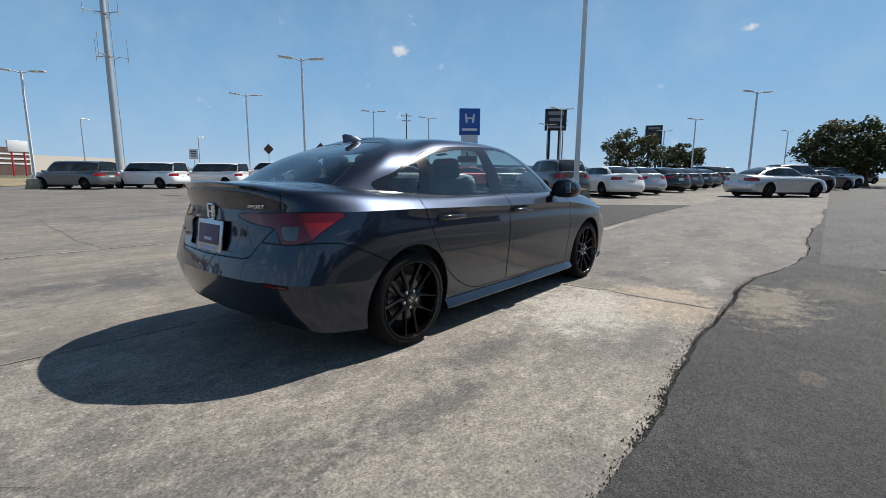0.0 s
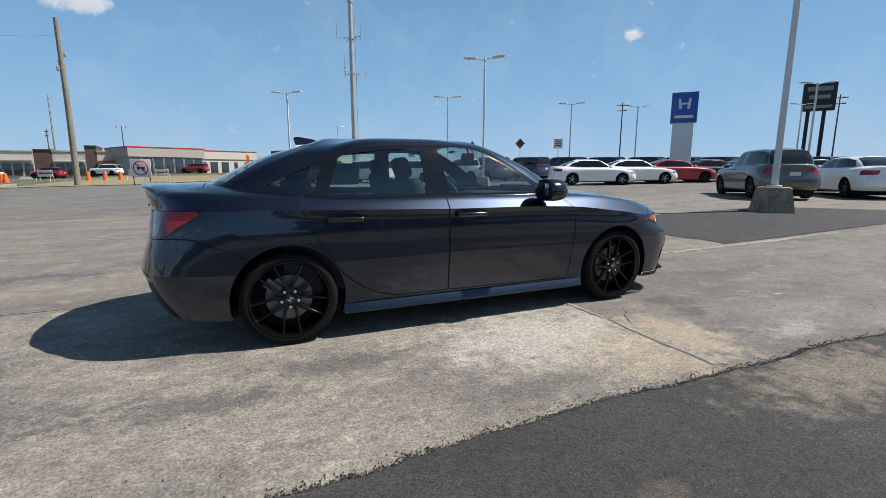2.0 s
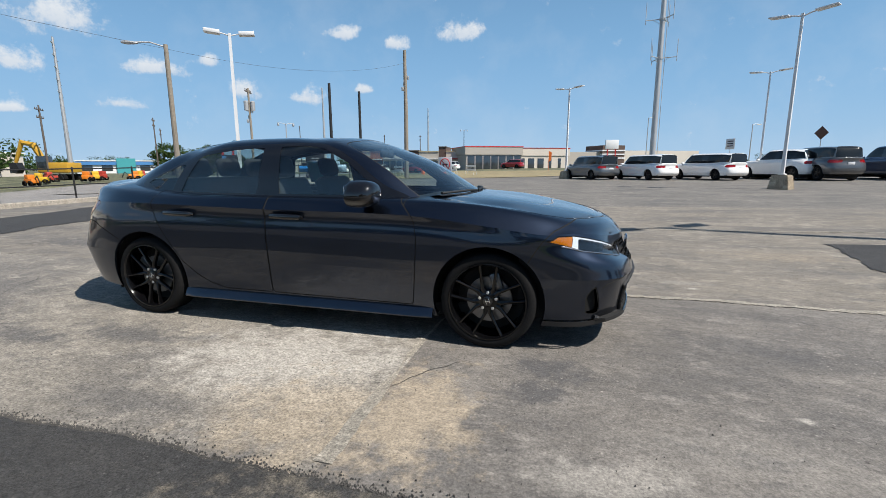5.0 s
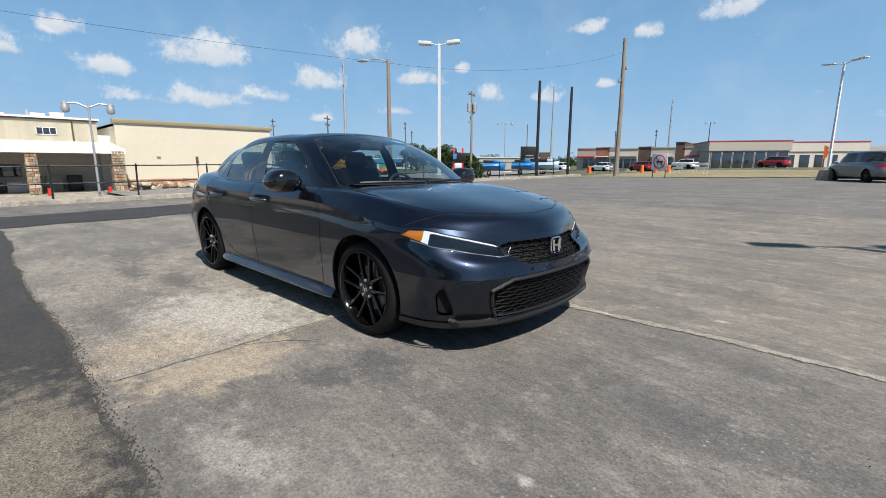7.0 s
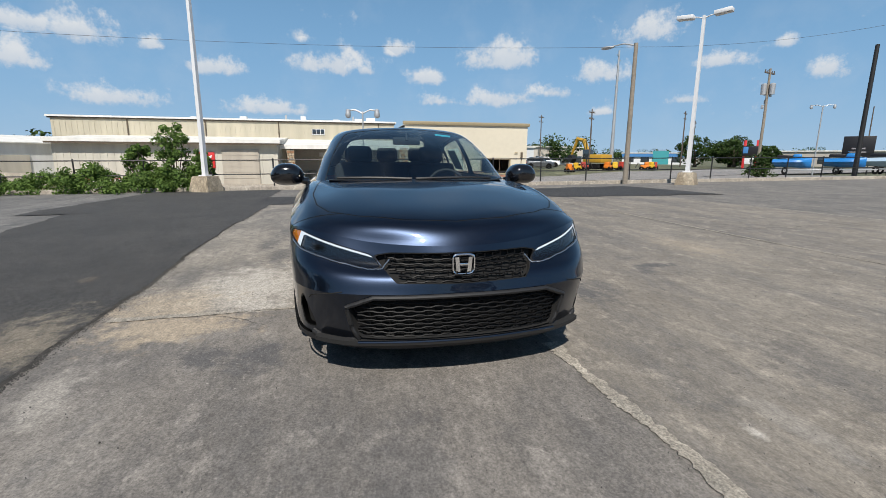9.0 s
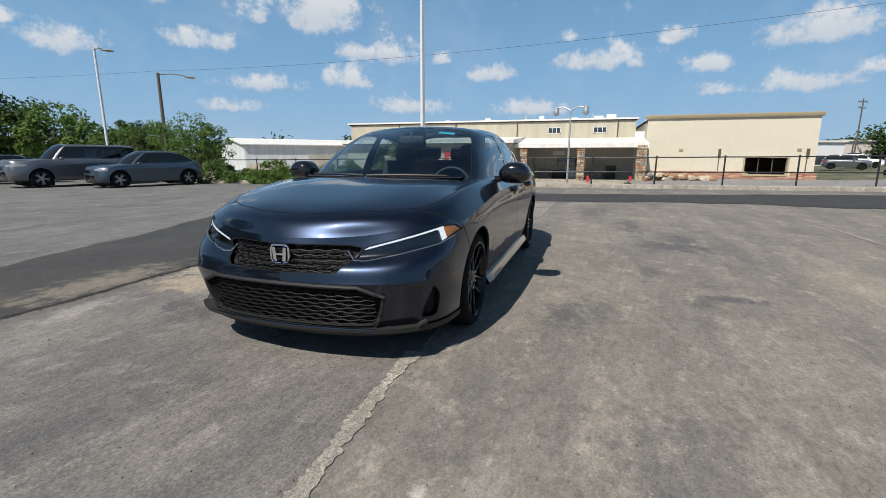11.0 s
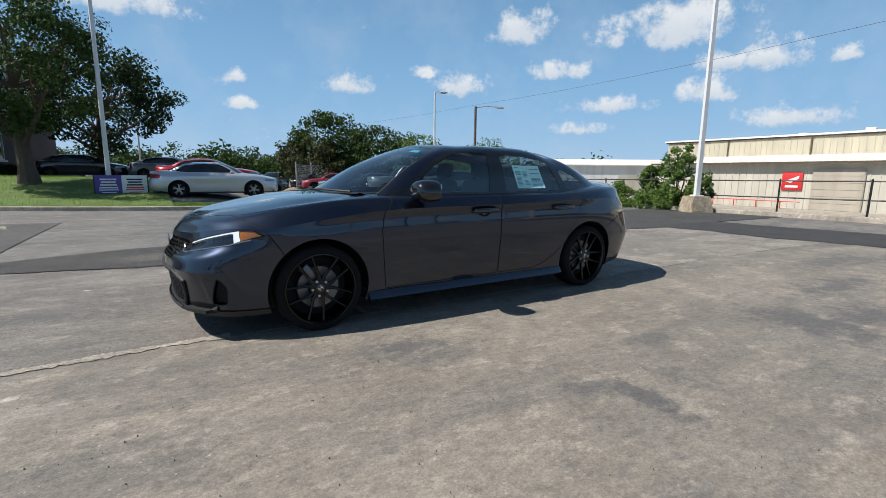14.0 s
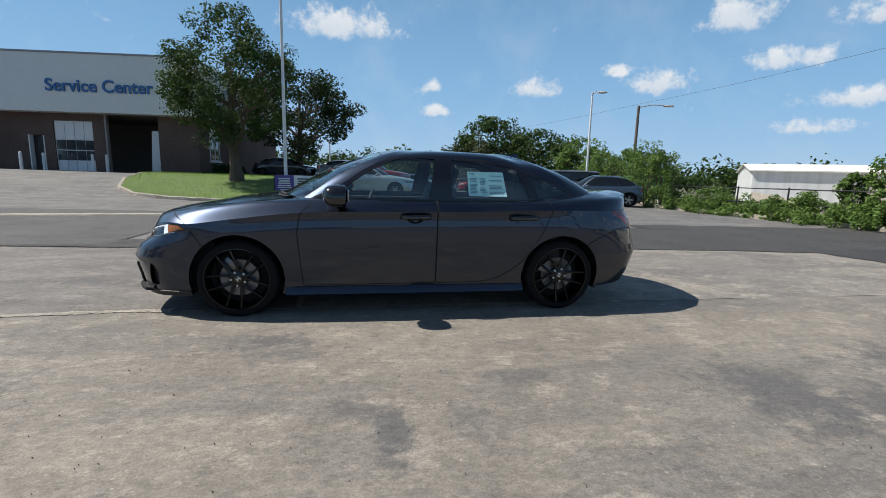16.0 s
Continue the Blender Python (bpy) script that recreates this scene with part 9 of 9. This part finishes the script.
def service_center():
    b = thing("service_building", "brown brick service building with a pale metal fascia", "building", pose(10.6, -26.76, .72, 0, 0, 174))
    # local x runs along the front away from the corner, local y outward to the lot is negative
    L, D = 34.0, 16.0
    FASC = plain("fascia_pale", (.74, .74, .71), .6, grain=.05, size=3)
    z1 = 3.55
    spans = [(0, 2.4), (5.6, 6.3), (8.6, 9.2), (10.1, 12.0), (15.0, 34.0)]
    for a, c in spans:
        wall_box("brick_wall", b, -c, -a, 0, .35, -.6, z1, BRICK_BROWN)
    # lintels over door openings
    for a, c, h in ((2.4, 5.6, z1), (6.3, 8.6, 3.1), (9.2, 10.1, 2.2), (12.0, 15.0, 3.3)):
        if h < z1:
            wall_box("lintel", b, -c, -a, 0, .35, h, z1, BRICK_BROWN)
    wall_box("side_wall", b, -.35, 0, .35, D, -.6, z1, BRICK_BROWN)
    wall_box("back_wall", b, -L, 0, D, D + .3, -.6, z1, BRICK_BROWN)
    # room surfaces: indoor shade is part of their brown-grey colour
    wall_box("inner_floor", b, -L, -.35, .35, D, -.05, 0, SHADE_BROWN)
    wall_box("inner_wall", b, -L, -.35, 7.0, 7.2, 0, z1, SHADE_BROWN)
    wall_box("roof_slab", b, -L, .2, 0, D, z1, z1 + .2, SHADE_BROWN)
    wall_box("fascia", b, -L, .5, -.95, -.55, z1 - .02, 6.82, FASC, "pale painted metal fascia")
    wall_box("fascia_side", b, .1, .5, -.55, D, z1 - .02, 6.82, FASC, "pale painted metal fascia")
    wall_box("fascia_soffit", b, -L, .1, -.55, 0, z1 - .02, z1 + .15, FASC)
    wall_box("fascia_cap", b, -L, .55, -1.0, -.5, 6.82, 6.92, SIGN_GREY)
    wall_box("roof_infill", b, -L, .1, -.55, D, 6.5, 6.7, SHADE_BROWN)
    # panelled garage door
    d = wall_box("garage_door", b, -8.6, -6.3, .10, .16, 0, 3.1, SIGN_WHITE, "white sectional garage door with windows")
    for r, zz in enumerate((.08, .72, 1.36, 2.0, 2.56)):
        for k in range(4):
            x = -8.52 + .565 * k
            wall_box("pane" if 1 <= r <= 2 else "panel", d, x, x + .52, .06, .10, zz, zz + .58 if r < 4 else zz + .5, WIN_GLASS if 1 <= r <= 2 else SIGN_WHITE)
    # near-black sheet across the doorway in place of the shade inside
    dr = wall_box("open_door", b, -10.05, -9.25, .30, .34, 0, 2.15, SIGN_DARK, "dark panel standing for the shade in the open doorway")
    for a in (-10.1, -9.24):
        wall_box("door_frame", b, a, a + .06, -.02, .30, 0, 2.2, SIGN_WHITE)
    for a, c in ((2.4, 5.6),):
        wall_box("bay_track", b, -c, -c + .1, .02, .30, 0, z1, SIGN_GREY)
    bm = bmesh.new()
    box(bm, (-2.75, .5, 1.35), (.75, .06, 2.6), .01, rot=Matrix.Rotation(.06, 3, "Y"))
    part("propped_panel", bm, SIGN_WHITE, b, "white panel leaning in the open bay")
    for x, y in ((-5.3, -.5), (-6.0, -.7), (-8.9, -.6), (-9.1, -2.0)):
        bm = bmesh.new()
        tube(bm, [(0, 0, -.3), (0, 0, 1.05)], .085, 10)
        lathe(bm, [(1.05, .085), (1.11, .05), (1.12, .0001)], 10, "z")
        solid("bollard", bm, SIGN_WHITE, "white concrete-filled pipe bollard", "bollard", "bollards before the garage", m=b.matrix_world @ pose(x, y, 0))
    bm = bmesh.new()
    tube(bm, [(-12.2, -.5, -.3), (-12.2, -.5, 3.6)], .12, 10)
    part("canopy_post", bm, SIGN_WHITE, b)
    for y0 in (1.5, 4.7):
        wd = window_unit(b, .0, y0, y0 + 1.5, .95, 2.45, 2, SIGN_WHITE)
        wall_box("window_sill", wd, 0, .14, y0 - .1, y0 + 1.6, .83, .93, SIGN_WHITE)
        wall_box("blind", wd, .02, .05, y0 + .04, y0 + 1.46, 2.45, 3.3, FASC)
    # lettering
    cu = bpy.data.curves.new("lettering", "FONT")
    cu.body, cu.size, cu.extrude, cu.align_x, cu.offset = "Service Center", .98, .03, "CENTER", .016
    ob = new("lettering", cu)
    me = bpy.data.meshes.new_from_object(ob)
    bpy.data.objects.remove(ob)
    me.materials.append(plain("letter_blue", (.03, .14, .36), .5))
    ob = new("lettering", me)
    ob.parent = b
    ob["label"] = "blue raised letters reading Service Center"
    ob.matrix_local = pose(-5.05, -1.0, 4.70, 90, 0, 0) @ Matrix.Diagonal((1.02, 1, 1, 1))
    for k in range(4):
        p = b.matrix_world @ Vector((.9, .6 + 1.1 * k, 0))
        shrub(p.x, p.y, .65, .6, 60 + k, "low clipped dark shrub by the brick wall", LEAF_DARK, n=26, per=50, size=.05)


service_center()


# ---- lawn, island kerbs, rock ----
def lawn():
    near = [(11.6, -22.6), (11.2, -19.5), (10.6, -17.2)] + arc(8.4, -16.6, 2.2, 10, -82 + 180, 8)
    edge = [(11.8, -24.5), (11.7, -21.5), (11.2, -18.6), (10.4, -16.4), (9.2, -14.9), (7.6, -14.0), (5.4, -13.45), (3.4, -12.9), (1.9, -12.55), (.8, -12.5), (-.7, -12.8), (-2.2, -13.5), (-3.0, -14.4), (-3.0, -15.1)]
    kerb("kerb_lawn", edge, .17, .13, KERB, "pale tan kerb round the lawn")
    def grid_lawn(name, edge, depth, n, label):
        vs, fs = [], []
        for i, (x, y) in enumerate(edge):
            for k in range(n + 1):
                q = k / n
                cx, cy = x + (3.5 - x) * q * depth * (1 if x > 3 else .2), y + (-26 - y) * q * depth
                vs.append((cx, cy, lay(cx, cy) + .11))
        for i in range(len(edge) - 1):
            for k in range(n):
                fs.append((i * (n + 1) + k, i * (n + 1) + k + 1, (i + 1) * (n + 1) + k + 1, (i + 1) * (n + 1) + k))
        me = bpy.data.meshes.new(name)
        me.from_pydata(vs, [], fs)
        me.polygons.foreach_set("use_smooth", [True] * len(me.polygons))
        me.materials.append(LAWN)
        return tagged(new(name, me), label, "lawn", kind="structure")
    grid_lawn("lawn", edge[:9], .75, 12, "mown green lawn round the oak")
    grid_lawn("lawn_strip", edge[8:], .13, 4, "narrow mown grass strip by the kerb")
    g = np.random.default_rng(31)
    n = 26000
    t = g.uniform(0, len(edge) - 1.001, n)
    i = t.astype(int)
    e = np.array(edge)
    p = e[i] + (e[i + 1] - e[i]) * (t - i)[:, None]
    q = g.uniform(.01, 1, n) ** 1.4 * np.where(i >= 8, .12, .70)
    k = np.where(p[:, 0] > 3, 1, .2)
    x, y = p[:, 0] + (3.5 - p[:, 0]) * q * k, p[:, 1] + (-26 - p[:, 1]) * q
    z = np.array([lay(a, c) for a, c in zip(x, y)]) + .105
    h, a, w = g.uniform(.03, .07, n), g.uniform(0, 6.28, n), .006
    lean = g.normal(0, .025, (n, 2))
    quad = np.stack([np.stack([x - w * np.cos(a), y - w * np.sin(a), z], 1), np.stack([x + w * np.cos(a), y + w * np.sin(a), z], 1),
                     np.stack([x + lean[:, 0] + .002, y + lean[:, 1], z + h], 1), np.stack([x + lean[:, 0] - .002, y + lean[:, 1], z + h], 1)], 1).reshape(-1, 3)
    tagged(new("grass", leaf_mesh("grass", quad, np.arange(4 * n).reshape(-1, 4), BLADE)), "short green grass blades", "grass", kind="stuff")
    # pale concrete drain strip across the lane
    pts = [(4.9, -8.0), (6.4, -7.6), (7.4, -7.25), (8.4, -6.95), (10, -6.5), (14, -5.9)]
    kerb("drain_strip", pts, .42, .035, KERB, "pale cracked concrete strip across the lane")
    # boulder
    bm = bmesh.new()
    made = bmesh.ops.create_icosphere(bm, subdivisions=3, radius=1.0)["verts"]
    for v in made:
        p = v.co.copy()
        k = 1 + .28 * noise.noise(p * 1.3) + .12 * noise.noise(p * 3.7)
        v.co = Vector((p.x * .62 * k, p.y * .42 * k, max(-.2, p.z * .40 * k)))
    solid("boulder", bm, plain("boulder_tan", (.30, .225, .15), .95, grain=.45, size=6, bump=.9), "large rough tan boulder on the grass strip", "rock", m=pose(-2.1, -14.2, lay(-2.1, -14.2) + .28, 0, 0, 30), smooth=.5)


lawn()


# ---- wire gate, machines, water craft, barriers ----
def wire_gate():
    t = thing("chain_link_fence", "galvanised chain-link fence and gate behind parked cars", "fence")
    pts = [(-7.6, -35.4), (-9.6, -38.0), (-12, -40), (-14.5, -41.5), (-17, -42.5)]
    for x, y in pts:
        bm = bmesh.new()
        tube(bm, [(x, y, -.4), (x, y, 2.0)], .05, 8)
        part("post", bm, POLE_GALV, t)
    for (x0, y0), (x1, y1) in zip(pts, pts[1:]):
        for h in (.15, 1.0, 1.95):
            bm = bmesh.new()
            tube(bm, [(x0, y0, h - .2), (x1, y1, h - .2)], .025, 6)
            part("rail", bm, POLE_GALV, t)
        bm = bmesh.new()
        n = 16
        for k in range(-n, n):
            for sd in (1, -1):
                a, c = k / n, k / n + .7
                lo, hi = max(a, 0), min(c, 1)
                if hi - lo > .05:
                    u0, u1 = (lo - a) / .7, (hi - a) / .7
                    z0, z1 = (u0, u1) if sd > 0 else (1 - u0, 1 - u1)
                    tube(bm, [(x0 + (x1 - x0) * lo, y0 + (y1 - y0) * lo, -.1 + 1.8 * z0), (x0 + (x1 - x0) * hi, y0 + (y1 - y0) * hi, -.1 + 1.8 * z1)], .006, 3)
        part("wire_mesh", bm, POLE_GALV, t)


wire_gate()


def jet_ski(x, y, yaw, mat, label):
    t = thing("jet_ski", label, "jet ski", pose(x, y, lay(x, y), 0, 0, yaw) @ Matrix.Diagonal((.85, .9, 1.35, 1)), "jet skis on trailers")
    bm = bmesh.new()
    rings = []
    for q in np.linspace(0, 1, 9):
        X = -1.5 + 3.1 * q
        w = .58 * (1 - max(0, (q - .55) / .45) ** 2.2 * .95)
        k = .78 + .22 * q
        rings.append([bm.verts.new((X, w * c, .62 + s * k)) for c, s in ((0, -.18), (.6, -.05), (1, .18), (.85, .32), (.4, .42), (0, .44), (-.4, .42), (-.85, .32), (-1, .18), (-.6, -.05))])
    for lo, hi in zip(rings, rings[1:]):
        for k in range(10):
            bm.faces.new((lo[k], lo[(k + 1) % 10], hi[(k + 1) % 10], hi[k]))
    bm.faces.new(rings[0])
    bm.faces.new(rings[-1])
    part("hull", bm, mat, t)
    bm = bmesh.new()
    box(bm, (-.5, 0, 1.12), (1.3, .38, .22), .08, segs=3)
    part("seat", bm, SIGN_DARK, t)
    bm = bmesh.new()
    box(bm, (.45, 0, 1.12), (.7, .5, .3), .12, segs=3)
    tube(bm, [(.25, -.38, 1.38), (.3, 0, 1.36), (.25, .38, 1.38)], .025, 6)
    part("cowl", bm, mat, t)
    bm = bmesh.new()
    for sd in (-.35, .35):
        box(bm, (0, sd, .32), (3.4, .08, .08), .01)
    box(bm, (-.4, 0, .28), (.08, 1.3, .08), .01)
    tube(bm, [(1.7, 0, .32), (2.5, 0, .35)], .04, 6)
    part("trailer_frame", bm, POLE_GALV, t)
    for sd in (-.68, .68):
        bm = bmesh.new()
        lathe(bm, [(-.08, .12), (-.08, .25), (.08, .25), (.08, .12)], 14, c=(-.4, sd, .25))
        part("trailer_wheel", bm, TYRE, t)


SKI_BLUE = plain("ski_blue", (.02, .20, .55), .3, coat=.5)
SKI_WHITE = plain("ski_white_blue", (.45, .60, .75), .3, coat=.5)
jet_ski(-26.8, 36.4, 40, SKI_BLUE, "blue and white jet ski on a trailer")
jet_ski(-25.0, 39.6, 30, SKI_BLUE, "blue jet ski on a trailer")
jet_ski(-23.6, 41.9, 20, SKI_WHITE, "pale blue jet ski on a trailer")
t_board = thing("dealer_board", "black upright dealer board by the jet skis", "sign", pose(-26.8, 43.4, lay(-26.8, 43.4), 0, 0, -50))
for dy in (-.8, .8):
    bm_ = bmesh.new()
    tube(bm_, [(0, dy, 0), (0, dy, 1.2)], .05, 6)
    part("leg", bm_, POLE_BLACK, t_board)
bm_ = bmesh.new()
box(bm_, (0, 0, 2.1), (.15, 2.1, 2.3), .03)
bd_ = part("board", bm_, SIGN_DARK, t_board)
bars(bd_, SIGN_GREY, [(0, 2.2, .9, .12), (0, 1.9, 1.1, .1), (0, 1.5, .7, .08)], .08)


def excavator(x, y, yaw):
    YEL = plain("excavator_yellow", (.55, .31, .03), .5, grain=.15)
    t = thing("excavator", "yellow tracked excavator with raised arm", "excavator", pose(x, y, lay(x, y) - .2, 0, 0, yaw))
    for sd in (-1.2, 1.2):
        bm = bmesh.new()
        prism(bm, [(-2, .3), (-1.7, 0), (1.7, 0), (2, .3), (1.9, .8), (-1.9, .8)], "y", sd - .3, sd + .3)
        part("track", bm, TYRE, t)
    bm = bmesh.new()
    box(bm, (-.6, 0, 1.6), (3.4, 2.5, 1.2), .12)
    part("house", bm, YEL, t)
    bm = bmesh.new()
    box(bm, (.5, .8, 2.2), (1.3, .95, 1.5), .1)
    part("cab", bm, WIN_GLASS, t)
    bm = bmesh.new()
    tube(bm, [(.9, -.2, 1.6), (2.2, -.2, 4.3), (3.6, -.2, 4.6)], [.30, .38, .24], 8)
    part("boom", bm, YEL, t)
    bm = bmesh.new()
    tube(bm, [(3.4, -.2, 4.8), (4.5, -.2, 2.2)], [.26, .18], 8)
    part("stick", bm, YEL, t)
    bm = bmesh.new()
    prism(bm, [(4.2, 2.2), (4.9, 2.1), (4.9, 1.2), (4.3, .9), (3.9, 1.5)], "y", -.7, .3)
    part("bucket", bm, TRIM_BLACK, t)


excavator(-58.5, 37.1, 200)
MACH = [plain("machine_" + n, c, .5, grain=.15) for n, c in (("orange", (.75, .22, .02)), ("yellow", (.72, .45, .03)), ("red", (.45, .05, .03)))]
for i in range(9):
    rx, ry = -46 - 1.3 * (i % 3), 26.5 + 1.7 * i
    t_m = thing("compact_machine", "small orange and yellow hire machine", "machine", pose(rx, ry, lay(rx, ry), 0, 0, 40 * i) @ Matrix.Diagonal((.6, .6, .6, 1)), "hire machines in a row")
    bm_ = bmesh.new()
    box(bm_, (0, 0, .75), (1.7, 1.1, .7), .1)
    box(bm_, (-.3, 0, 1.35), (.8, 1.0, .7), .1)
    part("body", bm_, MACH[i % 3], t_m)
    bm_ = bmesh.new()
    tube(bm_, [(.7, 0, .9), (1.3, 0, 1.5), (1.8, 0, .5)], .1, 6)
    part("arm", bm_, TRIM_BLACK, t_m)
    for sx in (-.6, .6):
        for sy in (-.6, .6):
            bm_ = bmesh.new()
            lathe(bm_, [(-.12, .2), (-.12, .38), (.12, .38), (.12, .2)], 12, c=(sx, sy, .38))
            part("wheel", bm_, TYRE, t_m)


def barriers():
    for i, (x, y) in enumerate(((-19.5, 44.0), (-20.2, 45.2), (-13.2, 45.6), (-12.2, 46.3), (-14.2, 44.7))):
        bm = bmesh.new()
        lathe(bm, [(0, .32), (.1, .32), (.1, .27), (.45, .25), (.47, .22), (.85, .20), (.95, .12), (.96, .0001)], 16, "z")
        solid("traffic_barrel", bm, ORANGE, "orange plastic traffic barrel on the verge", "barrel", "orange barrels", m=pose(x, y, lay(x, y)) @ Matrix.Diagonal((.7, .7, .8, 1)))
    for i, (x, y, yaw) in enumerate(((-17.2, 44.8, 70), (-10.6, 43.6, 60), (-8.4, 42.8, 65))):
        t = thing("barricade", "white folding barricade on the verge", "barricade", pose(x, y, lay(x, y), 0, 0, yaw), "barricades")
        for dy in (-.55, .55):
            bm = bmesh.new()
            tube(bm, [(-.25, dy, 0), (0, dy, 1.0), (.25, dy, 0)], .025, 6)
            part("leg", bm, SIGN_WHITE, t)
        for z in (.85, .5):
            bm = bmesh.new()
            box(bm, (.03, 0, z), (.03, 1.25, .2), .008)
            part("board", bm, SIGN_WHITE, t)
    bm = bmesh.new()
    tube(bm, [(0, 0, 0), (0, 0, 2.6)], .02, 6)
    prism(bm, [(.02, 1.2), (.32, 1.4), (.36, 2.4), (.02, 2.6)], "y", -.005, .005)
    solid("feather_flag", bm, ORANGE, "orange feather flag on the verge", "flag", m=pose(-1.5, 60, lay(-1.5, 60)))
    strip("verge", list(np.arange(-15, 40, 1.0)), lambda u: (u, 29.5 + .35 * (u + 15) + .8 * math.sin(u * .4) if u < 3 else 47), lambda u: (u, 62.0), DRY_GRASS, "dry tan grass verge past the lot", [i / 10 for i in range(11)], .03)


barriers()
bm_ = bmesh.new()
box(bm_, (0, 0, 0), (.5, .02, .3), .004)
tube(bm_, [(-.25, 0, -.3), (-.25, 0, .2)], .012, 5)
solid("pole_banner", bm_, plain("banner_olive", (.25, .22, .12), .7, grain=.3), "small faded banner on the lawn lamp pole", "banner", m=pose(3.62, -16.9, lay(3.85, -17) + 8.5, 0, 0, 10))
